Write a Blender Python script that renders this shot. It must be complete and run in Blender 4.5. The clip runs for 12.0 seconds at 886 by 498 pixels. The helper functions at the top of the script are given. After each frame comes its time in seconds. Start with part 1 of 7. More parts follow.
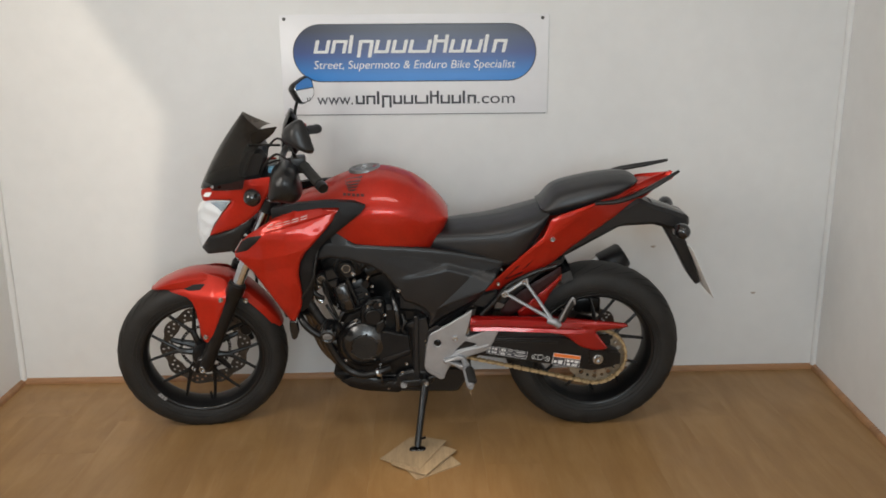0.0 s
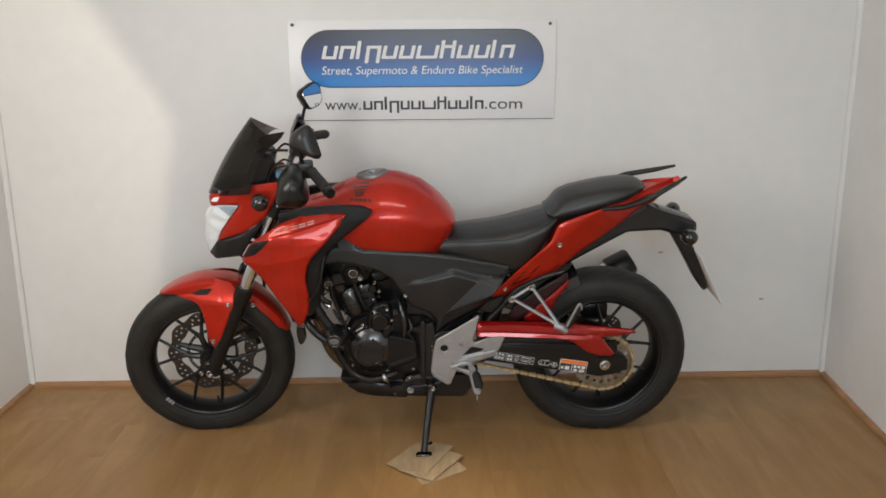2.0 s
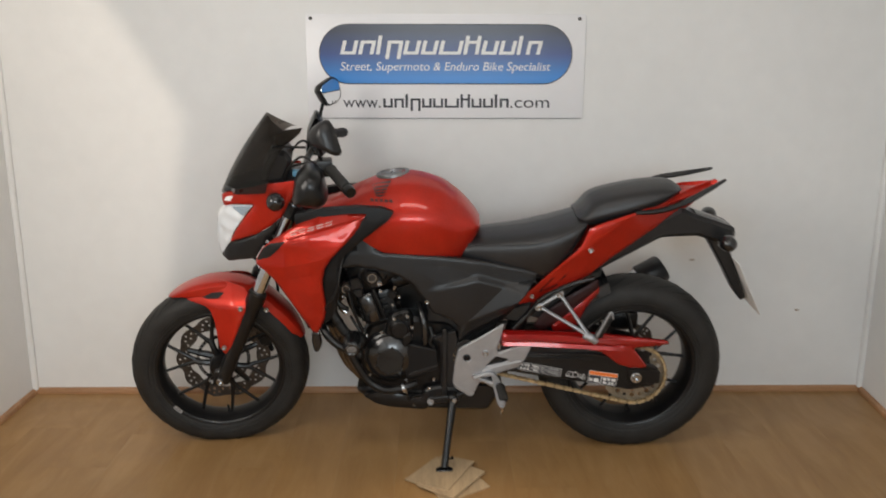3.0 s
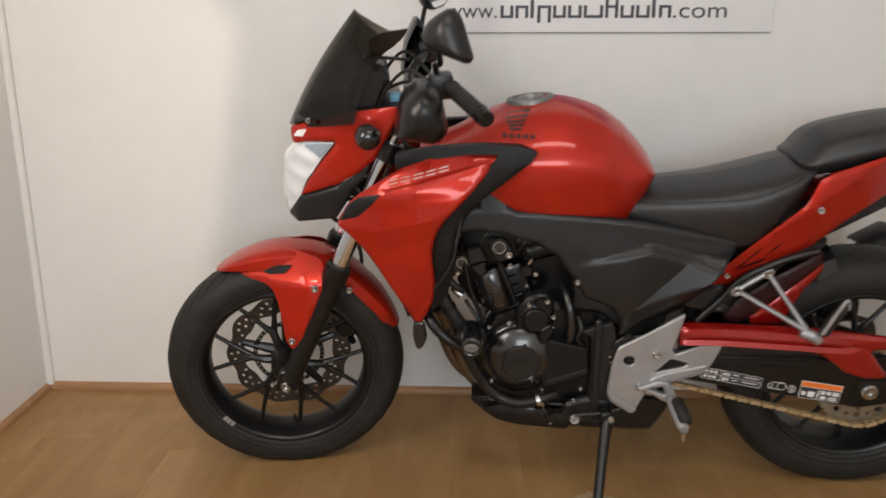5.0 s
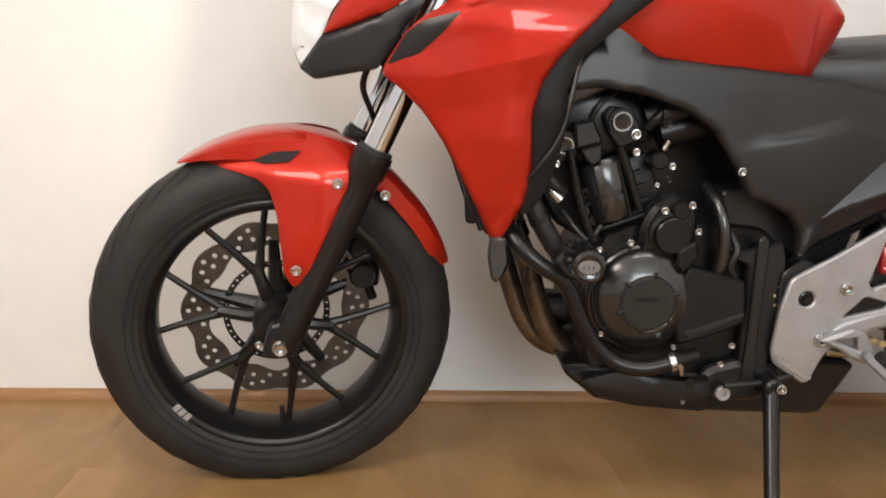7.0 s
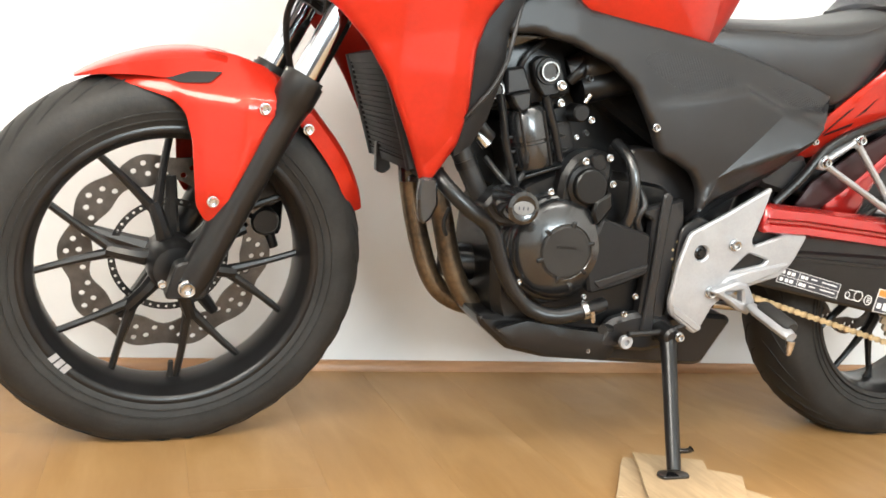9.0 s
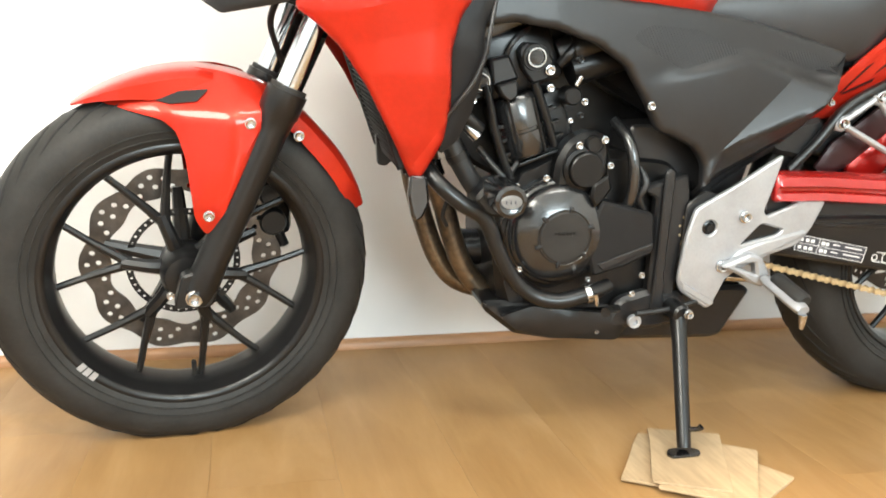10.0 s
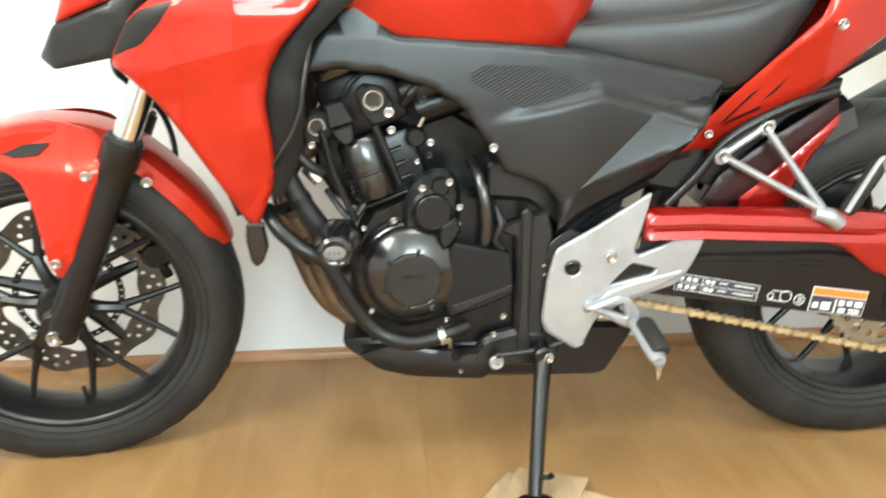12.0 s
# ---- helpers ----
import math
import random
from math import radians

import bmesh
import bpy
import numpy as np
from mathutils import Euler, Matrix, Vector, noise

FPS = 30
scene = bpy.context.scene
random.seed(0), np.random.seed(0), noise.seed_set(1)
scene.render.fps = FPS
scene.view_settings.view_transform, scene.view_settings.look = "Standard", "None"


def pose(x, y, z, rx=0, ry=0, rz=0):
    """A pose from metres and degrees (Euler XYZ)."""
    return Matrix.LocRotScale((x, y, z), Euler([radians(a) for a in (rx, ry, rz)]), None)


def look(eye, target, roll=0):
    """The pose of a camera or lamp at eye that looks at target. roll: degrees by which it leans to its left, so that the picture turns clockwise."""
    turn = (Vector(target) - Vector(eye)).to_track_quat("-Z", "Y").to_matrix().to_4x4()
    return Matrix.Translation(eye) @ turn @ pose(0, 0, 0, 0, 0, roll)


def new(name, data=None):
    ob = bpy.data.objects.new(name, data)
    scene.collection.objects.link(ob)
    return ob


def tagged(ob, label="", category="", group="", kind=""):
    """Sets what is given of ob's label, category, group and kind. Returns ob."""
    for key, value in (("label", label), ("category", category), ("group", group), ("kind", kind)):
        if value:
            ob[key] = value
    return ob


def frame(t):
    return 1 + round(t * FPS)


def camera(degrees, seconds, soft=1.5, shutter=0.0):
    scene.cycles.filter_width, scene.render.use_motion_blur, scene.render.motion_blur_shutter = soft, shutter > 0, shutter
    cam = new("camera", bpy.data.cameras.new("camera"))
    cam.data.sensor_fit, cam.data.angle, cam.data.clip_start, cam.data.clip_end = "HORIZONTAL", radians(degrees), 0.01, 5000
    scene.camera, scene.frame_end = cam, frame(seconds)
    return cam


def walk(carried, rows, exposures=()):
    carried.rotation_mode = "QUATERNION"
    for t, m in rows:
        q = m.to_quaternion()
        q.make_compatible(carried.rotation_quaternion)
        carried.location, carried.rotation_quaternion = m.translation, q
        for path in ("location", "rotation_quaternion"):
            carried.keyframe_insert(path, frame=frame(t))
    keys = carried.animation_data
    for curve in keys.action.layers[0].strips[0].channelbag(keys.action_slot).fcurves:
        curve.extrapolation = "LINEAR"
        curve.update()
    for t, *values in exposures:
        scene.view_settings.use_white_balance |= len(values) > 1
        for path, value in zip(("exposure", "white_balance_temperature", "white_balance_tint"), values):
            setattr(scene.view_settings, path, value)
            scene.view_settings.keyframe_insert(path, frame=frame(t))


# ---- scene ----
cam = camera(56.2, 12.0, soft=1.7, shutter=0.5)
PATH = [
    (0, (0.021, 0.105, 1.387), (0.085, 2.044, 0.9), -0.4),
    (0.5, (0.024, 0.106, 1.389), (0.069, 2.046, 0.905), -0.6),
    (1, (0.03, 0.108, 1.389), (0.072, 2.05, 0.911), -0.7),
    (1.5, (0.027, 0.102, 1.388), (0.072, 2.044, 0.913), -0.4),
    (2, (0.026, 0.103, 1.388), (0.07, 2.046, 0.913), -0.4),
    (2.5, (0.019, 0.117, 1.372), (0.077, 2.059, 0.9), -0.0),
    (3, (-0.023, 0.241, 1.343), (0.002, 2.188, 0.886), 0.1),
    (3.2, (-0.06, 0.308, 1.344), (-0.039, 2.259, 0.902), -0.1),
    (4.8, (-0.253, 0.928, 1.21), (-0.27, 2.849, 0.651), 0.6),
    (5, (-0.281, 0.995, 1.137), (-0.352, 2.923, 0.609), -0.1),
    (5.5, (-0.391, 1.233, 0.985), (-0.374, 3.172, 0.495), -1.3),
    (6, (-0.439, 1.423, 0.836), (-0.366, 3.371, 0.39), -1.2),
    (6.5, (-0.479, 1.538, 0.698), (-0.457, 3.506, 0.338), 0.1),
    (7, (-0.585, 1.579, 0.618), (-0.434, 3.553, 0.331), 1.7),
    (7.2, (-0.62, 1.581, 0.578), (-0.406, 3.551, 0.308), 1.8),
    (8.8, (-0.779, 1.615, 0.506), (-0.162, 3.504, 0.278), 4.5),
    (9, (-0.791, 1.641, 0.483), (-0.13, 3.516, 0.272), 5.4),
    (9.5, (-0.758, 1.629, 0.523), (-0.155, 3.52, 0.277), 4.1),
    (10, (-0.66, 1.598, 0.586), (-0.201, 3.508, 0.207), 1.2),
    (10.5, (-0.55, 1.581, 0.66), (-0.174, 3.479, 0.156), 0.5),
    (11, (-0.422, 1.558, 0.695), (-0.077, 3.459, 0.178), -1.4),
    (11.5, (-0.327, 1.543, 0.713), (-0.161, 3.462, 0.175), -3.4),
    (12, (-0.224, 1.572, 0.732), (-0.06, 3.501, 0.23), -0.6),
]
EXPOSURES = [(0, 0.05, 6500, 10), (3.2, 0.05, 6600, 11), (4.8, 0.12, 6800, 13), (5.5, 0.18, 6850, 14), (6.5, 0.5, 6900, 14), (7.2, 0.8, 6900, 14), (8.8, 1.8, 6550, 9), (10.5, 1.84, 6450, 3), (12, 1.84, 6280, 0)]
walk(cam, [(t, look(eye, target, roll)) for t, eye, target, roll in PATH], EXPOSURES)

# ---- world and lights ----
world = bpy.data.worlds.new("world")
scene.world = world
world.use_nodes = True
world.node_tree.nodes["Background"].inputs[0].default_value = (0.55, 0.62, 0.7, 1)
world.node_tree.nodes["Background"].inputs[1].default_value = 0.3


def area_lamp(name, m, sx, sy, watts, colour):
    data = bpy.data.lights.new(name, "AREA")
    data.shape, data.size, data.size_y, data.energy, data.color = "RECTANGLE", sx, sy, watts, colour
    ob = new(name, data)
    ob.matrix_world = m
    return ob


area_lamp("window_light", look((0.25, -2.1, 1.62), (0.25, 3.0, 0.9)), 2.3, 1.1, 64, (0.84, 0.945, 1.0))
area_lamp("ceiling_light_glow", look((0.1, 1.55, 2.44), (0.1, 1.56, 0.0)), 1.2, 0.3, 7, (1.0, 0.97, 0.92))
# added lamp that brightens the left; no window is known there
area_lamp("added_side_light", look((-1.62, 1.35, 1.65), (0.5, 1.85, 1.1)), 0.95, 0.95, 22, (1.0, 0.94, 0.86))


SHAPED_AT = (-0.6, 0.9, 2.30)  # added unseen lamp; its shutter cuts an angular light patch on the back wall


def spot_lamp(name, eye, target, degrees, soft, watts, colour, radius=0.04):
    data = bpy.data.lights.new(name, "SPOT")
    data.energy, data.spot_size, data.spot_blend, data.shadow_soft_size, data.color = watts, radians(degrees), soft, radius, colour
    new(name, data).matrix_world = look(eye, target)


spot_lamp("ceiling_spot", (0.05, 2.0, 2.40), (0.05, 2.33, 0.0), 22, 1.0, 62, (1.0, 0.74, 0.44))
# added to throw the warm angular patch on the back wall
spot_lamp("wall_patch_lamp", SHAPED_AT, (-1.45, 3.41, 1.15), 62, 0.6, 76, (1.0, 0.86, 0.70), 0.006)

# ---- materials ----
def mat(name, colour, rough=0.5, metal=0.0, vary=0.0, scale=20.0, bump=0.0, bscale=200.0, coat=0.0, coat_rough=0.05,
        rough_vary=0.0, spec=0.5, colour2=None, stretch=(1, 1, 1), per_object=0.0):
    """A principled material with colour variation at two scales, uneven gloss and fine relief."""
    m = bpy.data.materials.new(name)
    m.use_nodes = True
    nt = m.node_tree
    n, l = nt.nodes, nt.links
    p = n["Principled BSDF"]
    p.inputs["Base Color"].default_value = (*colour, 1)
    p.inputs["Roughness"].default_value = rough
    p.inputs["Metallic"].default_value = metal
    p.inputs["Coat Weight"].default_value = coat
    p.inputs["Coat Roughness"].default_value = coat_rough
    p.inputs["Specular IOR Level"].default_value = spec
    tc = n.new("ShaderNodeTexCoord")
    mp = n.new("ShaderNodeMapping")
    mp.inputs["Scale"].default_value = stretch
    l.new(tc.outputs["Object"], mp.inputs["Vector"])
    if vary or rough_vary:
        a, b = n.new("ShaderNodeTexNoise"), n.new("ShaderNodeTexNoise")
        a.inputs["Scale"].default_value, b.inputs["Scale"].default_value = scale, scale * 9
        a.inputs["Detail"].default_value = b.inputs["Detail"].default_value = 5
        for t in (a, b):
            l.new(mp.outputs["Vector"], t.inputs["Vector"])
        mx = n.new("ShaderNodeMix")
        mx.inputs["Factor"].default_value = 0.35
        l.new(a.outputs["Fac"], mx.inputs["A"])
        l.new(b.outputs["Fac"], mx.inputs["B"])
        if vary:
            ramp = n.new("ShaderNodeValToRGB")
            ramp.color_ramp.elements[0].position, ramp.color_ramp.elements[1].position = 0.35, 0.65
            lo = colour2 or [c * (1 - vary) for c in colour]
            ramp.color_ramp.elements[0].color = (*lo, 1)
            ramp.color_ramp.elements[1].color = (*[min(1, c * (1 + 0.35 * vary)) for c in colour], 1)
            l.new(mx.outputs["Result"], ramp.inputs["Fac"])
            out = ramp.outputs["Color"]
            if per_object:
                oi, hs, mr = n.new("ShaderNodeObjectInfo"), n.new("ShaderNodeHueSaturation"), n.new("ShaderNodeMapRange")
                mr.inputs["To Min"].default_value, mr.inputs["To Max"].default_value = 1 - per_object, 1 + per_object
                l.new(oi.outputs["Random"], mr.inputs["Value"])
                l.new(mr.outputs["Result"], hs.inputs["Value"])
                l.new(out, hs.inputs["Color"])
                out = hs.outputs["Color"]
            l.new(out, p.inputs["Base Color"])
        if rough_vary:
            mr = n.new("ShaderNodeMapRange")
            mr.inputs["To Min"].default_value, mr.inputs["To Max"].default_value = rough - rough_vary, rough + rough_vary
            l.new(mx.outputs["Result"], mr.inputs["Value"])
            l.new(mr.outputs["Result"], p.inputs["Roughness"])
    if bump:
        t, bm = n.new("ShaderNodeTexNoise"), n.new("ShaderNodeBump")
        t.inputs["Scale"].default_value, t.inputs["Detail"].default_value = bscale, 3
        bm.inputs["Strength"].default_value, bm.inputs["Distance"].default_value = bump, 0.001
        l.new(mp.outputs["Vector"], t.inputs["Vector"])
        l.new(t.outputs["Fac"], bm.inputs["Height"])
        l.new(bm.outputs["Normal"], p.inputs["Normal"])
    return m


RED = mat("candy_red_paint", (0.48, 0.021, 0.009), 0.34, 0.38, 0.14, 14, 0.02, 900, coat=0.6, coat_rough=0.05, spec=0.2)
RED_DARK = mat("deep_red_metal_paint", (0.36, 0.008, 0.006), 0.26, 0.45, 0.10, 14, coat=1.0, coat_rough=0.04)
# shaded copy of the red, for the upper hugger side and tail slits
RED_SHADED = mat("shaded_red_gloss", (0.026, 0.004, 0.0045), 0.42, 0.1, 0.1, 14, coat=0.12, coat_rough=0.15, spec=0.3)
DISC_GREY = mat("dark_grey_cover_disc", (0.024, 0.0225, 0.021), 0.46, 0.3, 0.2, 40, 0.1, 600, spec=0.4)
CAP_GREY = mat("grey_cap_metal", (0.22, 0.22, 0.22), 0.4, 0.6, 0.15, 40, rough_vary=0.08)
PLASTIC = mat("matt_black_plastic", (0.0120, 0.0119, 0.0127), 0.34, 0, 0.25, 12, 0.12, 1400, rough_vary=0.05, spec=0.46)
DULL = mat("dull_black_plastic", (0.0075, 0.0072, 0.0076), 0.48, 0, 0.25, 12, 0.12, 1400, rough_vary=0.05, spec=0.28)
GLOSS = mat("gloss_black_paint", (0.010, 0.010, 0.011), 0.18, 0, 0.3, 18, 0.05, 300, coat=0.6, rough_vary=0.08)
CASE = mat("black_engine_casting", (0.0055, 0.0055, 0.0058), 0.30, 0.05, 0.3, 25, 0.08, 700, rough_vary=0.05, spec=0.36)
SATIN = mat("satin_black_steel", (0.0075, 0.0074, 0.0078), 0.29, 0.0, 0.3, 20, 0.02, 400, rough_vary=0.04, spec=0.42)
RUBBER = mat("tyre_rubber", (0.022, 0.021, 0.0198), 0.58, 0, 0.4, 16, 0.35, 350, rough_vary=0.1, spec=0.3)
VINYL = mat("black_seat_vinyl", (0.014, 0.014, 0.0155), 0.37, 0, 0.2, 15, 0.35, 900, rough_vary=0.06, spec=0.6)
ALLOY = mat("cast_alloy", (0.39, 0.395, 0.41), 0.44, 0.6, 0.12, 30, 0.15, 700, rough_vary=0.08)
STEEL = mat("bright_steel", (0.56, 0.57, 0.58), 0.25, 1.0, 0.25, 60, rough_vary=0.08)
CHROME = mat("fork_chrome", (0.66, 0.70, 0.76), 0.08, 1.0, 0.05, 10)
DISC = mat("brushed_disc_steel", (0.12, 0.108, 0.098), 0.38, 0.9, 0.3, 60, 0.1, 900)
GOLD = mat("gold_chain", (0.56, 0.43, 0.25), 0.40, 0.55, 0.45, 60, rough_vary=0.1, per_object=0.15)
GOLD_DULL = mat("grey_gold_sprocket", (0.42, 0.37, 0.29), 0.40, 0.8, 0.4, 40)
# inner links coloured darker to stand for shade in the gaps
GOLD_DARK = mat("gap_shade_inner_links", (0.36, 0.26, 0.14), 0.45, 0.6, 0.4, 60)
PIPE = mat("heat_tinted_exhaust_steel", (0.155, 0.112, 0.070), 0.36, 0.8, 0.7, 11, 0.05, 300, colour2=(0.055, 0.045, 0.036), rough_vary=0.08)
HOSE = mat("black_hose_rubber", (0.014, 0.014, 0.0145), 0.40, 0, 0.3, 20, 0.1, 300, rough_vary=0.08)
COVER = mat("semi_gloss_black_cover", (0.012, 0.0122, 0.013), 0.26, 0.1, 0.3, 18, 0.015, 400, coat=0.6, coat_rough=0.14, rough_vary=0.03, spec=0.7)
RADI = mat("radiator_black_fins", (0.009, 0.009, 0.009), 0.55, 0.0, 0.4, 60, spec=0.25)
# whitened instead of mirrored, so bright reflections are in the colour
REFLECT = mat("whitened_lamp_reflector", (0.95, 0.955, 0.96), 0.30, 0.15, 0.05, 60)
PARK = mat("bluish_parking_lamp_glass", (0.42, 0.50, 0.56), 0.12, 0.2, 0.15, 60, coat=0.6)
ORANGE = mat("orange_label", (0.85, 0.20, 0.03), 0.45, 0, 0.1, 30)
WHITE_PRINT = mat("white_print", (0.75, 0.75, 0.74), 0.45, 0, 0.08, 30)
GREY_PRINT = mat("silver_print", (0.42, 0.30, 0.26), 0.35, 0.5, 0.1, 30)
DARK_PRINT = mat("dark_print", (0.035, 0.035, 0.045), 0.45, 0, 0.1, 30)
MAROON = mat("maroon_tank_logo", (0.07, 0.008, 0.0075), 0.35, 0.1, 0.1, 30, coat=0.3)
BLUE_PLUG = mat("blue_plastic_plug", (0.16, 0.42, 0.62), 0.4, 0, 0.1, 30)
RED_PLASTIC = mat("red_switch_plastic", (0.45, 0.03, 0.03), 0.4, 0, 0.1, 30)
SILVER_PLASTIC = mat("grey_rim_sticker", (0.35, 0.35, 0.36), 0.4, 0.2, 0.2, 40)
def browned_wall():
    """White wall paint, mixed with noise to a faint brown in one oval area."""
    m = mat("white_wall_paint_brown_patch", (0.757, 0.757, 0.75), 0.62, 0, 0.05, 1.6, 0.10, 120, rough_vary=0.06)
    n, l = m.node_tree.nodes, m.node_tree.links
    p = n["Principled BSDF"]
    base = p.inputs["Base Color"].links[0].from_socket
    tc, mp, ln, nz, mr, mul, mx = (n.new("ShaderNode" + k) for k in ("TexCoord", "Mapping", "VectorMath", "TexNoise", "MapRange", "Math", "Mix"))
    mp.inputs["Location"].default_value, mp.inputs["Scale"].default_value = (-0.92 * 2.6, 0, -0.66 * 5.0), (2.6, 0, 5.0)
    ln.operation, mul.operation, mx.data_type = "LENGTH", "MULTIPLY", "RGBA"
    nz.inputs["Scale"].default_value, nz.inputs["Detail"].default_value = 6.0, 5
    mr.inputs["From Min"].default_value, mr.inputs["From Max"].default_value = 0.25, 1.0
    mr.inputs["To Min"].default_value, mr.inputs["To Max"].default_value = 0.75, 0.0
    mx.inputs["B"].default_value = (0.60, 0.50, 0.38, 1)
    l.new(tc.outputs["Object"], mp.inputs["Vector"])
    l.new(tc.outputs["Object"], nz.inputs["Vector"])
    l.new(mp.outputs["Vector"], ln.inputs[0])
    l.new(ln.outputs["Value"], mr.inputs["Value"])
    l.new(mr.outputs["Result"], mul.inputs[0])
    l.new(nz.outputs["Fac"], mul.inputs[1])
    l.new(mul.outputs[0], mx.inputs["Factor"])
    l.new(base, mx.inputs["A"])
    l.new(mx.outputs["Result"], p.inputs["Base Color"])
    return m


WALL_BACK = browned_wall()
# unseen wall behind the viewer, darkened so black parts reflect less
FRONT = mat("reflection_dimming_grey", (0.13, 0.13, 0.135), 0.7, 0, 0.08, 1.6, 0.10, 120)
WALL = mat("white_wall_paint", (0.757, 0.757, 0.75), 0.62, 0, 0.05, 1.6, 0.10, 120, rough_vary=0.06)
CEIL = mat("ceiling_paint", (0.78, 0.77, 0.75), 0.8, 0, 0.04, 2)
BEAD = mat("oak_beading", (0.40, 0.21, 0.10), 0.42, 0, 0.35, 10, 0.1, 200, stretch=(0.15, 1, 1))
PLY = mat("thin_plywood", (0.47, 0.345, 0.21), 0.6, 0, 0.30, 18, 0.2, 200, stretch=(1, 0.15, 1), per_object=0.12)
SIGN_WHITE = mat("white_sign_board", (0.80, 0.80, 0.82), 0.30, 0, 0.03, 3)
NAIL = mat("dark_nail", (0.08, 0.075, 0.07), 0.4, 0.8, 0.2, 50)


def glass(name, tint, rough=0.0):
    """Thin tinted sheet: see-through with a Fresnel gloss."""
    m = bpy.data.materials.new(name)
    m.use_nodes = True
    nt = m.node_tree
    n, l = nt.nodes, nt.links
    n.remove(n["Principled BSDF"])
    tr, gl, mx, fr, po, ma = (n.new("ShaderNode" + k) for k in ("BsdfTransparent", "BsdfGlossy", "MixShader", "LayerWeight", "Math", "Math"))
    tr.inputs["Color"].default_value = (*tint, 1)
    gl.inputs["Roughness"].default_value = rough
    po.operation, ma.operation = "POWER", "MULTIPLY_ADD"
    po.inputs[1].default_value, ma.inputs[1].default_value, ma.inputs[2].default_value = 4.0, 0.6, 0.04
    l.new(fr.outputs["Facing"], po.inputs[0])
    l.new(po.outputs[0], ma.inputs[0])
    l.new(ma.outputs[0], mx.inputs[0])
    l.new(tr.outputs[0], mx.inputs[1])
    l.new(gl.outputs[0], mx.inputs[2])
    l.new(mx.outputs[0], n["Material Output"].inputs["Surface"])
    return m


SMOKE = glass("smoked_acrylic", (0.13, 0.115, 0.10), 0.08)
LENS = glass("clear_lens", (0.96, 0.97, 0.98), 0.02)
MIRROR = mat("mirror_glass", (0.93, 0.94, 0.95), 0.0, 1.0)


def floor_material():
    """Oak laminate: long grain, soft knots, a satin lacquer; each plank its own shade."""
    m = bpy.data.materials.new("oak_laminate")
    m.use_nodes = True
    nt = m.node_tree
    n, l = nt.nodes, nt.links
    p = n["Principled BSDF"]
    tc, mp, oi, add = (n.new("ShaderNode" + k) for k in ("TexCoord", "Mapping", "ObjectInfo", "VectorMath"))
    mul = n.new("ShaderNodeVectorMath")
    mul.operation = "MULTIPLY_ADD"
    mul.inputs[1].default_value = (31, 17, 5)
    l.new(oi.outputs["Random"], mul.inputs[0])
    l.new(tc.outputs["Object"], mul.inputs[2])
    mp.inputs["Scale"].default_value = (1, 0.16, 1)
    l.new(mul.outputs[0], mp.inputs["Vector"])
    a, b, k = (n.new("ShaderNodeTexNoise") for _ in range(3))
    for t, s, d in ((a, 15, 5), (b, 150, 3), (k, 4.5, 3)):
        t.inputs["Scale"].default_value, t.inputs["Detail"].default_value = s, d
    a.inputs["Distortion"].default_value = 0.8
    l.new(mp.outputs[0], a.inputs["Vector"])
    l.new(mp.outputs[0], b.inputs["Vector"])
    l.new(mul.outputs[0], k.inputs["Vector"])
    mx = n.new("ShaderNodeMix")
    mx.inputs["Factor"].default_value = 0.16
    l.new(a.outputs["Fac"], mx.inputs["A"])
    l.new(b.outputs["Fac"], mx.inputs["B"])
    ramp = n.new("ShaderNodeValToRGB")
    e = ramp.color_ramp.elements
    e[0].position, e[0].color = 0.26, (0.268, 0.146, 0.052, 1)
    e[1].position, e[1].color = 0.72, (0.380, 0.232, 0.104, 1)
    mid = e.new(0.5)
    mid.color = (0.326, 0.188, 0.075, 1)
    l.new(mx.outputs["Result"], ramp.inputs["Fac"])
    hs, mr, m2, kn = (n.new("ShaderNode" + q) for q in ("HueSaturation", "MapRange", "Mix", "MapRange"))
    mr.inputs["To Min"].default_value, mr.inputs["To Max"].default_value = 0.97, 1.03
    l.new(oi.outputs["Random"], mr.inputs["Value"])
    l.new(mr.outputs["Result"], hs.inputs["Value"])
    l.new(ramp.outputs["Color"], hs.inputs["Color"])
    kn.inputs["From Min"].default_value, kn.inputs["From Max"].default_value = 0.35, 0.62
    kn.inputs["To Min"].default_value, kn.inputs["To Max"].default_value = 0.22, 0.0
    l.new(k.outputs["Fac"], kn.inputs["Value"])
    m2.data_type = "RGBA"
    l.new(kn.outputs["Result"], m2.inputs["Factor"])
    l.new(hs.outputs["Color"], m2.inputs["A"])
    m2.inputs["B"].default_value = (0.20, 0.105, 0.042, 1)
    l.new(m2.outputs["Result"], p.inputs["Base Color"])
    r2, bp = n.new("ShaderNodeMapRange"), n.new("ShaderNodeBump")
    r2.inputs["To Min"].default_value, r2.inputs["To Max"].default_value = 0.30, 0.46
    l.new(k.outputs["Fac"], r2.inputs["Value"])
    l.new(r2.outputs["Result"], p.inputs["Roughness"])
    bp.inputs["Strength"].default_value, bp.inputs["Distance"].default_value = 0.12, 0.0006
    l.new(b.outputs["Fac"], bp.inputs["Height"])
    l.new(bp.outputs["Normal"], p.inputs["Normal"])
    p.inputs["Specular IOR Level"].default_value = 0.30
    return m


OAK = floor_material()


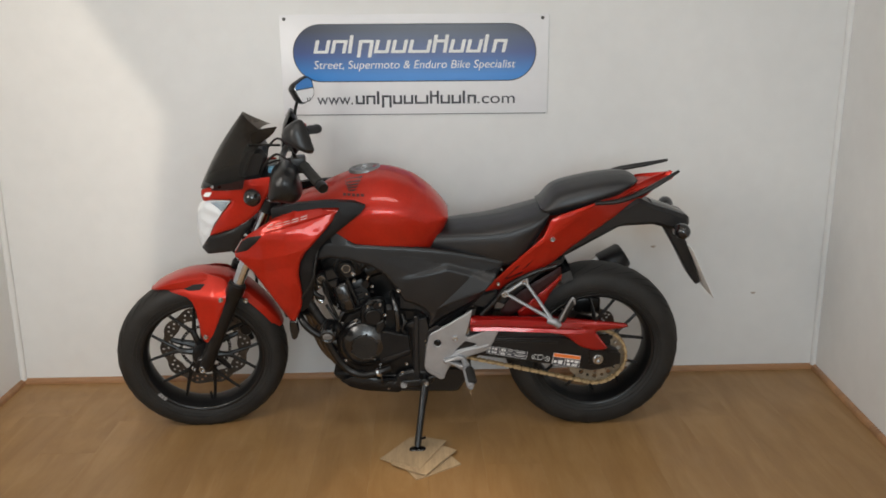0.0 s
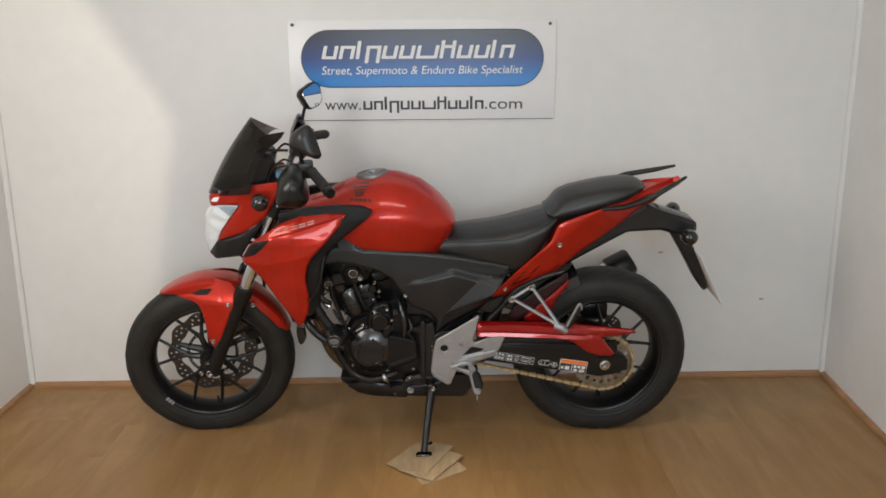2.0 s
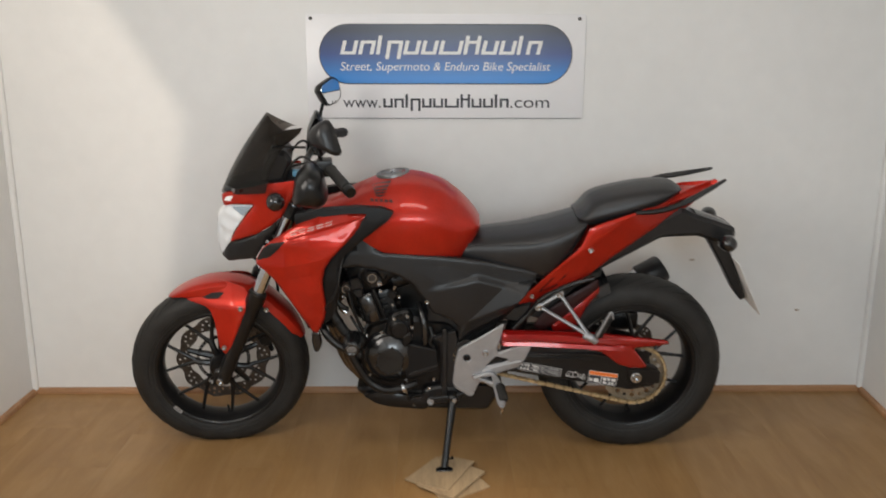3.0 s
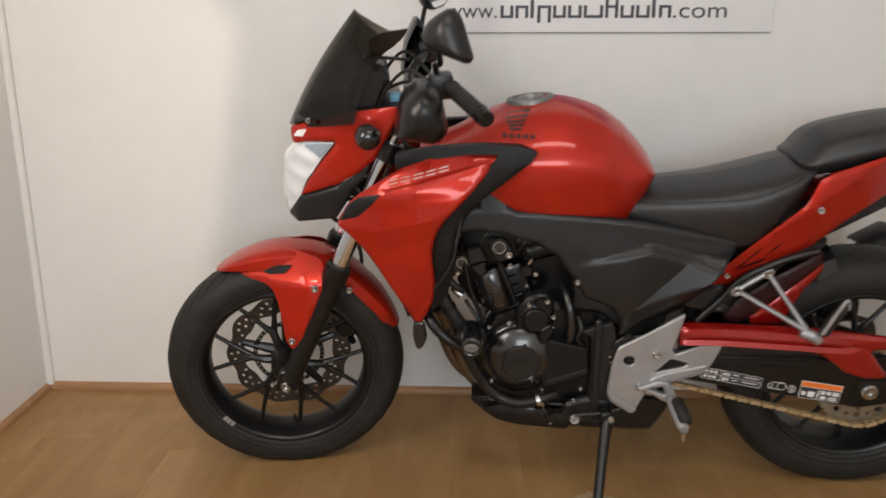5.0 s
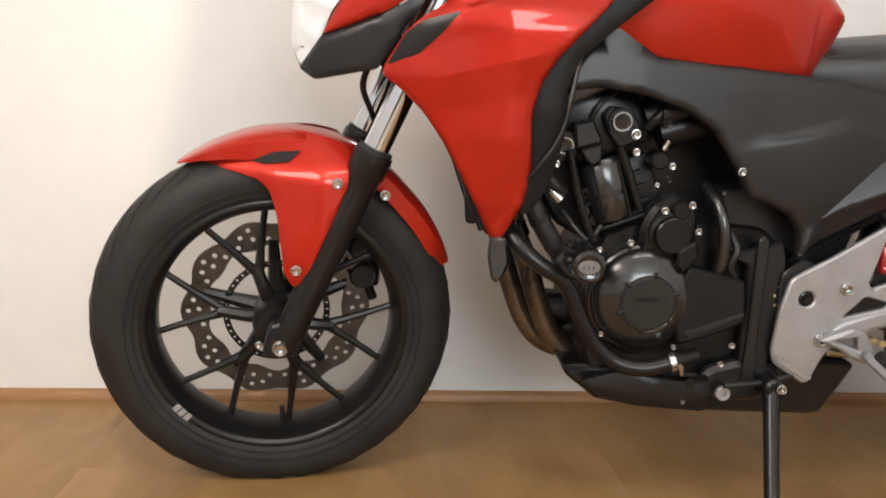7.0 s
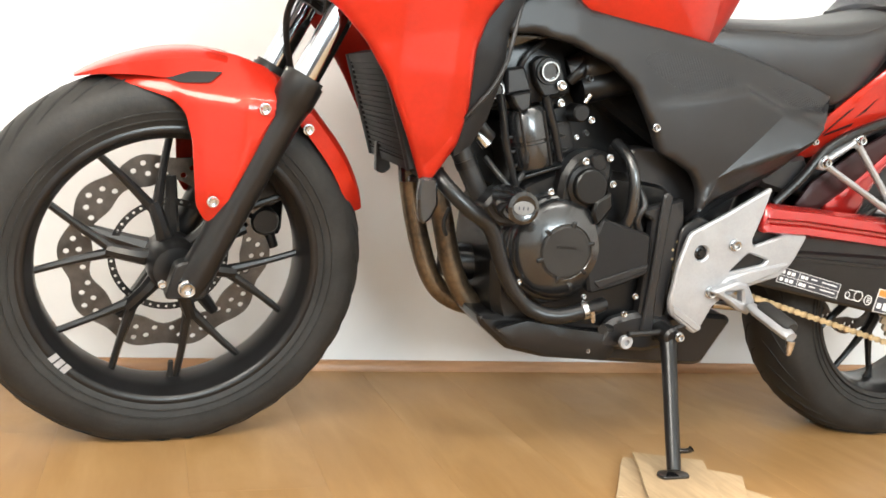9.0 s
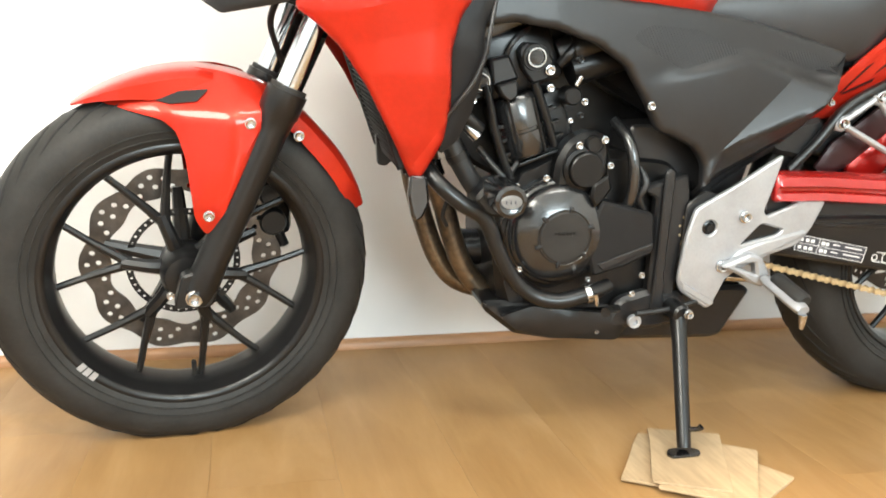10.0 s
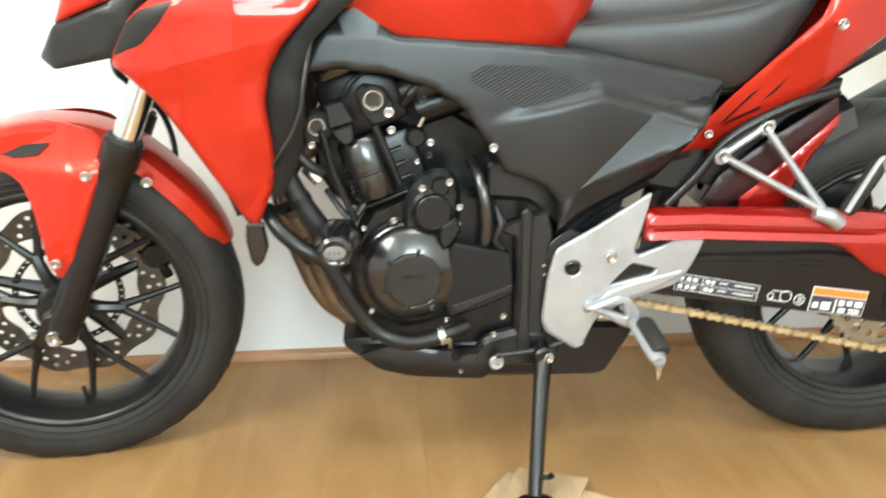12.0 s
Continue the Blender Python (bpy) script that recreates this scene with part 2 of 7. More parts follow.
def sign_blue():
    """The pill of the sign: printed from near black at its top to clear blue at its foot."""
    m = mat("printed_blue_fade", (0.02, 0.15, 0.5), 0.28)
    n, l = m.node_tree.nodes, m.node_tree.links
    tc, sx, mr, ramp = (n.new("ShaderNode" + k) for k in ("TexCoord", "SeparateXYZ", "MapRange", "ValToRGB"))
    l.new(tc.outputs["Generated"], sx.inputs[0])
    l.new(sx.outputs["Z"], ramp.inputs["Fac"])
    e = ramp.color_ramp.elements
    e[0].position, e[0].color = 0.10, (0.008, 0.19, 0.58, 1)
    e[1].position, e[1].color = 0.90, (0.020, 0.020, 0.040, 1)
    mid = e.new(0.5)
    mid.color = (0.022, 0.050, 0.20, 1)
    l.new(ramp.outputs["Color"], n["Principled BSDF"].inputs["Base Color"])
    return m


SIGN_BLUE = sign_blue()


def grip_material():
    """Black plastic moulded with a fine raised mesh."""
    m = mat("moulded_mesh_plastic", (0.012, 0.0119, 0.0127), 0.40, 0, 0.2, 12, spec=0.4)
    n, l = m.node_tree.nodes, m.node_tree.links
    tc, mp, v, bp = (n.new("ShaderNode" + k) for k in ("TexCoord", "Mapping", "TexVoronoi", "Bump"))
    mp.inputs["Scale"].default_value = (1, 0, 1.0)
    mp.inputs["Rotation"].default_value = (0, 0.5, 0)
    v.inputs["Scale"].default_value, v.inputs["Randomness"].default_value = 210, 0.0
    l.new(tc.outputs["Object"], mp.inputs[0])
    l.new(mp.outputs[0], v.inputs["Vector"])
    bp.inputs["Strength"].default_value, bp.inputs["Distance"].default_value = 0.6, 0.002
    bp.invert = True
    l.new(v.outputs["Distance"], bp.inputs["Height"])
    l.new(bp.outputs["Normal"], n["Principled BSDF"].inputs["Normal"])
    return m


MESHED = grip_material()

# ---- mesh tools ----
from mathutils import geometry
from mathutils.bvhtree import BVHTree


def finish(bm, material, smooth=38.0):
    """A mesh from bm: normals outward, smooth except at sharp edges."""
    bmesh.ops.remove_doubles(bm, verts=bm.verts, dist=1e-5)
    bmesh.ops.recalc_face_normals(bm, faces=bm.faces)
    for f in bm.faces:
        f.smooth = True
    lim = radians(smooth)
    for e in bm.edges:
        e.smooth = len(e.link_faces) == 2 and e.calc_face_angle(0.0) < lim and not e.seam
    me = bpy.data.meshes.new("m")
    bm.to_mesh(me)
    bm.free()
    me.materials.append(material)
    return me


def part(name, bm, material, parent, label="", smooth=38.0, m=None):
    """Links bm (or a mesh already made) as one mesh object under parent."""
    me = bm if isinstance(bm, bpy.types.Mesh) else finish(bm, material, smooth)
    ob = new(name, me)
    ob.parent = parent
    if m is not None:
        ob.matrix_basis = m
    if label:
        tagged(ob, label)
    return ob


def curve(pts, n=6, closed=False):
    """Catmull-Rom samples through pts (Vectors of 2 or 3 numbers)."""
    p = [Vector(q) for q in pts]
    out, k = [], len(p)
    for i in range(k if closed else k - 1):
        a, b, c, d = (p[(i + j) % k] if closed else p[min(max(i + j, 0), k - 1)] for j in (-1, 0, 1, 2))
        for s in range(n):
            t = s / n
            out.append(0.5 * (2 * b + (c - a) * t + (2 * a - 5 * b + 4 * c - d) * t * t + (3 * b - a - 3 * c + d) * t ** 3))
    if not closed:
        out.append(p[-1].copy())
    return out


def corners(pts, r=0.008, n=3):
    """A closed 2D outline with its corners rounded by about r."""
    p, out = [Vector(q) for q in pts], []
    k = len(p)
    for i in range(k):
        a, b, c = p[i - 1], p[i], p[(i + 1) % k]
        u, v = a - b, c - b
        d = min(r, u.length * 0.4, v.length * 0.4)
        s, e = b + u.normalized() * d, b + v.normalized() * d
        for j in range(n + 1):
            t = j / n
            out.append(s * (1 - t) ** 2 + b * 2 * t * (1 - t) + e * t * t)
    return out


MID = 0.035  # the bike's middle plane lies this far to the right of its origin


def mirrored(bm, mid=MID):
    """The same on the other side of the bike's middle plane."""
    bmesh.ops.transform(bm, matrix=Matrix.Translation((0, 2 * mid, 0)) @ Matrix.Diagonal((1, -1, 1, 1)), verts=bm.verts)
    bmesh.ops.reverse_faces(bm, faces=bm.faces)
    return bm


def tube(pts, r, segs=10, n=6, straight=False, flat=1.0, into=None):
    """A round bar or hose through pts; r one radius or one for each point."""
    bm = into or bmesh.new()
    p = [Vector(q) for q in pts]
    rad = list(r) if isinstance(r, (list, tuple)) else [r] * len(p)
    if straight or len(p) == 2:
        path, rads = p, rad
    else:
        path = curve(p, n)
        rads = [rad[min(i // n, len(rad) - 1)] * (1 - (i % n) / n) + rad[min(i // n + 1, len(rad) - 1)] * (i % n) / n for i in range(len(path))]
    t0 = (path[1] - path[0]).normalized()
    up = Vector((0, 0, 1)) if abs(t0.z) < 0.9 else Vector((1, 0, 0))
    side = t0.cross(up).normalized()
    rings = []
    for i, q in enumerate(path):
        t = (path[min(i + 1, len(path) - 1)] - path[max(i - 1, 0)]).normalized()
        side = (side - t * side.dot(t)).normalized()
        other = t.cross(side)
        rings.append([bm.verts.new(q + (side * math.cos(a) + other * math.sin(a) * flat) * rads[i]) for a in (2 * math.pi * j / segs for j in range(segs))])
    for a, b in zip(rings, rings[1:]):
        for j in range(segs):
            bm.faces.new((a[j], a[(j + 1) % segs], b[(j + 1) % segs], b[j]))
    bm.faces.new(rings[0][::-1])
    bm.faces.new(rings[-1])
    return bm


def axis(origin, way):
    """The matrix that lays z along way at origin."""
    return Matrix.Translation(origin) @ Vector(way).to_track_quat("Z", "Y").to_matrix().to_4x4()


def lathe(profile, segs=32, m=None, into=None, lumps=None):
    """Turns (radius, height) pairs round z, then moves them by m. Closed at the ends where the radius is nought."""
    bm = into or bmesh.new()
    rings = []
    for r, h in profile:
        if r < 1e-6:
            rings.append([bm.verts.new((0, 0, h))])
        else:
            rings.append([bm.verts.new((r * math.cos(a) * (lumps(a, r) if lumps else 1), r * math.sin(a) * (lumps(a, r) if lumps else 1), h)) for a in (2 * math.pi * j / segs for j in range(segs))])
    for a, b in zip(rings, rings[1:]):
        for j in range(segs):
            k = (j + 1) % segs
            if len(a) == 1 and len(b) > 1:
                bm.faces.new((a[0], b[j], b[k]))
            elif len(b) == 1 and len(a) > 1:
                bm.faces.new((a[j], b[0], a[k]))
            elif len(a) > 1:
                bm.faces.new((a[j], b[j], b[k], a[k]))
    if m is not None:
        fresh = [v for ring in rings for v in ring]
        bmesh.ops.transform(bm, matrix=m, verts=fresh)
    return bm


def inside(q, loop):
    x, z, hit = q[0], q[1], False
    for (x1, z1), (x2, z2) in zip(loop, loop[1:] + loop[:1]):
        if (z1 > z) != (z2 > z) and x < (x2 - x1) * (z - z1) / (z2 - z1) + x1:
            hit = not hit
    return hit


def edge_distance(q, loop):
    best = 9.0
    for a, b in zip(loop, loop[1:] + loop[:1]):
        d = (b[0] - a[0], b[1] - a[1])
        s = d[0] * d[0] + d[1] * d[1]
        t = 0 if s == 0 else min(1, max(0, ((q[0] - a[0]) * d[0] + (q[1] - a[1]) * d[1]) / s))
        best = min(best, math.hypot(q[0] - a[0] - t * d[0], q[1] - a[1] - t * d[1]))
    return best


def flat_mesh(loops, step=0.0, lines=()):
    """Triangles of a flat region: first loop the outline, the rest holes; inner points on a grid of that step; lines are folds kept as edges."""
    loops = [[(float(q[0]), float(q[1])) for q in lp] for lp in loops]
    verts, edges = [], []
    for lp in loops:
        k = len(verts)
        verts += lp
        edges += [(k + i, k + (i + 1) % len(lp)) for i in range(len(lp))]
    folds = []
    for ln in lines:
        dense = []
        for a, b in zip(ln, ln[1:]):
            m = max(1, int(math.hypot(b[0] - a[0], b[1] - a[1]) / (step or 0.01)))
            dense += [(a[0] + (b[0] - a[0]) * i / m, a[1] + (b[1] - a[1]) * i / m) for i in range(m)]
        dense.append(tuple(ln[-1]))
        dense = [q for q in dense if inside(q, loops[0])]
        k = len(verts)
        verts += dense
        edges += [(k + i, k + i + 1) for i in range(len(dense) - 1)]
        folds += dense
    if step:
        xs, zs = [q[0] for q in loops[0]], [q[1] for q in loops[0]]
        for i in range(int((max(xs) - min(xs)) / step) + 1):
            for j in range(int((max(zs) - min(zs)) / step) + 1):
                q = (min(xs) + (i + 0.5 * (j % 2)) * step, min(zs) + j * step * 0.9)
                if inside(q, loops[0]) and min(edge_distance(q, lp) for lp in loops) > step * 0.4 and not any(math.hypot(q[0] - w[0], q[1] - w[1]) < step * 0.55 for w in folds) and not any(inside(q, h) for h in loops[1:]):
                    verts.append(q)
    out = geometry.delaunay_2d_cdt([Vector(q) for q in verts], edges, [], 0, 1e-6)
    pts, faces = [tuple(q) for q in out[0]], []
    for f in out[2]:
        c = (sum(pts[i][0] for i in f) / 3, sum(pts[i][1] for i in f) / 3)
        if inside(c, loops[0]) and not any(inside(c, h) for h in loops[1:]):
            faces.append(f)
    return pts, faces, loops


def panel(outline, reach, thick=0.004, rnd=0.008, step=0.014, holes=(), into=None, folds=()):
    """A moulded sheet: outline in (x, z), reach(x, z) its distance from the bike's middle on the left side; edges rolled by rnd."""
    bm = into or bmesh.new()
    pts, faces, loops = flat_mesh([outline, *holes], step, folds)

    def off(q):
        d = min(edge_distance(q, lp) for lp in loops)
        s = max(0.0, 1 - d / rnd)
        return reach(q[0], q[1]) - rnd * 0.7 * (1 - math.sqrt(max(0.0, 1 - s * s)))

    out = [bm.verts.new((q[0], -off(q), q[1])) for q in pts]
    back = [bm.verts.new((q[0], -off(q) + thick, q[1])) for q in pts]
    count = {}
    for f in faces:
        bm.faces.new([out[i] for i in f])
        bm.faces.new([back[i] for i in reversed(f)])
        for a, b in zip(f, f[1:] + f[:1]):
            count[(a, b)] = 1
    for a, b in list(count):
        if (b, a) not in count:
            bm.faces.new((out[b], out[a], back[a], back[b]))
    for ln in folds:
        for p, q in zip(ln, ln[1:]):
            on = {i for i, w in enumerate(pts) if edge_distance(w, [tuple(p), tuple(q)]) < 1e-5}
            for a, b in count:
                if a in on and b in on:
                    e = bm.edges.get((out[a], out[b]))
                    if e:
                        e.seam = True
    return bm


def slab(outline, l0, l1, bevel=0.002, holes=(), into=None):
    """A plate between the distances l0 (inner) and l1 (outer) from the bike's middle, to its left; both rims eased."""
    bm = into or bmesh.new()
    rims = ((l1, bevel), (l1 - bevel, 0.0), (l0 + bevel, 0.0), (l0, bevel))

    def shrunk(loop, d, hole):
        if d == 0:
            return loop
        out, k = [], len(loop)
        area = sum(loop[i - 1][0] * loop[i][1] - loop[i][0] * loop[i - 1][1] for i in range(k))
        sgn = (1 if area > 0 else -1) * (-1 if hole else 1)
        for i in range(k):
            a, b, c = Vector(loop[i - 1]), Vector(loop[i]), Vector(loop[(i + 1) % k])
            u, v = (b - a).normalized(), (c - b).normalized()
            w = Vector((-(u + v).y, (u + v).x))
            w = w.normalized() * d * sgn if w.length > 1e-6 else Vector((0, 0))
            out.append(tuple(b + w))
        return out

    base = [[tuple(q) for q in lp] for lp in (outline, *holes)]
    layers = [[[bm.verts.new((q[0], -l, q[1])) for q in shrunk(lp, d, n > 0)] for n, lp in enumerate(base)] for l, d in rims]
    for a, b in zip(layers, layers[1:]):
        for la, lb in zip(a, b):
            for i in range(len(la)):
                j = (i + 1) % len(la)
                bm.faces.new((la[i], la[j], lb[j], lb[i]))
    pts, faces, _ = flat_mesh([shrunk(lp, bevel, n > 0) for n, lp in enumerate(base)])
    for layer, l in ((layers[0], l1), (layers[-1], l0)):
        known = {}
        for lp in layer:
            for v in lp:
                known[(round(v.co.x, 5), round(v.co.z, 5))] = v
        flat = [known.get((round(q[0], 5), round(q[1], 5))) or bm.verts.new((q[0], -l, q[1])) for q in pts]
        for f in faces:
            try:
                bm.faces.new([flat[i] for i in f])
            except ValueError:
                pass
    return bm


def ring_of(half, n=5):
    """A closed ring in (y, z) from its left half, given from the foot upwards."""
    h = curve(half, n)
    return [Vector((-q[0], q[1])) for q in h] + [Vector((q[0], q[1])) for q in reversed(h[:-1])]


def loft(stations, n=5, along=4, into=None, mid=MID):
    """A body along x from (x, half ring) stations, smoothed between them; ends closed."""
    bm = into or bmesh.new()
    rings = [[Vector((x, q[0] + mid, q[1])) for q in ring_of(half, n)] for x, half in stations]
    lines = [curve(col, along) for col in zip(*rings)]
    rows = [[bm.verts.new(line[i]) for line in lines] for i in range(len(lines[0]))]
    k = len(lines)
    for a, b in zip(rows, rows[1:]):
        for j in range(k):
            bm.faces.new((a[j], a[(j + 1) % k], b[(j + 1) % k], b[j]))
    bm.faces.new(rows[0][::-1])
    bm.faces.new(rows[-1])
    return bm


def box(x0, x1, y0, y1, z0, z1, bevel=0.0, into=None):
    bm = into or bmesh.new()
    r = bmesh.ops.create_cube(bm, size=1)
    bmesh.ops.scale(bm, vec=(x1 - x0, y1 - y0, z1 - z0), verts=r["verts"])
    bmesh.ops.translate(bm, vec=((x0 + x1) / 2, (y0 + y1) / 2, (z0 + z1) / 2), verts=r["verts"])
    if bevel:
        es = list({e for v in r["verts"] for e in v.link_edges})
        bmesh.ops.bevel(bm, geom=es, offset=bevel, segments=2, profile=0.5, affect="EDGES")
    return bm


def circle(x, z, r, n=16, turn=0.0):
    return [(x + r * math.cos(turn + 2 * math.pi * i / n), z + r * math.sin(turn + 2 * math.pi * i / n)) for i in range(n)]


def blend(table):
    """A function that goes straight from point to point of (x, value) pairs."""
    xs, vs = [a for a, _ in table], [b for _, b in table]
    return lambda x: float(np.interp(x, xs, vs))


def at(x, l, z):
    """A place on the bike: back from its middle, out to its left, up."""
    return Vector((x, -l, z))

# ---- the room ----
XL, XR, YB, YF, H = -1.64, 1.735, 3.415, -2.2, 2.5
SKEW = 0.10  # how far the wall by the rear wheel runs inward per metre towards the viewer
FLOOR_DROP = -0.012


def quad_prism(pts, z0, z1):
    bm = bmesh.new()
    lo, hi = [bm.verts.new((x, y, z0)) for x, y in pts], [bm.verts.new((x, y, z1)) for x, y in pts]
    k = len(pts)
    bm.faces.new(lo[::-1])
    bm.faces.new(hi)
    for i in range(k):
        bm.faces.new((lo[i], lo[(i + 1) % k], hi[(i + 1) % k], hi[i]))
    return bm


def structure(name, bm, material, label, category, smooth=38.0):
    return tagged(new(name, finish(bm, material, smooth)), label, category, kind="structure")


def right_x(y):
    return XR - SKEW * (YB - y)


wall_back = structure("wall_back", box(XL - 0.1, XR + 0.1, YB, YB + 0.1, -0.05, H), WALL_BACK, "white painted back wall with faint scuffs", "wall")
# left wall, with an unseen opening cut for the added side lamp
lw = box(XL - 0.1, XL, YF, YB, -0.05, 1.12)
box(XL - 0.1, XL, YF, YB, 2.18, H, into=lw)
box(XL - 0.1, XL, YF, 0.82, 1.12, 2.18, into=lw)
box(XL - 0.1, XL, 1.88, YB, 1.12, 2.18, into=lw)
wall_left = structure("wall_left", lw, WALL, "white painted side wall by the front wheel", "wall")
wall_right = structure("wall_right", quad_prism([(right_x(YF), YF), (right_x(YF) + 0.9, YF), (XR + 0.1, YB), (XR, YB)], -0.05, H), WALL, "white painted side wall by the rear wheel", "wall")
ceiling = structure("ceiling", box(XL - 0.1, XR + 0.1, YF - 0.1, YB + 0.1, H, H + 0.08), CEIL, "plain white ceiling", "ceiling")
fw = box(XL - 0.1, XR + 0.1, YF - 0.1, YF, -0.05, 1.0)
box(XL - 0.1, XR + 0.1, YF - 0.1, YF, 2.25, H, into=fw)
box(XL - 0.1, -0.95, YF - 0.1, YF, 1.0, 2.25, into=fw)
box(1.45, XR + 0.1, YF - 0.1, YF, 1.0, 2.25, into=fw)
wall_front = structure("wall_front", fw, FRONT, "unseen wall kept dark to dim reflections, with a window opening", "wall")
floor = structure("floor", box(XL - 0.1, XR + 0.1, YF - 0.1, YB + 0.1, -0.08, FLOOR_DROP), BEAD, "warm oak laminate plank floor with satin sheen", "floor")



def beading(a, b, nrm):
    """Quarter-round wooden strip along the foot of a wall from a to b; nrm points into the room."""
    bm = bmesh.new()
    prof = [(0, 0), (0.015, 0), (0.0148, 0.011), (0.0115, 0.018), (0.006, 0.0222), (0, 0.023)]
    ends = [[bm.verts.new((p[0] + nrm[0] * d, p[1] + nrm[1] * d, z)) for d, z in prof] for p in (a, b)]
    for i in range(len(prof)):
        j = (i + 1) % len(prof)
        bm.faces.new((ends[0][i], ends[0][j], ends[1][j], ends[1][i]))
    bm.faces.new(ends[0][::-1])
    bm.faces.new(ends[1])
    return bm


for a, b, nrm in (((XL, YB), (XR, YB), (0, -1)), ((XL, YF), (XL, YB - 0.015), (1, 0)), ((right_x(YF), YF), (XR - 0.002, YB - 0.016), (-1, 0))):
    structure("baseboard", beading(a, b, nrm), BEAD, "slim varnished wooden beading along the wall foot", "baseboard")
for x, sx in ((XL, 1), (XR, -1)):
    bm = bmesh.new()
    tube([(x + sx * 0.007, YB - 0.007, 0.018), (x + sx * 0.007, YB - 0.007, H)], 0.013, 12, into=bm)
    structure("trim", bm, WALL, "white painted corner bead", "corner trim")

# window behind the viewer
win = tagged(new("window_1"), "white framed window in the front wall", "window", kind="structure")
fr = bmesh.new()
for x0, x1, z0, z1 in ((-0.95, 1.45, 1.0, 1.05), (-0.95, 1.45, 2.2, 2.25), (-0.95, -0.9, 1.05, 2.2), (1.4, 1.45, 1.05, 2.2), (0.22, 0.28, 1.05, 2.2)):
    box(x0, x1, YF - 0.08, YF - 0.03, z0, z1, 0.004, into=fr)
part("window_frame", fr, SIGN_WHITE, win)
# frame of the unseen opening, added to go with the side lamp
side = tagged(new("side_lamp_opening"), "unseen framed opening added for the side lamp", "window", kind="structure")
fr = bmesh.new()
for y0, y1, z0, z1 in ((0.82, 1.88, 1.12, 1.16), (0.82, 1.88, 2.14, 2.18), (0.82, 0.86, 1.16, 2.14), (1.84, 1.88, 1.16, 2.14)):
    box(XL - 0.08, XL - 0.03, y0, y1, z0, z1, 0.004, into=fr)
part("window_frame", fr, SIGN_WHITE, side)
# ceiling light
lamp = tagged(new("ceiling_light"), "flat white ceiling light fitting", "ceiling light")
part("frame", box(-0.55, 0.75, 1.37, 1.73, 2.45, 2.499, 0.006), SIGN_WHITE, lamp)

# unseen lamp and notched shutter, added so two slanting edges fall on the wall
spot = tagged(new("spotlight"), "unseen black lamp and notched shutter added to shape a wall patch", "spotlight")
eye = Vector(SHAPED_AT)
facing = (Vector((-1.45, 3.41, 1.15)) - eye).normalized()
part("body", lathe([(0, -0.13), (0.045, -0.125), (0.05, -0.11), (0.05, -0.012), (0.046, -0.012), (0.044, -0.10), (0, -0.11)], 24, axis(eye, facing)), NAIL, spot)
part("stem", tube([eye - facing * 0.12, eye - facing * 0.12 + Vector((0, 0, 0.06)), Vector((eye.x - facing.x * 0.12, eye.y - facing.y * 0.12, H - 0.002))], 0.008, 10), NAIL, spot)


def on_shutter(x, z):
    """Where the ray to a place on the back wall passes the shutter."""
    ray = Vector((x, YB, z)) - eye
    return eye + ray * (0.34 / ray.dot(facing))


apex_, upper_, lower_ = (-0.956, 1.108), (-1.40, 1.81), (-1.13, 0.10)
rim = [on_shutter(*q) for q in (upper_, apex_, lower_, (0.6, 0.1), (1.2, 1.4), (0.6, 2.6), (-1.0, 2.6))]
shutter = bmesh.new()
lo, hi = [shutter.verts.new(p) for p in rim], [shutter.verts.new(p - facing * 0.002) for p in rim]
fan = [2, 3, 4, 5, 6, 0]
for a, b in zip(fan, fan[1:]):
    shutter.faces.new((lo[1], lo[a], lo[b]))
    shutter.faces.new((hi[1], hi[b], hi[a]))
    shutter.faces.new((lo[a], hi[a], hi[b], lo[b]))
for a, b in ((1, 2), (0, 1)):
    shutter.faces.new((lo[a], hi[a], hi[b], lo[b]))
part("shutter", shutter, NAIL, spot)
part("shutter_arm", tube([on_shutter(0.2, 1.4), eye - facing * 0.05 + Vector((0.05, 0, 0))], 0.004, 8), NAIL, spot)

# ---- the sign ----
sign = tagged(new("sign"), "white wall sign with a blue rounded nameplate", "sign")
part("board", box(-0.49, 0.545, 3.409, 3.4145, 1.106, 1.487, 0.0015), SIGN_WHITE, sign)
bar_bm = box(-0.485, 0.54, 3.4075, 3.4088, 1.1065, 1.1085)
part("border_line", bar_bm, DARK_PRINT, sign)


def flat_plate(outline, y0, y1):
    bm = bmesh.new()
    slab(outline, -y1, -y0, 0.0003, into=bm)
    return bm


def pill(x0, x1, z0, z1):
    r, c = (z1 - z0) / 2, (z0 + z1) / 2
    pts = [(x1 - r + r * math.cos(a), c + r * math.sin(a)) for a in np.linspace(-math.pi / 2, math.pi / 2, 20)]
    return pts + [(x0 + r - r * math.cos(a), c - r * math.sin(a)) for a in np.linspace(-math.pi / 2, math.pi / 2, 20)]


part("nameplate_edge", flat_plate(pill(-0.444, 0.499, 1.233, 1.452), 3.4078, 3.4088), DARK_PRINT, sign)
part("nameplate", flat_plate(pill(-0.440, 0.495, 1.237, 1.448), 3.4066, 3.4077), SIGN_BLUE, sign, "blue nameplate fading to black")
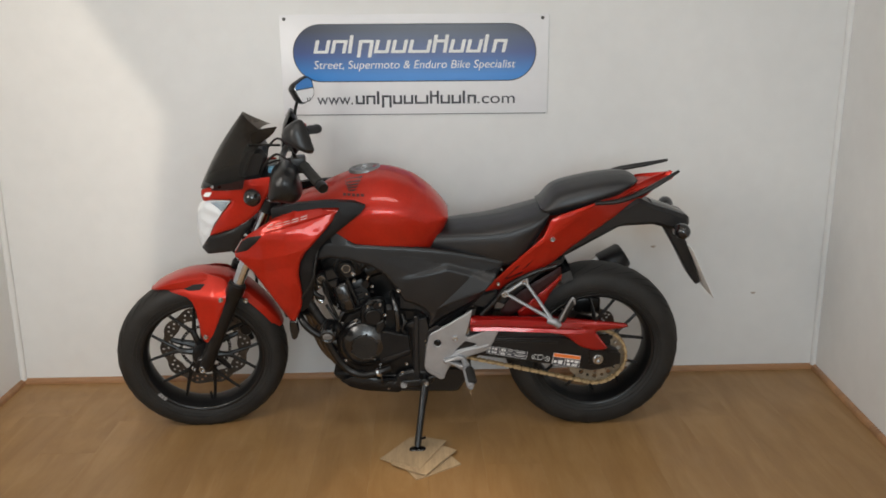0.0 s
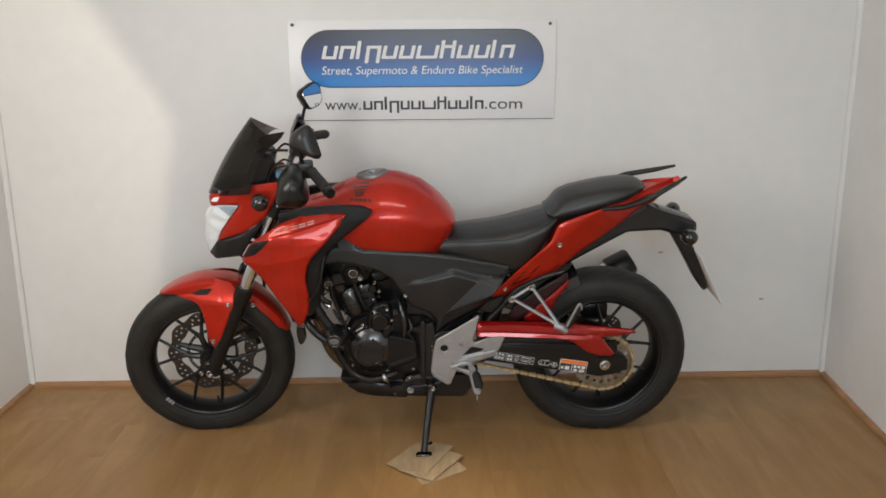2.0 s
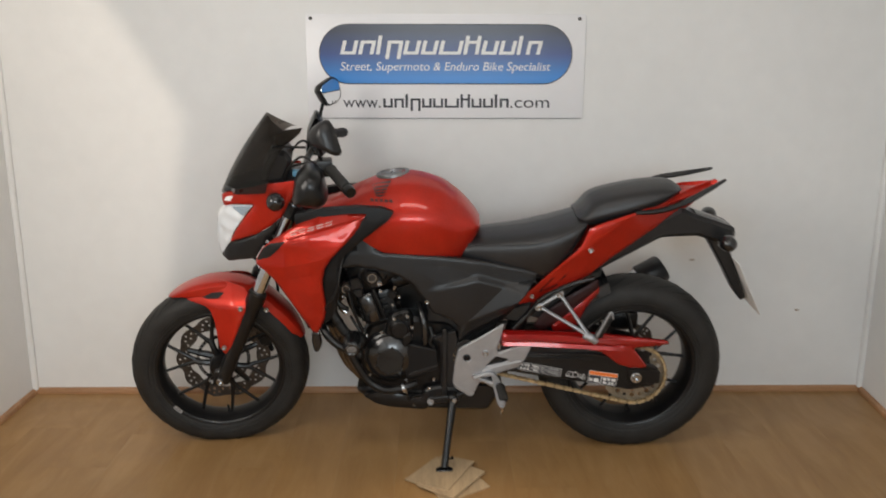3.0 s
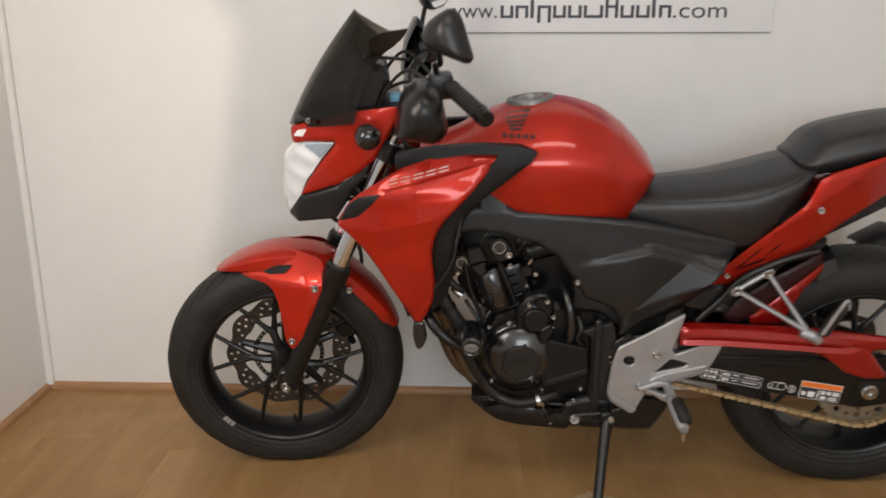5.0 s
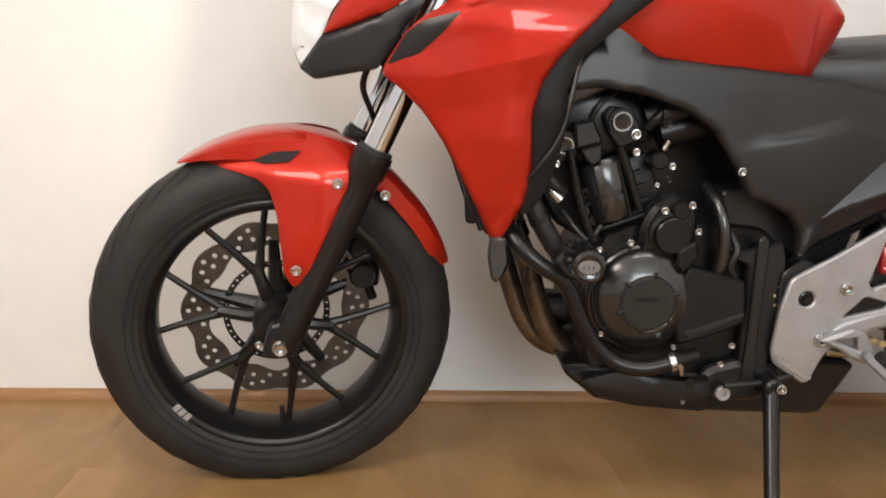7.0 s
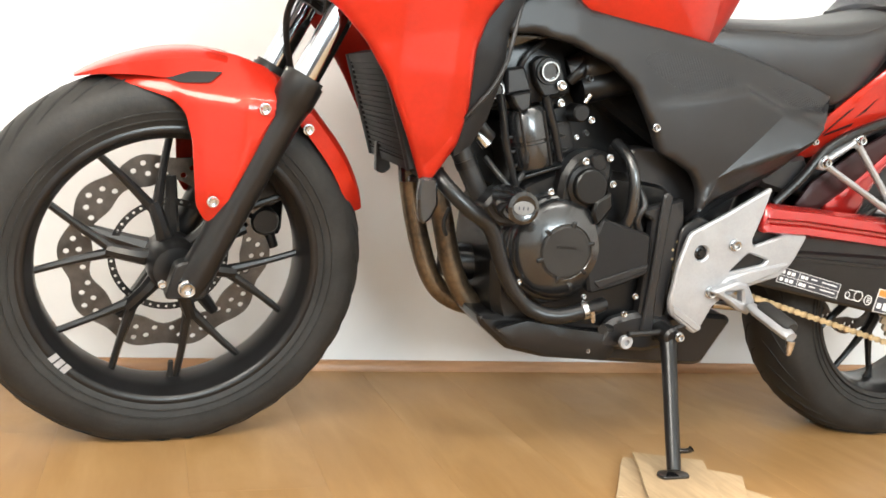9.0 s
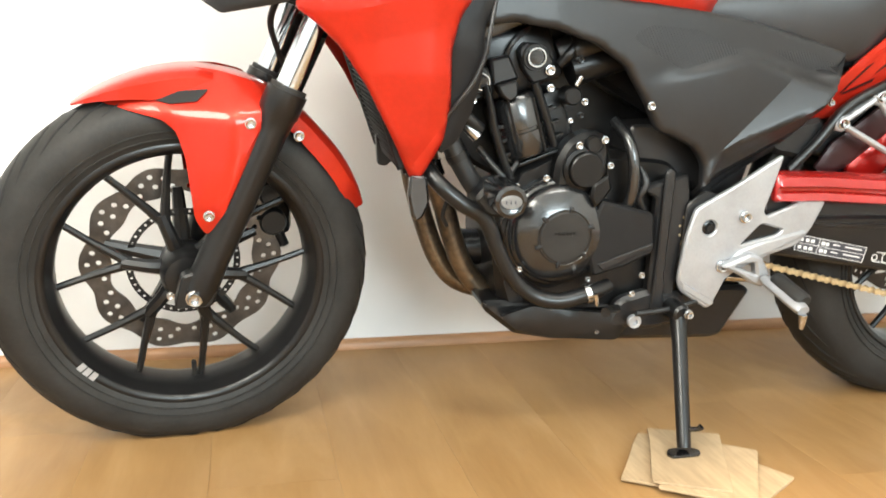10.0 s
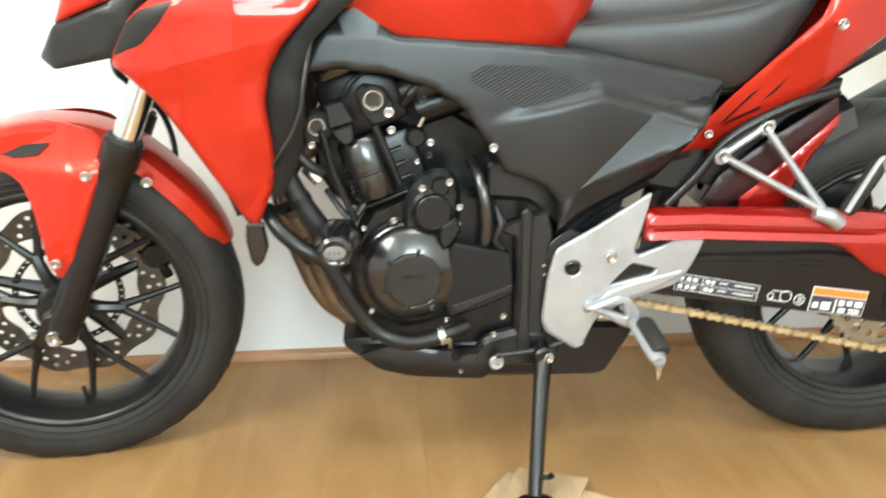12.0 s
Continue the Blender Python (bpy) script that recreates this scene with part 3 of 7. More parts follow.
# the name is shown as plain bars, two for each character
x = -0.365
for i, w in enumerate((0.062, 0.062, 0.030, 0.062, 0.062, 0.062, 0.088, 0.062, 0.062, 0.062, 0.030, 0.058)):
    tall = 0.018 if i in (2, 7, 10) else 0.0
    low = 0.016 if i == 3 else 0.0
    sh = 0.012
    for a, b in ((0.0, 0.014), (w - 0.019, w - 0.005)):
        if w < 0.04 and a > 0:
            continue
        q = [(x + a, 1.342 - low), (x + b, 1.342 - low), (x + b + sh, 1.392 + tall), (x + a + sh, 1.392 + tall)]
        part("name_bar", flat_plate(corners(q, 0.003, 2), 3.4056, 3.4065), WHITE_PRINT, sign)
    if w > 0.04:
        zb = 1.342 if i in (0, 4, 5, 6, 8, 9) else 1.381
        q = [(x + 0.012, zb), (x + w - 0.006, zb), (x + w - 0.004, zb + 0.011), (x + 0.014, zb + 0.011)]
        part("name_bar", flat_plate(corners(q, 0.002, 2), 3.4050, 3.4061), WHITE_PRINT, sign)
    x += w + 0.004


def lettering(name, words, size, x, y, z, width, material, shear=0.0):
    """Flat raised words on a wall that faces the viewer, stretched to the width given."""
    cu = bpy.data.curves.new("t", "FONT")
    cu.body, cu.size, cu.shear, cu.extrude = words, size, shear, 0.0004
    tmp = new("t", cu)
    me = bpy.data.meshes.new_from_object(tmp)
    bpy.data.objects.remove(tmp)
    xs = [v.co.x for v in me.vertices]
    k = width / (max(xs) - min(xs))
    me.transform(Matrix.Translation((x, y, z)) @ pose(0, 0, 0, 90) @ Matrix.Diagonal((k, 1, 1, 1)) @ Matrix.Translation((-min(xs), 0, 0)))
    me.materials.clear()
    me.materials.append(material)
    return part(name, me, material, sign)


lettering("tagline", "Street, Supermoto & Enduro Bike Specialist", 0.044, -0.365, 3.4062, 1.284, 0.783, WHITE_PRINT, 0.18)
lettering("address_start", "www.", 0.062, -0.358, 3.4086, 1.147, 0.140, DARK_PRINT)
lettering("address_end", ".com", 0.062, 0.270, 3.4086, 1.147, 0.147, DARK_PRINT)
x = -0.208
for i, w in enumerate((0.036, 0.036, 0.014, 0.038, 0.036, 0.038, 0.054, 0.036, 0.038, 0.038, 0.014, 0.034)):
    up = 0.016 if i in (2, 7, 10) else 0.0
    dn = 0.013 if i == 3 else 0.0
    if w > 0.02:
        zc = 1.147 if i in (0, 4, 5, 6, 8, 9) else 1.1735
        part("address_bar", flat_plate([(x + 0.006, zc), (x + w - 0.006, zc), (x + w - 0.006, zc + 0.0075), (x + 0.006, zc + 0.0075)], 3.4079, 3.4086), DARK_PRINT, sign)
    for a, b in ((0.0, 0.009), (w - 0.009, w)) if w > 0.02 else ((0.0, 0.010),):
        part("address_bar", flat_plate([(x + a, 1.147 - dn), (x + b, 1.147 - dn), (x + b, 1.181 + up), (x + a, 1.181 + up)], 3.4078, 3.4087), DARK_PRINT, sign)
    x += w + 0.0055
for nx in (-0.472, 0.521):
    part("nail", lathe([(0, 0.004), (0.004, 0.0035), (0.0065, 0.001), (0.0065, 0)], 12, axis((nx, 3.4088, 1.471), (0, -1, 0))), NAIL, sign)

# marks on the back wall
for mx, mz, w in ((1.003, 0.553, 0.011), (1.44, 0.345, 0.010)):
    bm = flat_plate([(mx + w * (1 + 0.25 * math.sin(3 * a)) * math.cos(a), mz + 0.45 * w * math.sin(a)) for a in np.linspace(0, 5.9, 14)], 3.4138, 3.4148)
    part("scuff_mark", bm, mat("scuff_brown", (0.45, 0.38, 0.31), 0.7, 0, 0.3, 80), wall_back)

# ---- the motorcycle ----
# built upright and straight ahead: x back, y to its right, z up, then leaned onto its stand
bike = tagged(new("motorcycle"), "red and black naked motorcycle on its side stand", "motorcycle")
bike.matrix_world = Matrix.Translation((0, 2.967, 0)) @ pose(0, 0, 0, 0, 0, -1.0) @ pose(0, 0, 0, 4.5)
RAKE, TURNED = radians(25.5), radians(9.0)
PIVOT = Vector((-0.755 + 0.045 * math.cos(RAKE), 0, 0.30 + 0.045 * math.sin(RAKE)))
STEER = Matrix.Translation((0, MID, 0)) @ Matrix.Translation(PIVOT) @ Matrix.Rotation(TURNED, 4, Vector((math.sin(RAKE), 0, math.cos(RAKE)))) @ Matrix.Translation(-PIVOT)


def steered(bm):
    bmesh.ops.transform(bm, matrix=STEER, verts=bm.verts)
    return bm


def add(name, bm, material, parent=None, label="", smooth=38.0):
    return part(name, bm, material, parent or bike, label, smooth)


BOLTS = {}


def bolt(x, l, z, r=0.007, parent=None, steer=False, material=STEEL, way=(0, -1, 0)):
    """A socket-head screw on a washer, its head to the left."""
    if (r, material.name) not in BOLTS:
        prof = [(0, 0.3 * r), (0.42 * r, 0.3 * r), (0.46 * r, 0.85 * r), (0.72 * r, 0.9 * r), (0.78 * r, 0.75 * r), (0.8 * r, 0.25 * r), (r, 0.22 * r), (r, -0.4 * r), (0, -0.4 * r)]
        BOLTS[(r, material.name)] = finish(lathe(prof, 12), material, 30)
    m = axis(at(x, l, z), way)
    return part("bolt", BOLTS[(r, material.name)], material, parent or bike, m=(STEER @ m) if steer else m)


def wheel(name, cx, cz, tyre_r, half, steer, label, turn):
    """A Y-spoked black wheel with its tyre; the rim is the wheel's own mesh."""
    M = STEER @ axis((cx, 0, cz), (0, -1, 0)) if steer else axis((cx, MID, cz), (0, -1, 0))
    k = half / 0.06
    lip = [(0.221, 0.050 * k), (0.216, 0.053 * k), (0.2095, 0.0515 * k), (0.2055, 0.046 * k), (0.2035, 0.038 * k), (0.1985, 0.031 * k), (0.1955, 0.018 * k), (0.1945, 0.0)]
    prof = lip + [(r, -h) for r, h in reversed(lip[:-1])] + [(0.2215, 0.0)]
    ob = add(name, lathe(prof + [prof[0]], 72, M), SATIN, None, label, 45)
    for i in range(6):
        a = turn + i * math.pi / 3
        d, s = Vector((math.cos(a), math.sin(a), 0)), Vector((-math.sin(a), math.cos(a), 0))
        fork_at = d * 0.098
        bars = [([d * 0.030, d * 0.06 + Vector((0, 0, 0.006)), fork_at], [0.015, 0.0115, 0.0105])]
        for e in (-1, 1):
            b = a + e * radians(15.5)
            end = Vector((math.cos(b), math.sin(b), 0)) * 0.2
            bars.append(([fork_at - d * 0.008 + s * e * 0.003, (fork_at + end) / 2 + s * e * 0.002, end], [0.0088, 0.0060, 0.0056]))
        sp = bmesh.new()
        for pts, rr in bars:
            tube([M @ p for p in pts], rr, 8, 4, into=sp)
        add("spoke", sp, SATIN, ob)
    hub = lathe([(0, 0.048), (0.018, 0.048), (0.034, 0.046), (0.040, 0.036), (0.042, 0), (0.040, -0.04), (0.03, -0.055), (0, -0.055)], 28, M)
    add("hub", hub, SATIN, ob)
    h = half
    side = [(0.2135, 0.80 * h), (0.2225, 0.885 * h), (0.236, 0.965 * h), (0.25, h), (tyre_r - 0.036, 0.985 * h), (tyre_r - 0.022, 0.86 * h), (tyre_r - 0.011, 0.66 * h), (tyre_r - 0.003, 0.36 * h), (tyre_r, 0.0)]
    ty = lathe(side + [(r, -q) for r, q in reversed(side[:-1])] + [side[0]], 132, M)
    for v in ty.verts:  # the wheel, set to fit the camera's view, dips below the floor; clipped there
        w = bike.matrix_world @ v.co
        if w.z < 0.0006:
            v.co = bike.matrix_world.inverted() @ Vector((w.x, w.y, 0.0006))
    add("tyre", ty, RUBBER, ob, "black road tyre with worn tread", 60)
    for r, q in ((0.2285, 0.935), (0.240, 0.992)):
        add("tyre_rib", lathe([(r - 0.0016, q * h - 0.002), (r - 0.0006, q * h + 0.0012), (r + 0.0006, q * h + 0.0012), (r + 0.0016, q * h - 0.002)], 72, M), RUBBER, ob)
    # tread: slanted dark tubes just proud of the rubber, coloured as shaded cuts
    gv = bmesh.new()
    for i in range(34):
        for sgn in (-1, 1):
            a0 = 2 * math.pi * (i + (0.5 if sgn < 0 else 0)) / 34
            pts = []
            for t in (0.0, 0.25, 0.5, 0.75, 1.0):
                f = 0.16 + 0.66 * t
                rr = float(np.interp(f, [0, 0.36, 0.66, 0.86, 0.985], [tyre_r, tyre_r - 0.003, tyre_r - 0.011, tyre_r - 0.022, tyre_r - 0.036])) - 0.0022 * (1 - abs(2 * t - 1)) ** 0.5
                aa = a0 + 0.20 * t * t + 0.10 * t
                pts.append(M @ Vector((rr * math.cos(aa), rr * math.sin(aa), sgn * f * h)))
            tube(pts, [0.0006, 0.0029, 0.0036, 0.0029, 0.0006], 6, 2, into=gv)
    tagged(add("tread_shade_strip", gv, SLOT_SHADE, ob), kind="stuff")
    # valve and balance sticker
    va = radians(-88)
    vd = Vector((math.cos(va), math.sin(va), 0))
    add("valve", tube([M @ (vd * 0.196), M @ (vd * 0.183 + Vector((0, 0, 0.004))), M @ (vd * 0.165 + Vector((0, 0, 0.008)))], [0.006, 0.0042, 0.0042], 8), RUBBER, ob)
    return ob, M


# near-black that paints the shade inside tread cuts and the vent slot
SLOT_SHADE = mat("slot_shade_black", (0.006, 0.006, 0.006), 0.8)
FC, RC = (-0.760, 0.287), (0.656, 0.302)
front_wheel, MF = wheel("front_wheel", FC[0], FC[1], 0.3015, 0.060, True, "black six-spoke front wheel", radians(50))
rear_wheel, MR = wheel("rear_wheel", RC[0], RC[1], 0.315, 0.079, False, "black six-spoke rear wheel", radians(20))


def sticker(m, ang, r, w, hgt, z, parent):
    bm = bmesh.new()
    ring = []
    for rr in (r - hgt / 2, r + hgt / 2):
        ring.append([bm.verts.new(m @ Vector((rr * math.cos(a), rr * math.sin(a), z))) for a in np.linspace(ang - w / 2 / r, ang + w / 2 / r, 6)])
    for i in range(5):
        bm.faces.new((ring[0][i], ring[0][i + 1], ring[1][i + 1], ring[1][i]))
    bmesh.ops.solidify(bm, geom=bm.faces, thickness=0.0006)
    return add("sticker", bm, SILVER_PLASTIC, parent, "small grey rim sticker")


for deg in (219.0, 222.2, 225.4):
    sticker(MF, radians(deg), 0.2125, 0.0095, 0.014, 0.0545, front_wheel)


def brake_disc(m, outer, inner, lobes, z, holes_per, parent, name="brake_disc"):
    out = [((outer + 0.0045 * math.cos(lobes * a) - 0.003 * abs(math.sin(lobes * a / 2)) ** 6) * math.cos(a), (outer + 0.0045 * math.cos(lobes * a)) * math.sin(a)) for a in (2 * math.pi * i / 160 for i in range(160))]
    inn = [((inner - 0.004 * math.cos(lobes * a)) * math.cos(a), (inner - 0.004 * math.cos(lobes * a)) * math.sin(a)) for a in (2 * math.pi * i / 100 for i in range(100))]
    holes = [inn]
    for i in range(lobes):
        for j, (da, fr) in enumerate(((-0.20, 0.28), (-0.12, 0.62), (0.0, 0.80), (0.02, 0.38), (0.14, 0.62), (0.22, 0.28))[:holes_per]):
            a, r = 2 * math.pi * i / lobes + da, inner + (outer - inner) * fr
            holes.append(circle(r * math.cos(a), r * math.sin(a), 0.0046, 8))
    bm = slab(out, -0.0025, 0.0025, 0.0003, holes)
    bmesh.ops.transform(bm, matrix=m @ Matrix.Translation((0, 0, z)) @ pose(0, 0, 0, 90), verts=bm.verts)
    return add(name, bm, DISC, parent, "wavy drilled steel brake disc")


brake_disc(MF, 0.159, 0.117, 10, -0.046, 6, front_wheel)
car = bmesh.new()
for i in range(5):
    a = 0.35 + i * 2 * math.pi / 5
    d = Vector((math.cos(a), math.sin(a), 0))
    tube([MF @ (d * 0.035 + Vector((0, 0, -0.042))), MF @ (d * 0.08 + Vector((0, 0, -0.044))), MF @ (d * 0.127 + Vector((0, 0, -0.047)))], [0.016, 0.012, 0.009], 8, 3, into=car)
add("disc_carrier", car, SATIN, front_wheel)
slots = [circle(0.0875 * math.cos(a), 0.0875 * math.sin(a), 0.0026, 5) for a in (2 * math.pi * i / 44 for i in range(44))]
abs_bm = slab(circle(0, 0, 0.0925, 72), -0.001, 0.001, 0.0002, [circle(0, 0, 0.0815, 60), *slots])
bmesh.ops.transform(abs_bm, matrix=MF @ Matrix.Translation((0, 0, -0.036)) @ pose(0, 0, 0, 90), verts=abs_bm.verts)
add("sensor_ring", abs_bm, SATIN, front_wheel)

# front fork
fork_dir = Vector((0.148, 0, 0.331)).normalized()
for name, s in (("fork_leg", 1), ("fork_leg", -1)):
    foot = at(-0.752, 0.098 * s, 0.272)
    top = foot + fork_dir * 0.351
    bm = tube([foot, foot + fork_dir * 0.03, foot + fork_dir * 0.06, foot + fork_dir * 0.285, foot + fork_dir * 0.312, foot + fork_dir * 0.316, top], [0.021, 0.026, 0.0245, 0.0262, 0.0285, 0.031, 0.031], 20, 2, straight=True)
    leg = add(name, steered(bm), SATIN, None, "black painted fork slider")
    lug = slab(corners([(-0.785, 0.262), (-0.728, 0.262), (-0.715, 0.30), (-0.735, 0.325), (-0.772, 0.315)], 0.008), 0.098 * s - 0.014, 0.098 * s + 0.014, 0.003)
    add("axle_lug", steered(lug), SATIN, leg)
    st = tube([top - fork_dir * 0.01, top + fork_dir * 0.35], 0.0206, 24)
    add("stanchion", steered(st), CHROME, leg, "polished chrome fork tube")
    add("dust_seal", steered(tube([top - fork_dir * 0.004, top + fork_dir * 0.007], 0.0275, 20)), RUBBER, leg)
bolt(-0.755, 0.116, 0.281, 0.0135, steer=True)
bolt(-0.789, 0.110, 0.285, 0.006, steer=True)
add("front_axle", steered(tube([at(-0.757, 0.112, 0.288), at(-0.757, -0.112, 0.288)], 0.011, 14)), STEEL)
yoke = bmesh.new()
for d, t in ((0.50, 0.03), (0.66, 0.022)):
    c = at(-0.752, 0, 0.272) + fork_dir * d
    fwd = Vector((fork_dir.z, 0, -fork_dir.x))
    for s in (-1, 1):
        q = c + Vector((0, 0.098 * s, 0))
        tube([q - fork_dir * t, q + fork_dir * t], 0.029, 16, into=yoke)
    tube([c + Vector((0, -0.09, 0)), c + fwd * 0.03, c + Vector((0, 0.09, 0))], 0.021, 10, 4, into=yoke)
add("fork_yoke", steered(yoke), SATIN)

# caliper behind the far fork leg
cal = bmesh.new()
box(-0.645, -0.575, 0.055, 0.115, 0.315, 0.425, 0.014, into=cal)
lathe([(0, 0.012), (0.02, 0.012), (0.024, 0.006), (0.024, -0.01), (0, -0.01)], 18, axis((-0.61, 0.05, 0.345), (0, -1, 0)), into=cal)
lathe([(0, 0.012), (0.02, 0.012), (0.024, 0.006), (0.024, -0.01), (0, -0.01)], 18, axis((-0.61, 0.05, 0.395), (0, -1, 0)), into=cal)
box(-0.672, -0.640, 0.060, 0.100, 0.335, 0.405, 0.010, into=cal)
tube([(-0.640, 0.052, 0.430), (-0.590, 0.052, 0.300)], 0.009, 12, into=cal)
tube([(-0.575, 0.060, 0.375), (-0.560, 0.062, 0.398), (-0.562, 0.080, 0.420)], 0.007, 10, into=cal)
calm = add("brake_caliper", steered(cal), CASE, None, "black twin-piston brake caliper")
for cx_, cz_ in ((-0.655, 0.350), (-0.655, 0.392), (-0.585, 0.412)):
    bolt(cx_, -0.056, cz_, 0.0065, calm, True)
add("brake_hose", steered(tube([(-0.60, 0.09, 0.43), (-0.56, 0.10, 0.50), (-0.57, 0.105, 0.58), (-0.60, 0.05, 0.64), (-0.62, -0.02, 0.69), (-0.60, -0.04, 0.735), (-0.565, -0.02, 0.73), (-0.55, 0.02, 0.68)], 0.0052, 8)), RUBBER)

# front mudguard: a curved shell over the tyre, side wings to the fork
sh = bmesh.new()
rows = []
for i, deg in enumerate(np.linspace(119, 20, 34)):
    a = radians(deg)
    wide = float(np.interp(deg, [20, 26, 40, 95, 108, 115, 119], [0.55, 0.8, 1, 1, 0.86, 0.6, 0.22]))
    lift = float(np.interp(deg, [20, 48, 60, 74, 88, 102, 119], [0.008, 0.015, 0.025, 0.029, 0.027, 0.019, 0.011]))
    hang = float(np.interp(deg, [98, 119], [1.0, 0.12]))
    row = []
    for l, dr in ((-0.062, -0.034), (-0.060, -0.009), (-0.051, 0.000), (-0.030, 0.004), (0, 0.005), (0.030, 0.004), (0.051, 0.000), (0.060, -0.009), (0.062, -0.034)):
        r = 0.300 + lift + dr * (0.5 + 0.5 * wide) * hang
        row.append(sh.verts.new(at(FC[0] + r * math.cos(a), l * wide, FC[1] + r * math.sin(a))))
    rows.append(row)
for a, b in zip(rows, rows[1:]):
    for j in range(8):
        sh.faces.new((a[j], a[j + 1], b[j + 1], b[j]))
bmesh.ops.solidify(sh, geom=sh.faces, thickness=0.003)
mud = add("front_mudguard", steered(sh), RED, None, "red painted front mudguard")
wing = [(-0.890, 0.574), (-0.868, 0.582), (-0.835, 0.594), (-0.800, 0.605), (-0.745, 0.618), (-0.70, 0.615), (-0.655, 0.603), (-0.641, 0.585), (-0.642, 0.550), (-0.713, 0.392), (-0.722, 0.378), (-0.735, 0.379), (-0.748, 0.400), (-0.757, 0.490), (-0.768, 0.530), (-0.786, 0.546), (-0.834, 0.557), (-0.874, 0.566)]
wing_l = lambda x, z: 0.118 + 0.008 * min(1, max(0, (0.55 - z) / 0.12)) - 1.0 * max(0, z - 0.556) - 0.42 * max(0, -x - 0.69)
for s in (1, -1):
    bm = panel(corners(wing, 0.008, 2), wing_l, 0.004, 0.006, 0.012)
    add("side_wing", steered(bm if s > 0 else mirrored(bm, 0.0)), RED, mud)
# raised black panel; shade inside the vent is put into its colour
vent = panel(corners([(-0.809, 0.575), (-0.768, 0.585), (-0.720, 0.590), (-0.738, 0.574), (-0.775, 0.569)], 0.002, 2), lambda x, z: wing_l(x, z) + 0.0035, 0.004, 0.0005, 0.006)
add("vent", steered(vent), SLOT_SHADE, mud, "black panel coloured for the shade in the vent slot")
bolt(-0.667, 0.122, 0.549, 0.0085, mud, True)
bolt(-0.730, 0.126, 0.413, 0.0085, mud, True)
bolt(-0.588, 0.078, 0.520, 0.0085, mud, True)

# ---- bodywork ----
def five(zb, wb, zm, wm, zt, crown=0.75, drop=0.03):
    """Half ring of a body: foot, widest, shoulder, crown."""
    return [(0.0, zb - 0.004), (wb * 0.75, zb - 0.002), (wb, zb + 0.006), (wm, zm), (wm * crown, zt - drop), (wm * crown * 0.5, zt - drop * 0.28), (0.0, zt)]


tank = add("fuel_tank", loft([
    (-0.400, five(0.845, 0.100, 0.858, 0.106, 0.878, 0.75, 0.012)),
    (-0.330, five(0.810, 0.122, 0.850, 0.130, 0.900, 0.74, 0.022)),
    (-0.270, five(0.785, 0.140, 0.850, 0.150, 0.932, 0.72, 0.032)),
    (-0.190, five(0.745, 0.150, 0.850, 0.166, 0.964, 0.69, 0.040)),
    (-0.090, five(0.728, 0.146, 0.850, 0.173, 0.977, 0.68, 0.040)),
    (0.000, five(0.711, 0.130, 0.840, 0.160, 0.954, 0.69, 0.038)),
    (0.050, five(0.703, 0.113, 0.822, 0.138, 0.922, 0.71, 0.034)),
    (0.066, five(0.711, 0.107, 0.822, 0.129, 0.909, 0.72, 0.032)),
    (0.092, five(0.741, 0.096, 0.818, 0.116, 0.882, 0.74, 0.026)),
    (0.118, five(0.775, 0.082, 0.812, 0.099, 0.850, 0.77, 0.020)),
    (0.132, five(0.798, 0.066, 0.808, 0.075, 0.826, 0.8, 0.010))], 6, 5), RED, None, "glossy red fuel tank with maroon wing emblem", 60)
capm = axis((-0.150, MID, 0.9625), (-0.12, 0, 1))
cap = add("fuel_cap", lathe([(0, 0.010), (0.030, 0.010), (0.034, 0.006), (0.040, 0.006), (0.043, 0.011), (0.053, 0.010), (0.056, 0.004), (0.056, -0.02), (0, -0.02)], 40, capm), CAP_GREY, tank, "round grey metal filler cap")
add("cap_flap", tube([capm @ Vector((-0.012, 0, 0.011)), capm @ Vector((0.022, 0, 0.011))], 0.008, 10, flat=0.5), STEEL, cap)
# wing emblem as plain shapes
tank_tree = BVHTree.FromPolygons([v.co for v in tank.data.vertices], [p.vertices for p in tank.data.polygons])


def on_tank(x, z):
    hit = tank_tree.ray_cast(Vector((x, -1, z)), Vector((0, 1, 0)))
    return (-hit[0].y if hit[0] is not None else 0.0) + 0.0012


for i in range(5):
    z0 = 0.949 - 0.0068 * i
    x0 = -0.219 + 0.004 * i
    q = [(x0, z0), (-0.152 - 0.004 * i, z0 + 0.009 - 0.0015 * i), (-0.156 - 0.005 * i, z0 + 0.003 - 0.0014 * i), (x0 + 0.009, z0 - 0.0050)]
    add("wing_emblem", panel(corners(q, 0.0012, 2), on_tank, 0.002, 0.0003, 0.006), MAROON, tank)
for i in range(5):
    q = [(-0.216 + 0.0150 * i, 0.912), (-0.205 + 0.0150 * i, 0.9125), (-0.204 + 0.0150 * i, 0.9045), (-0.215 + 0.0150 * i, 0.904)]
    add("emblem_bar", panel(q, on_tank, 0.002, 0.0003, 0.006), MAROON, tank)

# radiator shrouds, black inserts and the black band along the tank
shroud_o = [(-0.552, 0.765), (-0.528, 0.786), (-0.434, 0.846), (-0.362, 0.872), (-0.290, 0.884), (-0.212, 0.884), (-0.225, 0.862), (-0.271, 0.806), (-0.335, 0.738), (-0.358, 0.700), (-0.368, 0.655), (-0.362, 0.571), (-0.370, 0.520), (-0.400, 0.455), (-0.410, 0.453), (-0.440, 0.514), (-0.486, 0.600), (-0.522, 0.652), (-0.560, 0.688), (-0.584, 0.704), (-0.582, 0.718)]
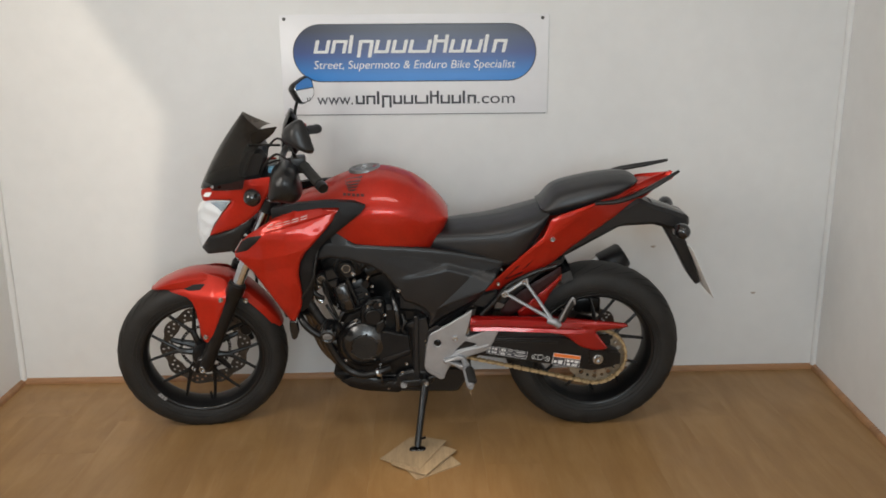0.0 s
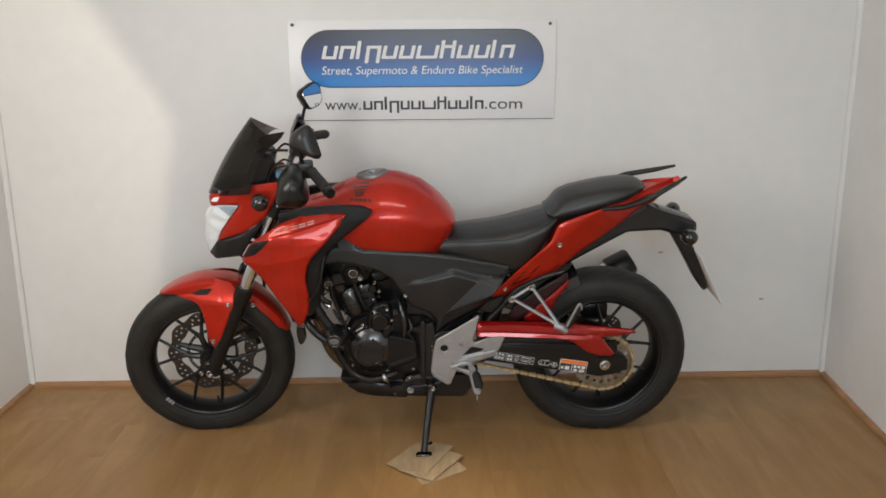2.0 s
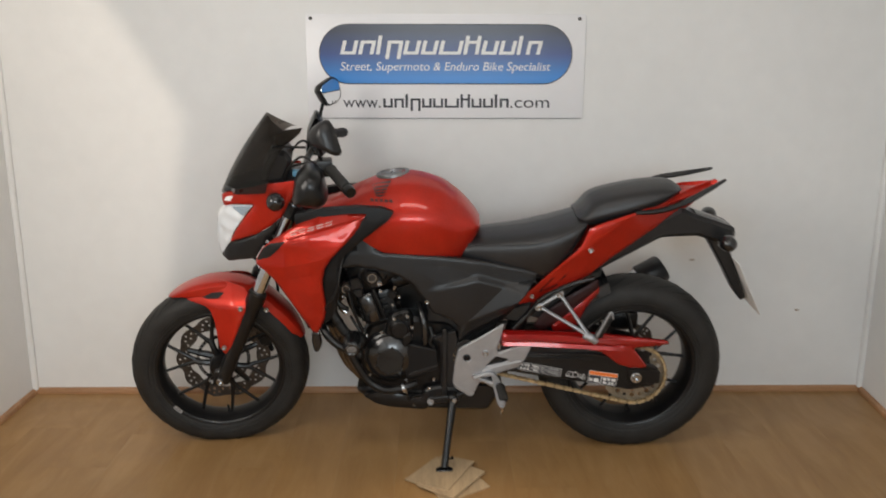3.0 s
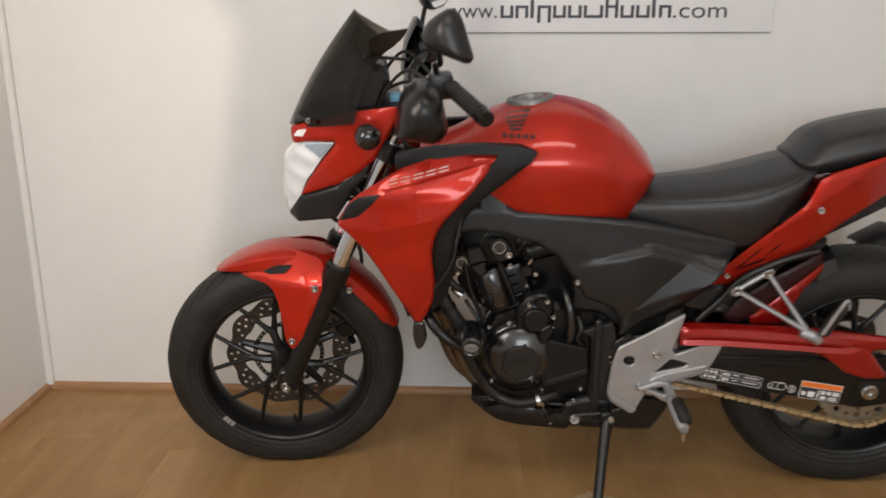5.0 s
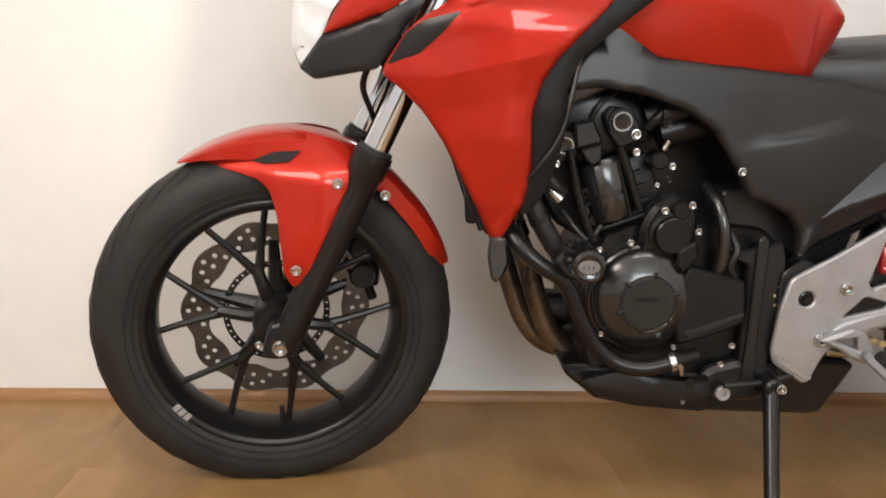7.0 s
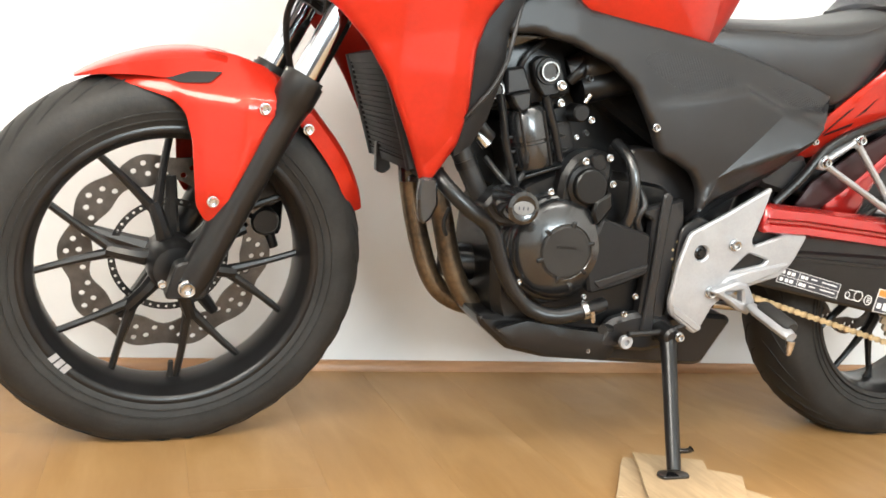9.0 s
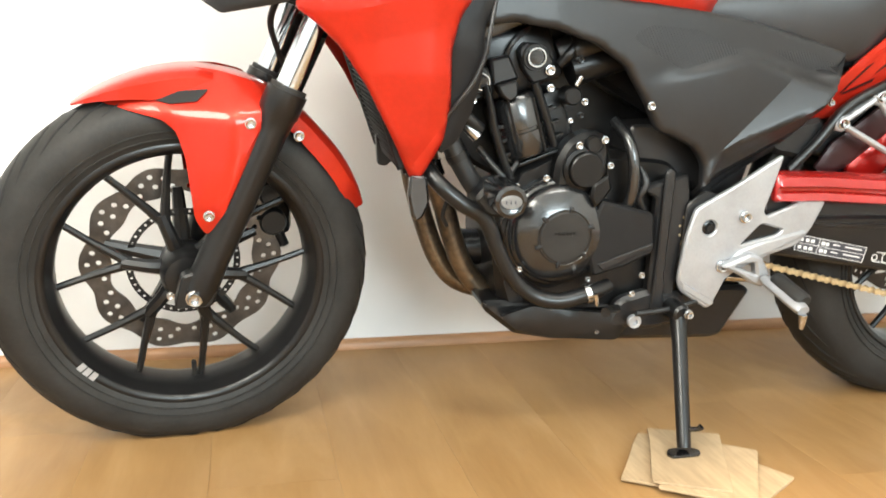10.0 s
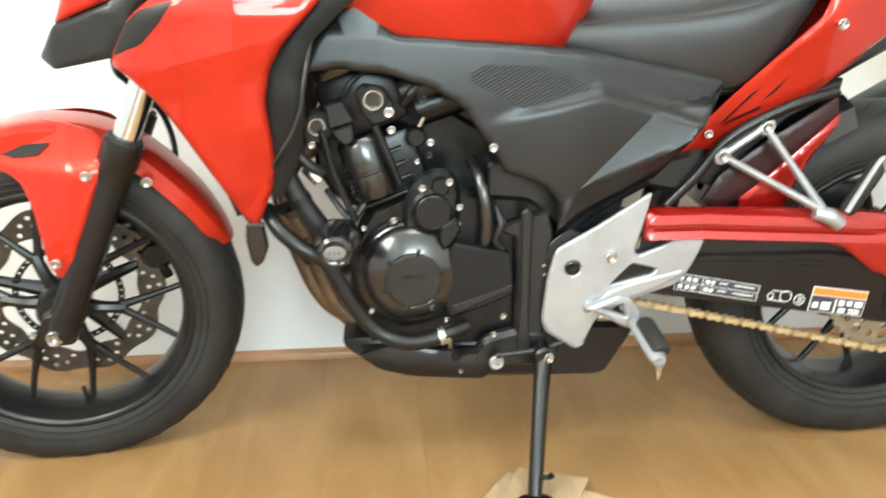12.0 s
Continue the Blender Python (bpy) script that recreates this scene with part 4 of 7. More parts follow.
sx_l = blend([(-0.60, 0.098), (-0.55, 0.128), (-0.48, 0.158), (-0.40, 0.168), (-0.33, 0.162), (-0.21, 0.148)])
sz_l = blend([(0.45, -0.072), (0.52, -0.040), (0.62, -0.012), (0.70, 0.0), (0.775, 0.012), (0.80, 0.010), (0.83, 0.000), (0.89, -0.016)])


def shroud_l(x, z):
    # a crease runs back from the nose along the lower third, another under the upper strake
    crease = 0.010 * max(0.0, 1 - abs(z - (0.705 + 0.25 * max(0, x + 0.50))) / 0.05)
    strake = 0.007 * step_up(side_of((x, z), (-0.47, 0.800), (-0.22, 0.868)), 0.006)
    # the rear lower corner flares out in a facet
    back = -side_of((x, z), FOLD_A, FOLD_B)
    return sx_l(x) + sz_l(z) + crease * 0.7 - strake + 0.30 * max(0.0, back)


FOLD_A, FOLD_B = (-0.414, 0.480), (-0.356, 0.574)


def side_of(p, a, b):
    return ((b[0] - a[0]) * (p[1] - a[1]) - (b[1] - a[1]) * (p[0] - a[0])) / math.hypot(b[0] - a[0], b[1] - a[1])


def step_up(d, w):
    t = min(1, max(0, d / w * 0.5 + 0.5))
    return t * t * (3 - 2 * t)


for s in (1, -1):
    bm = panel(corners(shroud_o, 0.010, 3), shroud_l, 0.004, 0.008, 0.008, folds=[[(-0.413, 0.4816), (-0.362, 0.5643)], [(-0.50, 0.705), (-0.36, 0.740)], [(-0.47, 0.797), (-0.23, 0.862)], [(-0.47, 0.803), (-0.23, 0.868)]])
    shroud = add("radiator_shroud", bm if s > 0 else mirrored(bm), RED, None, "red side shroud over the radiator", 60)
    shroud_left = shroud if s > 0 else shroud_left
    ins = panel(corners([(-0.578, 0.718), (-0.552, 0.762), (-0.528, 0.781), (-0.474, 0.795), (-0.500, 0.765), (-0.532, 0.735)], 0.006, 2), lambda x, z: shroud_l(x, z) + 0.003, 0.004, 0.003, 0.012)
    add("black_insert", ins if s > 0 else mirrored(ins), PLASTIC, shroud)
    band = panel(corners([(-0.446, 0.876), (-0.360, 0.890), (-0.259, 0.897), (-0.175, 0.894), (-0.138, 0.882), (-0.155, 0.858), (-0.262, 0.772), (-0.300, 0.736), (-0.318, 0.690), (-0.316, 0.625), (-0.330, 0.560), (-0.348, 0.520), (-0.372, 0.500), (-0.372, 0.570), (-0.374, 0.655), (-0.366, 0.705), (-0.343, 0.742), (-0.280, 0.806), (-0.232, 0.862), (-0.222, 0.877), (-0.290, 0.876), (-0.362, 0.866), (-0.446, 0.842)], 0.005, 2), lambda x, z: 0.1475 - 0.16 * max(0, 0.66 - z) - 0.22 * max(0, z - 0.87), 0.03, 0.006, 0.014)
    add("side_band", band if s > 0 else mirrored(band), DULL, None, "black plastic band between shroud and tank")

add("clutch_cable", tube([at(-0.300, 0.138, 0.740), at(-0.313, 0.150, 0.678), at(-0.318, 0.150, 0.647), at(-0.333, 0.148, 0.610), at(-0.356, 0.140, 0.575), at(-0.375, 0.12, 0.540)], 0.0034, 8), HOSE, None, "thin black clutch cable")


def on_shroud(d):
    return lambda x, z: shroud_l(x, z) + d


u0, u1 = Vector((-0.462, 0.812)), Vector((-0.325, 0.846))
for i in range(5):
    a, b = u0.lerp(u1, i / 5 + 0.01), u0.lerp(u1, i / 5 + 0.165)
    for k in (0, 1):
        q = [a + Vector((0, 0.0075 * k)), b + Vector((0, 0.0075 * k)), b + Vector((0.001, 0.0075 * k + 0.0024)), a + Vector((0.001, 0.0075 * k + 0.0024))]
        add("model_bar", panel([tuple(v) for v in q], on_shroud(0.0016), 0.002, 0.0004, 0.01), GREY_PRINT, shroud_left, "silver model lettering shown as bars")

# black side covers below the tank
cover_o = [(-0.318, 0.690), (-0.300, 0.735), (-0.262, 0.771), (-0.232, 0.786), (-0.205, 0.765), (-0.183, 0.743), (-0.060, 0.733), (0.062, 0.722), (0.105, 0.716), (0.215, 0.695), (0.325, 0.668), (0.285, 0.615), (0.243, 0.560), (0.216, 0.500), (0.140, 0.455), (0.082, 0.412), (0.072, 0.418), (0.064, 0.450), (0.066, 0.484), (0.045, 0.512), (0.010, 0.528), (-0.022, 0.538), (-0.045, 0.580), (-0.085, 0.637), (-0.134, 0.668), (-0.200, 0.688), (-0.263, 0.696)]


cover_x = blend([(-0.32, 0.118), (-0.2, 0.119), (-0.04, 0.112), (0.10, 0.104), (0.20, 0.094), (0.33, 0.082)])


def cover_l(x, z):
    v = cover_x(x) + 0.010 * math.sin(max(0, min(1, (z - 0.45) / 0.3)) * math.pi)
    # raised lower field with a crisp upper edge
    ridge = min(side_of((x, z), (0.124, 0.659), (-0.005, 0.626)), -side_of((x, z), (0.124, 0.659), (0.26, 0.618)))
    v += 0.012 * step_up(ridge, 0.010) * step_up(x - 0.01, 0.08)
    # a narrow facet widens upward and backward, then the surface steps back
    d = -side_of((x, z), FACET[0], FACET[1])
    if d > 0 and z < 0.635:
        wide = 0.34 * math.hypot(x - FACET[0][0], z - FACET[0][1])
        v += 0.52 * min(d, wide) - 0.8 * min(max(0.0, d - wide), 0.022)
    # the tail tucks in behind the alloy plate
    return v - 0.034 * step_up(-side_of((x, z), (0.060, 0.434), (0.206, 0.520)), 0.012)


FACET = [(0.092, 0.508), (0.206, 0.622), (0.257, 0.617)]
FOLDS = [[(0.02, 0.632), (0.124, 0.659), (0.255, 0.619)], [FACET[0], FACET[1]], [FACET[0], (0.249, 0.610)], [(0.107, 0.495), (0.262, 0.592)]]
for s in (1, -1):
    bm = panel(corners(cover_o, 0.008, 2), cover_l, 0.012, 0.008, 0.007, folds=FOLDS)
    cover = add("side_cover", bm if s > 0 else mirrored(bm), PLASTIC, None, "matt black plastic side cover", 60)
    for field in ([(-0.078, 0.684), (-0.069, 0.672), (0.008, 0.634), (0.110, 0.662), (0.092, 0.672), (0.037, 0.695), (-0.050, 0.700)], [(0.170, 0.668), (0.240, 0.668), (0.300, 0.650), (0.286, 0.626), (0.235, 0.640)]):
        g = panel(corners(field, 0.006, 2), lambda x, z: cover_l(x, z) + 0.0008, 0.003, 0.0006, 0.010)
        add("mesh_inlay", g if s > 0 else mirrored(g), MESHED, cover)
bolt(-0.039, 0.1225, 0.578, 0.0065)
# filler added so the wall doesn't show through under the seat
add("seat_gap_filler", slab(corners([(-0.20, 0.70), (-0.19, 0.765), (0.06, 0.765), (0.20, 0.740), (0.36, 0.715), (0.36, 0.640), (0.2, 0.640), (0.0, 0.66)], 0.01, 2), -0.140, 0.064, 0.006), PLASTIC, None, "black filler added to close the gap under the seat")

# seats
front_seat = add("rider_seat", loft([
    (0.062, five(0.704, 0.088, 0.722, 0.092, 0.744, 0.800, 0.010)),
    (0.085, five(0.700, 0.098, 0.736, 0.102, 0.768, 0.800, 0.013)),
    (0.120, five(0.694, 0.106, 0.742, 0.109, 0.780, 0.800, 0.016)),
    (0.180, five(0.682, 0.115, 0.744, 0.119, 0.787, 0.820, 0.018)),
    (0.260, five(0.667, 0.120, 0.745, 0.129, 0.796, 0.840, 0.020)),
    (0.335, five(0.656, 0.122, 0.749, 0.138, 0.810, 0.850, 0.020)),
    (0.395, five(0.696, 0.120, 0.774, 0.137, 0.827, 0.850, 0.020)),
    (0.445, five(0.762, 0.114, 0.803, 0.128, 0.842, 0.850, 0.018)),
    (0.472, five(0.807, 0.100, 0.828, 0.112, 0.847, 0.840, 0.014))], 6, 5), VINYL, None, "black vinyl rider seat", 50)
add("passenger_seat", loft([
    (0.443, five(0.834, 0.070, 0.842, 0.078, 0.850, 0.820, 0.008)),
    (0.462, five(0.818, 0.092, 0.840, 0.102, 0.868, 0.820, 0.016)),
    (0.503, five(0.822, 0.104, 0.857, 0.114, 0.909, 0.820, 0.020)),
    (0.600, five(0.852, 0.106, 0.882, 0.116, 0.935, 0.840, 0.020)),
    (0.690, five(0.881, 0.100, 0.910, 0.108, 0.949, 0.840, 0.018)),
    (0.745, five(0.908, 0.086, 0.927, 0.092, 0.948, 0.840, 0.014)),
    (0.775, five(0.924, 0.058, 0.927, 0.062, 0.933, 0.840, 0.006))], 6, 5), VINYL, None, "black vinyl passenger seat", 50)
add("seat_piping", tube([at(0.10, 0.069, 0.753), at(0.18, 0.0855, 0.760), at(0.26, 0.0955, 0.764), at(0.335, 0.1040, 0.775), at(0.395, 0.1025, 0.800), at(0.445, 0.0935, 0.826)], 0.0012, 6), VINYL, front_seat)

# tail
tail_x = blend([(0.24, 0.086), (0.33, 0.088), (0.47, 0.108), (0.6, 0.092), (0.77, 0.047), (0.905, -0.004)])
tail_o = [(0.250, 0.556), (0.262, 0.551), (0.322, 0.557), (0.401, 0.606), (0.487, 0.656), (0.550, 0.707), (0.684, 0.793), (0.750, 0.835), (0.820, 0.866), (0.880, 0.912), (0.906, 0.950), (0.800, 0.928), (0.745, 0.903), (0.637, 0.872), (0.500, 0.832), (0.473, 0.818), (0.451, 0.760), (0.357, 0.666)]


def tail_l(x, z):
    mid = side_of((x, z), (0.25, 0.585), (0.52, 0.79))
    return tail_x(x) - 0.35 * max(0.0, -mid - 0.004) + 0.006 * step_up(mid, 0.01)


for s in (1, -1):
    bm = panel(corners(tail_o, 0.006, 2), tail_l, 0.004, 0.006, 0.011)
    tail_left = tail if s < 0 else None
    tail = add("tail_panel", bm if s > 0 else mirrored(bm), RED, None, "red painted tail panel", 40)
# thin raised strips; their dark colour is the shade inside the slits
for q in ([(0.376, 0.654), (0.329, 0.601), (0.322, 0.597), (0.364, 0.647)], [(0.386, 0.628), (0.332, 0.602), (0.328, 0.596), (0.384, 0.621)], [(0.419, 0.674), (0.392, 0.644), (0.384, 0.634), (0.404, 0.650)]):
    add("tail_slit_shade", panel(corners(q, 0.001, 2), lambda x, z: tail_l(x, z) + 0.001, 0.002, 0.0006, 0.01), RED_SHADED, tail_left, "dark strip coloured for the shade in a tail slit")
bolt(0.480, 0.113, 0.751, 0.008)
bolt(0.302, 0.090, 0.586, 0.0065)
add("tail_cover", loft([
    (0.700, five(0.858, 0.070, 0.878, 0.084, 0.898, 0.800, 0.012)),
    (0.780, five(0.888, 0.060, 0.903, 0.070, 0.924, 0.800, 0.012)),
    (0.850, five(0.903, 0.040, 0.913, 0.046, 0.928, 0.800, 0.008)),
    (0.905, five(0.926, 0.018, 0.930, 0.022, 0.938, 0.800, 0.004))], 4, 4), RED, None, "red tail cover behind the seat", 50)
under = slab(corners([(0.33, 0.545), (0.538, 0.660), (0.725, 0.766), (0.840, 0.772), (0.905, 0.752), (0.965, 0.766), (0.962, 0.800), (0.900, 0.822), (0.835, 0.842), (0.785, 0.866), (0.62, 0.780), (0.45, 0.680), (0.33, 0.600)], 0.010, 3), -0.062 - MID, 0.062 - MID, 0.012)
add("undertail", under, PLASTIC, None, "black plastic undertail")
hanger = slab(corners([(0.862, 0.775), (0.930, 0.775), (0.978, 0.682), (1.034, 0.546), (1.018, 0.535), (0.985, 0.580), (0.933, 0.673), (0.885, 0.750)], 0.008, 3), -0.028 - MID, 0.028 - MID, 0.006)
add("plate_hanger", hanger, PLASTIC)
pl = bmesh.new()
pm = Matrix.Translation((1.017, MID, 0.600)) @ Matrix.Rotation(radians(-26.5), 4, "Y")
box(-0.0012, 0.0012, -0.10, 0.10, -0.10, 0.10, 0.0008, into=pl)
bmesh.ops.transform(pl, matrix=pm, verts=pl.verts)
add("number_plate", pl, WHITE_PRINT, None, "blank rear plate on a black hanger")
light = loft([(0.835, five(0.815, 0.05, 0.832, 0.055, 0.850, 0.8, 0.01)), (0.90, five(0.796, 0.045, 0.812, 0.05, 0.828, 0.8, 0.01)), (0.955, five(0.785, 0.03, 0.793, 0.034, 0.804, 0.8, 0.006))], 4, 4)
add("tail_light", light, GLOSS, None, "dark tinted tail light", 50)
for s, z in ((1, 0.765), (-1, 0.800)):
    m = axis(at(0.915, 0.06 * s - MID, z), at(0.15, 1.0 * s, 0.0))
    ind = add("rear_indicator", lathe([(0, 0.085), (0.012, 0.083), (0.022, 0.074), (0.027, 0.055), (0.026, 0.035), (0.016, 0.018), (0.008, 0.008), (0.008, -0.03), (0, -0.03)], 24, m), GLOSS, None, "smoked round indicator on a short stalk", 60)
for run_ in ([at(0.62, 0.082, 0.866), at(0.70, 0.080, 0.873), at(0.775, 0.070, 0.897), at(0.84, 0.062, 0.931), at(0.902, 0.055, 0.968)],
             [at(0.66, -0.150, 0.890), at(0.73, -0.148, 0.926), at(0.79, -0.140, 0.940), at(0.84, -0.134, 0.950), at(0.914, -0.126, 0.966)]):
    add("grab_handle", tube(run_, [0.009, 0.012, 0.013, 0.012, 0.006], 12, flat=0.7), PLASTIC, None, "black passenger grab handle")

# ---- head light, screen, bars ----
nose = blend([(-0.736, 0.0), (-0.732, 0.018), (-0.720, 0.040), (-0.698, 0.064), (-0.660, 0.086), (-0.61, 0.106), (-0.54, 0.120), (-0.42, 0.128)])
nose_l = lambda x, z: nose(x - 0.10 * max(0, z - 0.86))


def forward(pts):
    """The nose drawn out: points ahead of the lamp's rear edge go forward, its foot down."""
    return [(x - 0.012 * min(1, max(0, (-0.64 - x) / 0.06)), z - 0.012 * min(1, max(0, (0.80 - z) / 0.06))) for x, z in pts]


lens_o = [(-0.684, 0.884), (-0.663, 0.893), (-0.598, 0.898), (-0.602, 0.889), (-0.634, 0.850), (-0.664, 0.800), (-0.682, 0.752), (-0.704, 0.722), (-0.714, 0.738), (-0.720, 0.785), (-0.712, 0.835)]
cowl_o = [(-0.690, 0.900), (-0.684, 0.886), (-0.663, 0.895), (-0.598, 0.900), (-0.602, 0.889), (-0.634, 0.850), (-0.664, 0.800), (-0.679, 0.770), (-0.600, 0.800), (-0.550, 0.830), (-0.512, 0.862), (-0.465, 0.945), (-0.450, 0.975), (-0.470, 0.978), (-0.560, 0.967), (-0.640, 0.946), (-0.690, 0.924)]
chin_o = [(-0.681, 0.768), (-0.600, 0.798), (-0.550, 0.828), (-0.528, 0.846), (-0.540, 0.820), (-0.572, 0.778), (-0.606, 0.731), (-0.688, 0.709), (-0.709, 0.724), (-0.700, 0.738)]
# white filler added behind the lens to brighten its front edge
bowl = slab(corners(forward([(-0.678, 0.880), (-0.655, 0.882), (-0.640, 0.850), (-0.668, 0.790), (-0.690, 0.745), (-0.708, 0.740), (-0.7175, 0.752), (-0.7185, 0.790), (-0.709, 0.850)]), 0.006, 2), -0.036, 0.036, 0.016)
add("lamp_white_filler", steered(bowl), REFLECT, None, "white filler added to make the headlight look bright", 60)
for s in (1, -1):
    bm = panel(corners(forward(cowl_o), 0.006, 2), nose_l, 0.004, 0.006, 0.010)
    ob = add("headlight_cowl", steered(bm if s > 0 else mirrored(bm, 0.0)), RED, None, "red cowl round the headlight", 50)
    bm = panel(corners(forward(chin_o), 0.005, 2), nose_l, 0.004, 0.005, 0.010)
    add("chin_panel", steered(bm if s > 0 else mirrored(bm, 0.0)), PLASTIC, ob)
    bm = panel(corners(forward(lens_o), 0.005, 2), lambda x, z: nose_l(x, z) + 0.001, 0.0025, 0.004, 0.009)
    add("headlight_lens", steered(bm if s > 0 else mirrored(bm, 0.0)), LENS, ob, "clear headlight lens", 60).visible_shadow = False
    refl = panel(corners(forward([(-0.682, 0.882), (-0.663, 0.890), (-0.602, 0.895), (-0.637, 0.850), (-0.667, 0.800), (-0.685, 0.754), (-0.704, 0.727), (-0.712, 0.740), (-0.717, 0.785), (-0.709, 0.833)]), 0.004, 2), lambda x, z: max(0.0, nose_l(x, z) - 0.007 - 0.006 * abs(math.sin(60 * z + 25 * x))), 0.003, 0.003, 0.008)
    add("reflector", steered(refl if s > 0 else mirrored(refl, 0.0)), REFLECT, ob, "bright faceted reflector", 60)
    park = panel(corners([(-0.672, 0.886), (-0.606, 0.894), (-0.636, 0.858), (-0.652, 0.872)], 0.004, 2), lambda x, z: nose_l(x, z) - 0.003, 0.002, 0.002, 0.009)
    add("parking_lamp", steered(park if s > 0 else mirrored(park, 0.0)), PARK, ob, "bluish parking lamp corner", 60)
    pos = panel(corners([(-0.694, 0.905), (-0.684, 0.919), (-0.662, 0.924), (-0.672, 0.906)], 0.003, 2), lambda x, z: nose_l(x, z) + 0.003, 0.003, 0.002, 0.009)
    add("position_lamp", steered(pos if s > 0 else mirrored(pos, 0.0)), REFLECT, ob, "small bright position lamp", 60)
    m = STEER @ axis(at(-0.532, 0.115 * s, 0.922), at(0.10, 1.0 * s, 0.05))
    add("front_indicator", lathe([(0, 0.078), (0.014, 0.076), (0.024, 0.068), (0.029, 0.050), (0.028, 0.030), (0.018, 0.014), (0.010, 0.006), (0.010, -0.02), (0, -0.02)], 26, m), GLOSS, None, "smoked round front indicator", 60)
hood = loft([(-0.690, five(0.930, 0.060, 0.936, 0.064, 0.946, 0.8, 0.004)), (-0.60, five(0.950, 0.098, 0.958, 0.100, 0.972, 0.8, 0.006)), (-0.45, five(0.955, 0.115, 0.965, 0.118, 0.985, 0.8, 0.008))], 3, 3, mid=0.0)
add("cowl_top", steered(hood), PLASTIC, None, "black inner cowl under the screen", 50)

scr = bmesh.new()
grid = []
for j in range(15):
    v = j / 14
    row = []
    for i in range(17):
        u = i / 8 - 1
        wide = 0.150 * (1 - 0.10 * v - 0.34 * v ** 4)
        xx = -0.706 + 0.160 * v + 0.150 * abs(u) ** 2.0 * (1 - 0.42 * v) - 0.012 * math.sin(math.pi * v)
        zz = 0.920 + 0.250 * v - 0.066 * abs(u) ** 1.5 * v ** 3 + 0.030 * abs(u) ** 2 * (1 - v)
        row.append(scr.verts.new(at(xx, u * wide, zz)))
    grid.append(row)
for a, b in zip(grid, grid[1:]):
    for i in range(16):
        scr.faces.new((a[i], a[i + 1], b[i + 1], b[i]))
bmesh.ops.solidify(scr, geom=scr.faces, thickness=0.003)
screen_ob = add("screen", steered(scr), SMOKE, None, "smoked plastic wind screen", 60)
w = slab(corners([(-0.520, 1.122), (-0.490, 1.136), (-0.432, 1.143), (-0.446, 1.122), (-0.470, 1.102), (-0.498, 1.088), (-0.520, 1.093)], 0.005, 2), 0.108, 0.114, 0.002)
add("screen_wing", steered(w), SMOKE, screen_ob, "smoked wing at the screen's edge")
add("screen_stay", steered(tube([at(-0.530, 0.108, 1.085), at(-0.49, 0.095, 1.080), at(-0.43, 0.07, 1.070)], 0.0042, 8)), SATIN, screen_ob)
for s in (1, -1):
    bolt(-0.655, 0.102 * s, 0.948, 0.006, screen_ob, True, STEEL, (-0.6, -0.6 * s, 0.4))
pod = slab(corners([(-0.575, 0.965), (-0.505, 0.950), (-0.470, 1.030), (-0.492, 1.066), (-0.535, 1.058), (-0.566, 1.010)], 0.018, 4), -0.085, 0.085, 0.014)
add("instrument_pod", steered(pod), PLASTIC, None, "black instrument pod behind the screen")
plug = box(-0.475, -0.445, -0.075, -0.045, 0.955, 0.995, 0.005)
add("connector", steered(plug), BLUE_PLUG, None, "light blue plastic connector")
add("wiring", steered(tube([(-0.46, -0.06, 0.955), (-0.47, -0.08, 0.91), (-0.44, -0.06, 0.87), (-0.40, -0.03, 0.84)], 0.006, 8)), RUBBER)
for i, (a, b) in enumerate(((0.10, 0.02), (0.07, -0.01), (-0.06, 0.03))):
    add("control_cable", steered(tube([at(-0.385, a + 0.11, 1.035), at(-0.44, a + 0.06, 1.045 + b), at(-0.495, a, 0.99), at(-0.49, a * 0.7, 0.90), at(-0.43, a * 0.5, 0.83)], 0.0038, 8)), RUBBER)

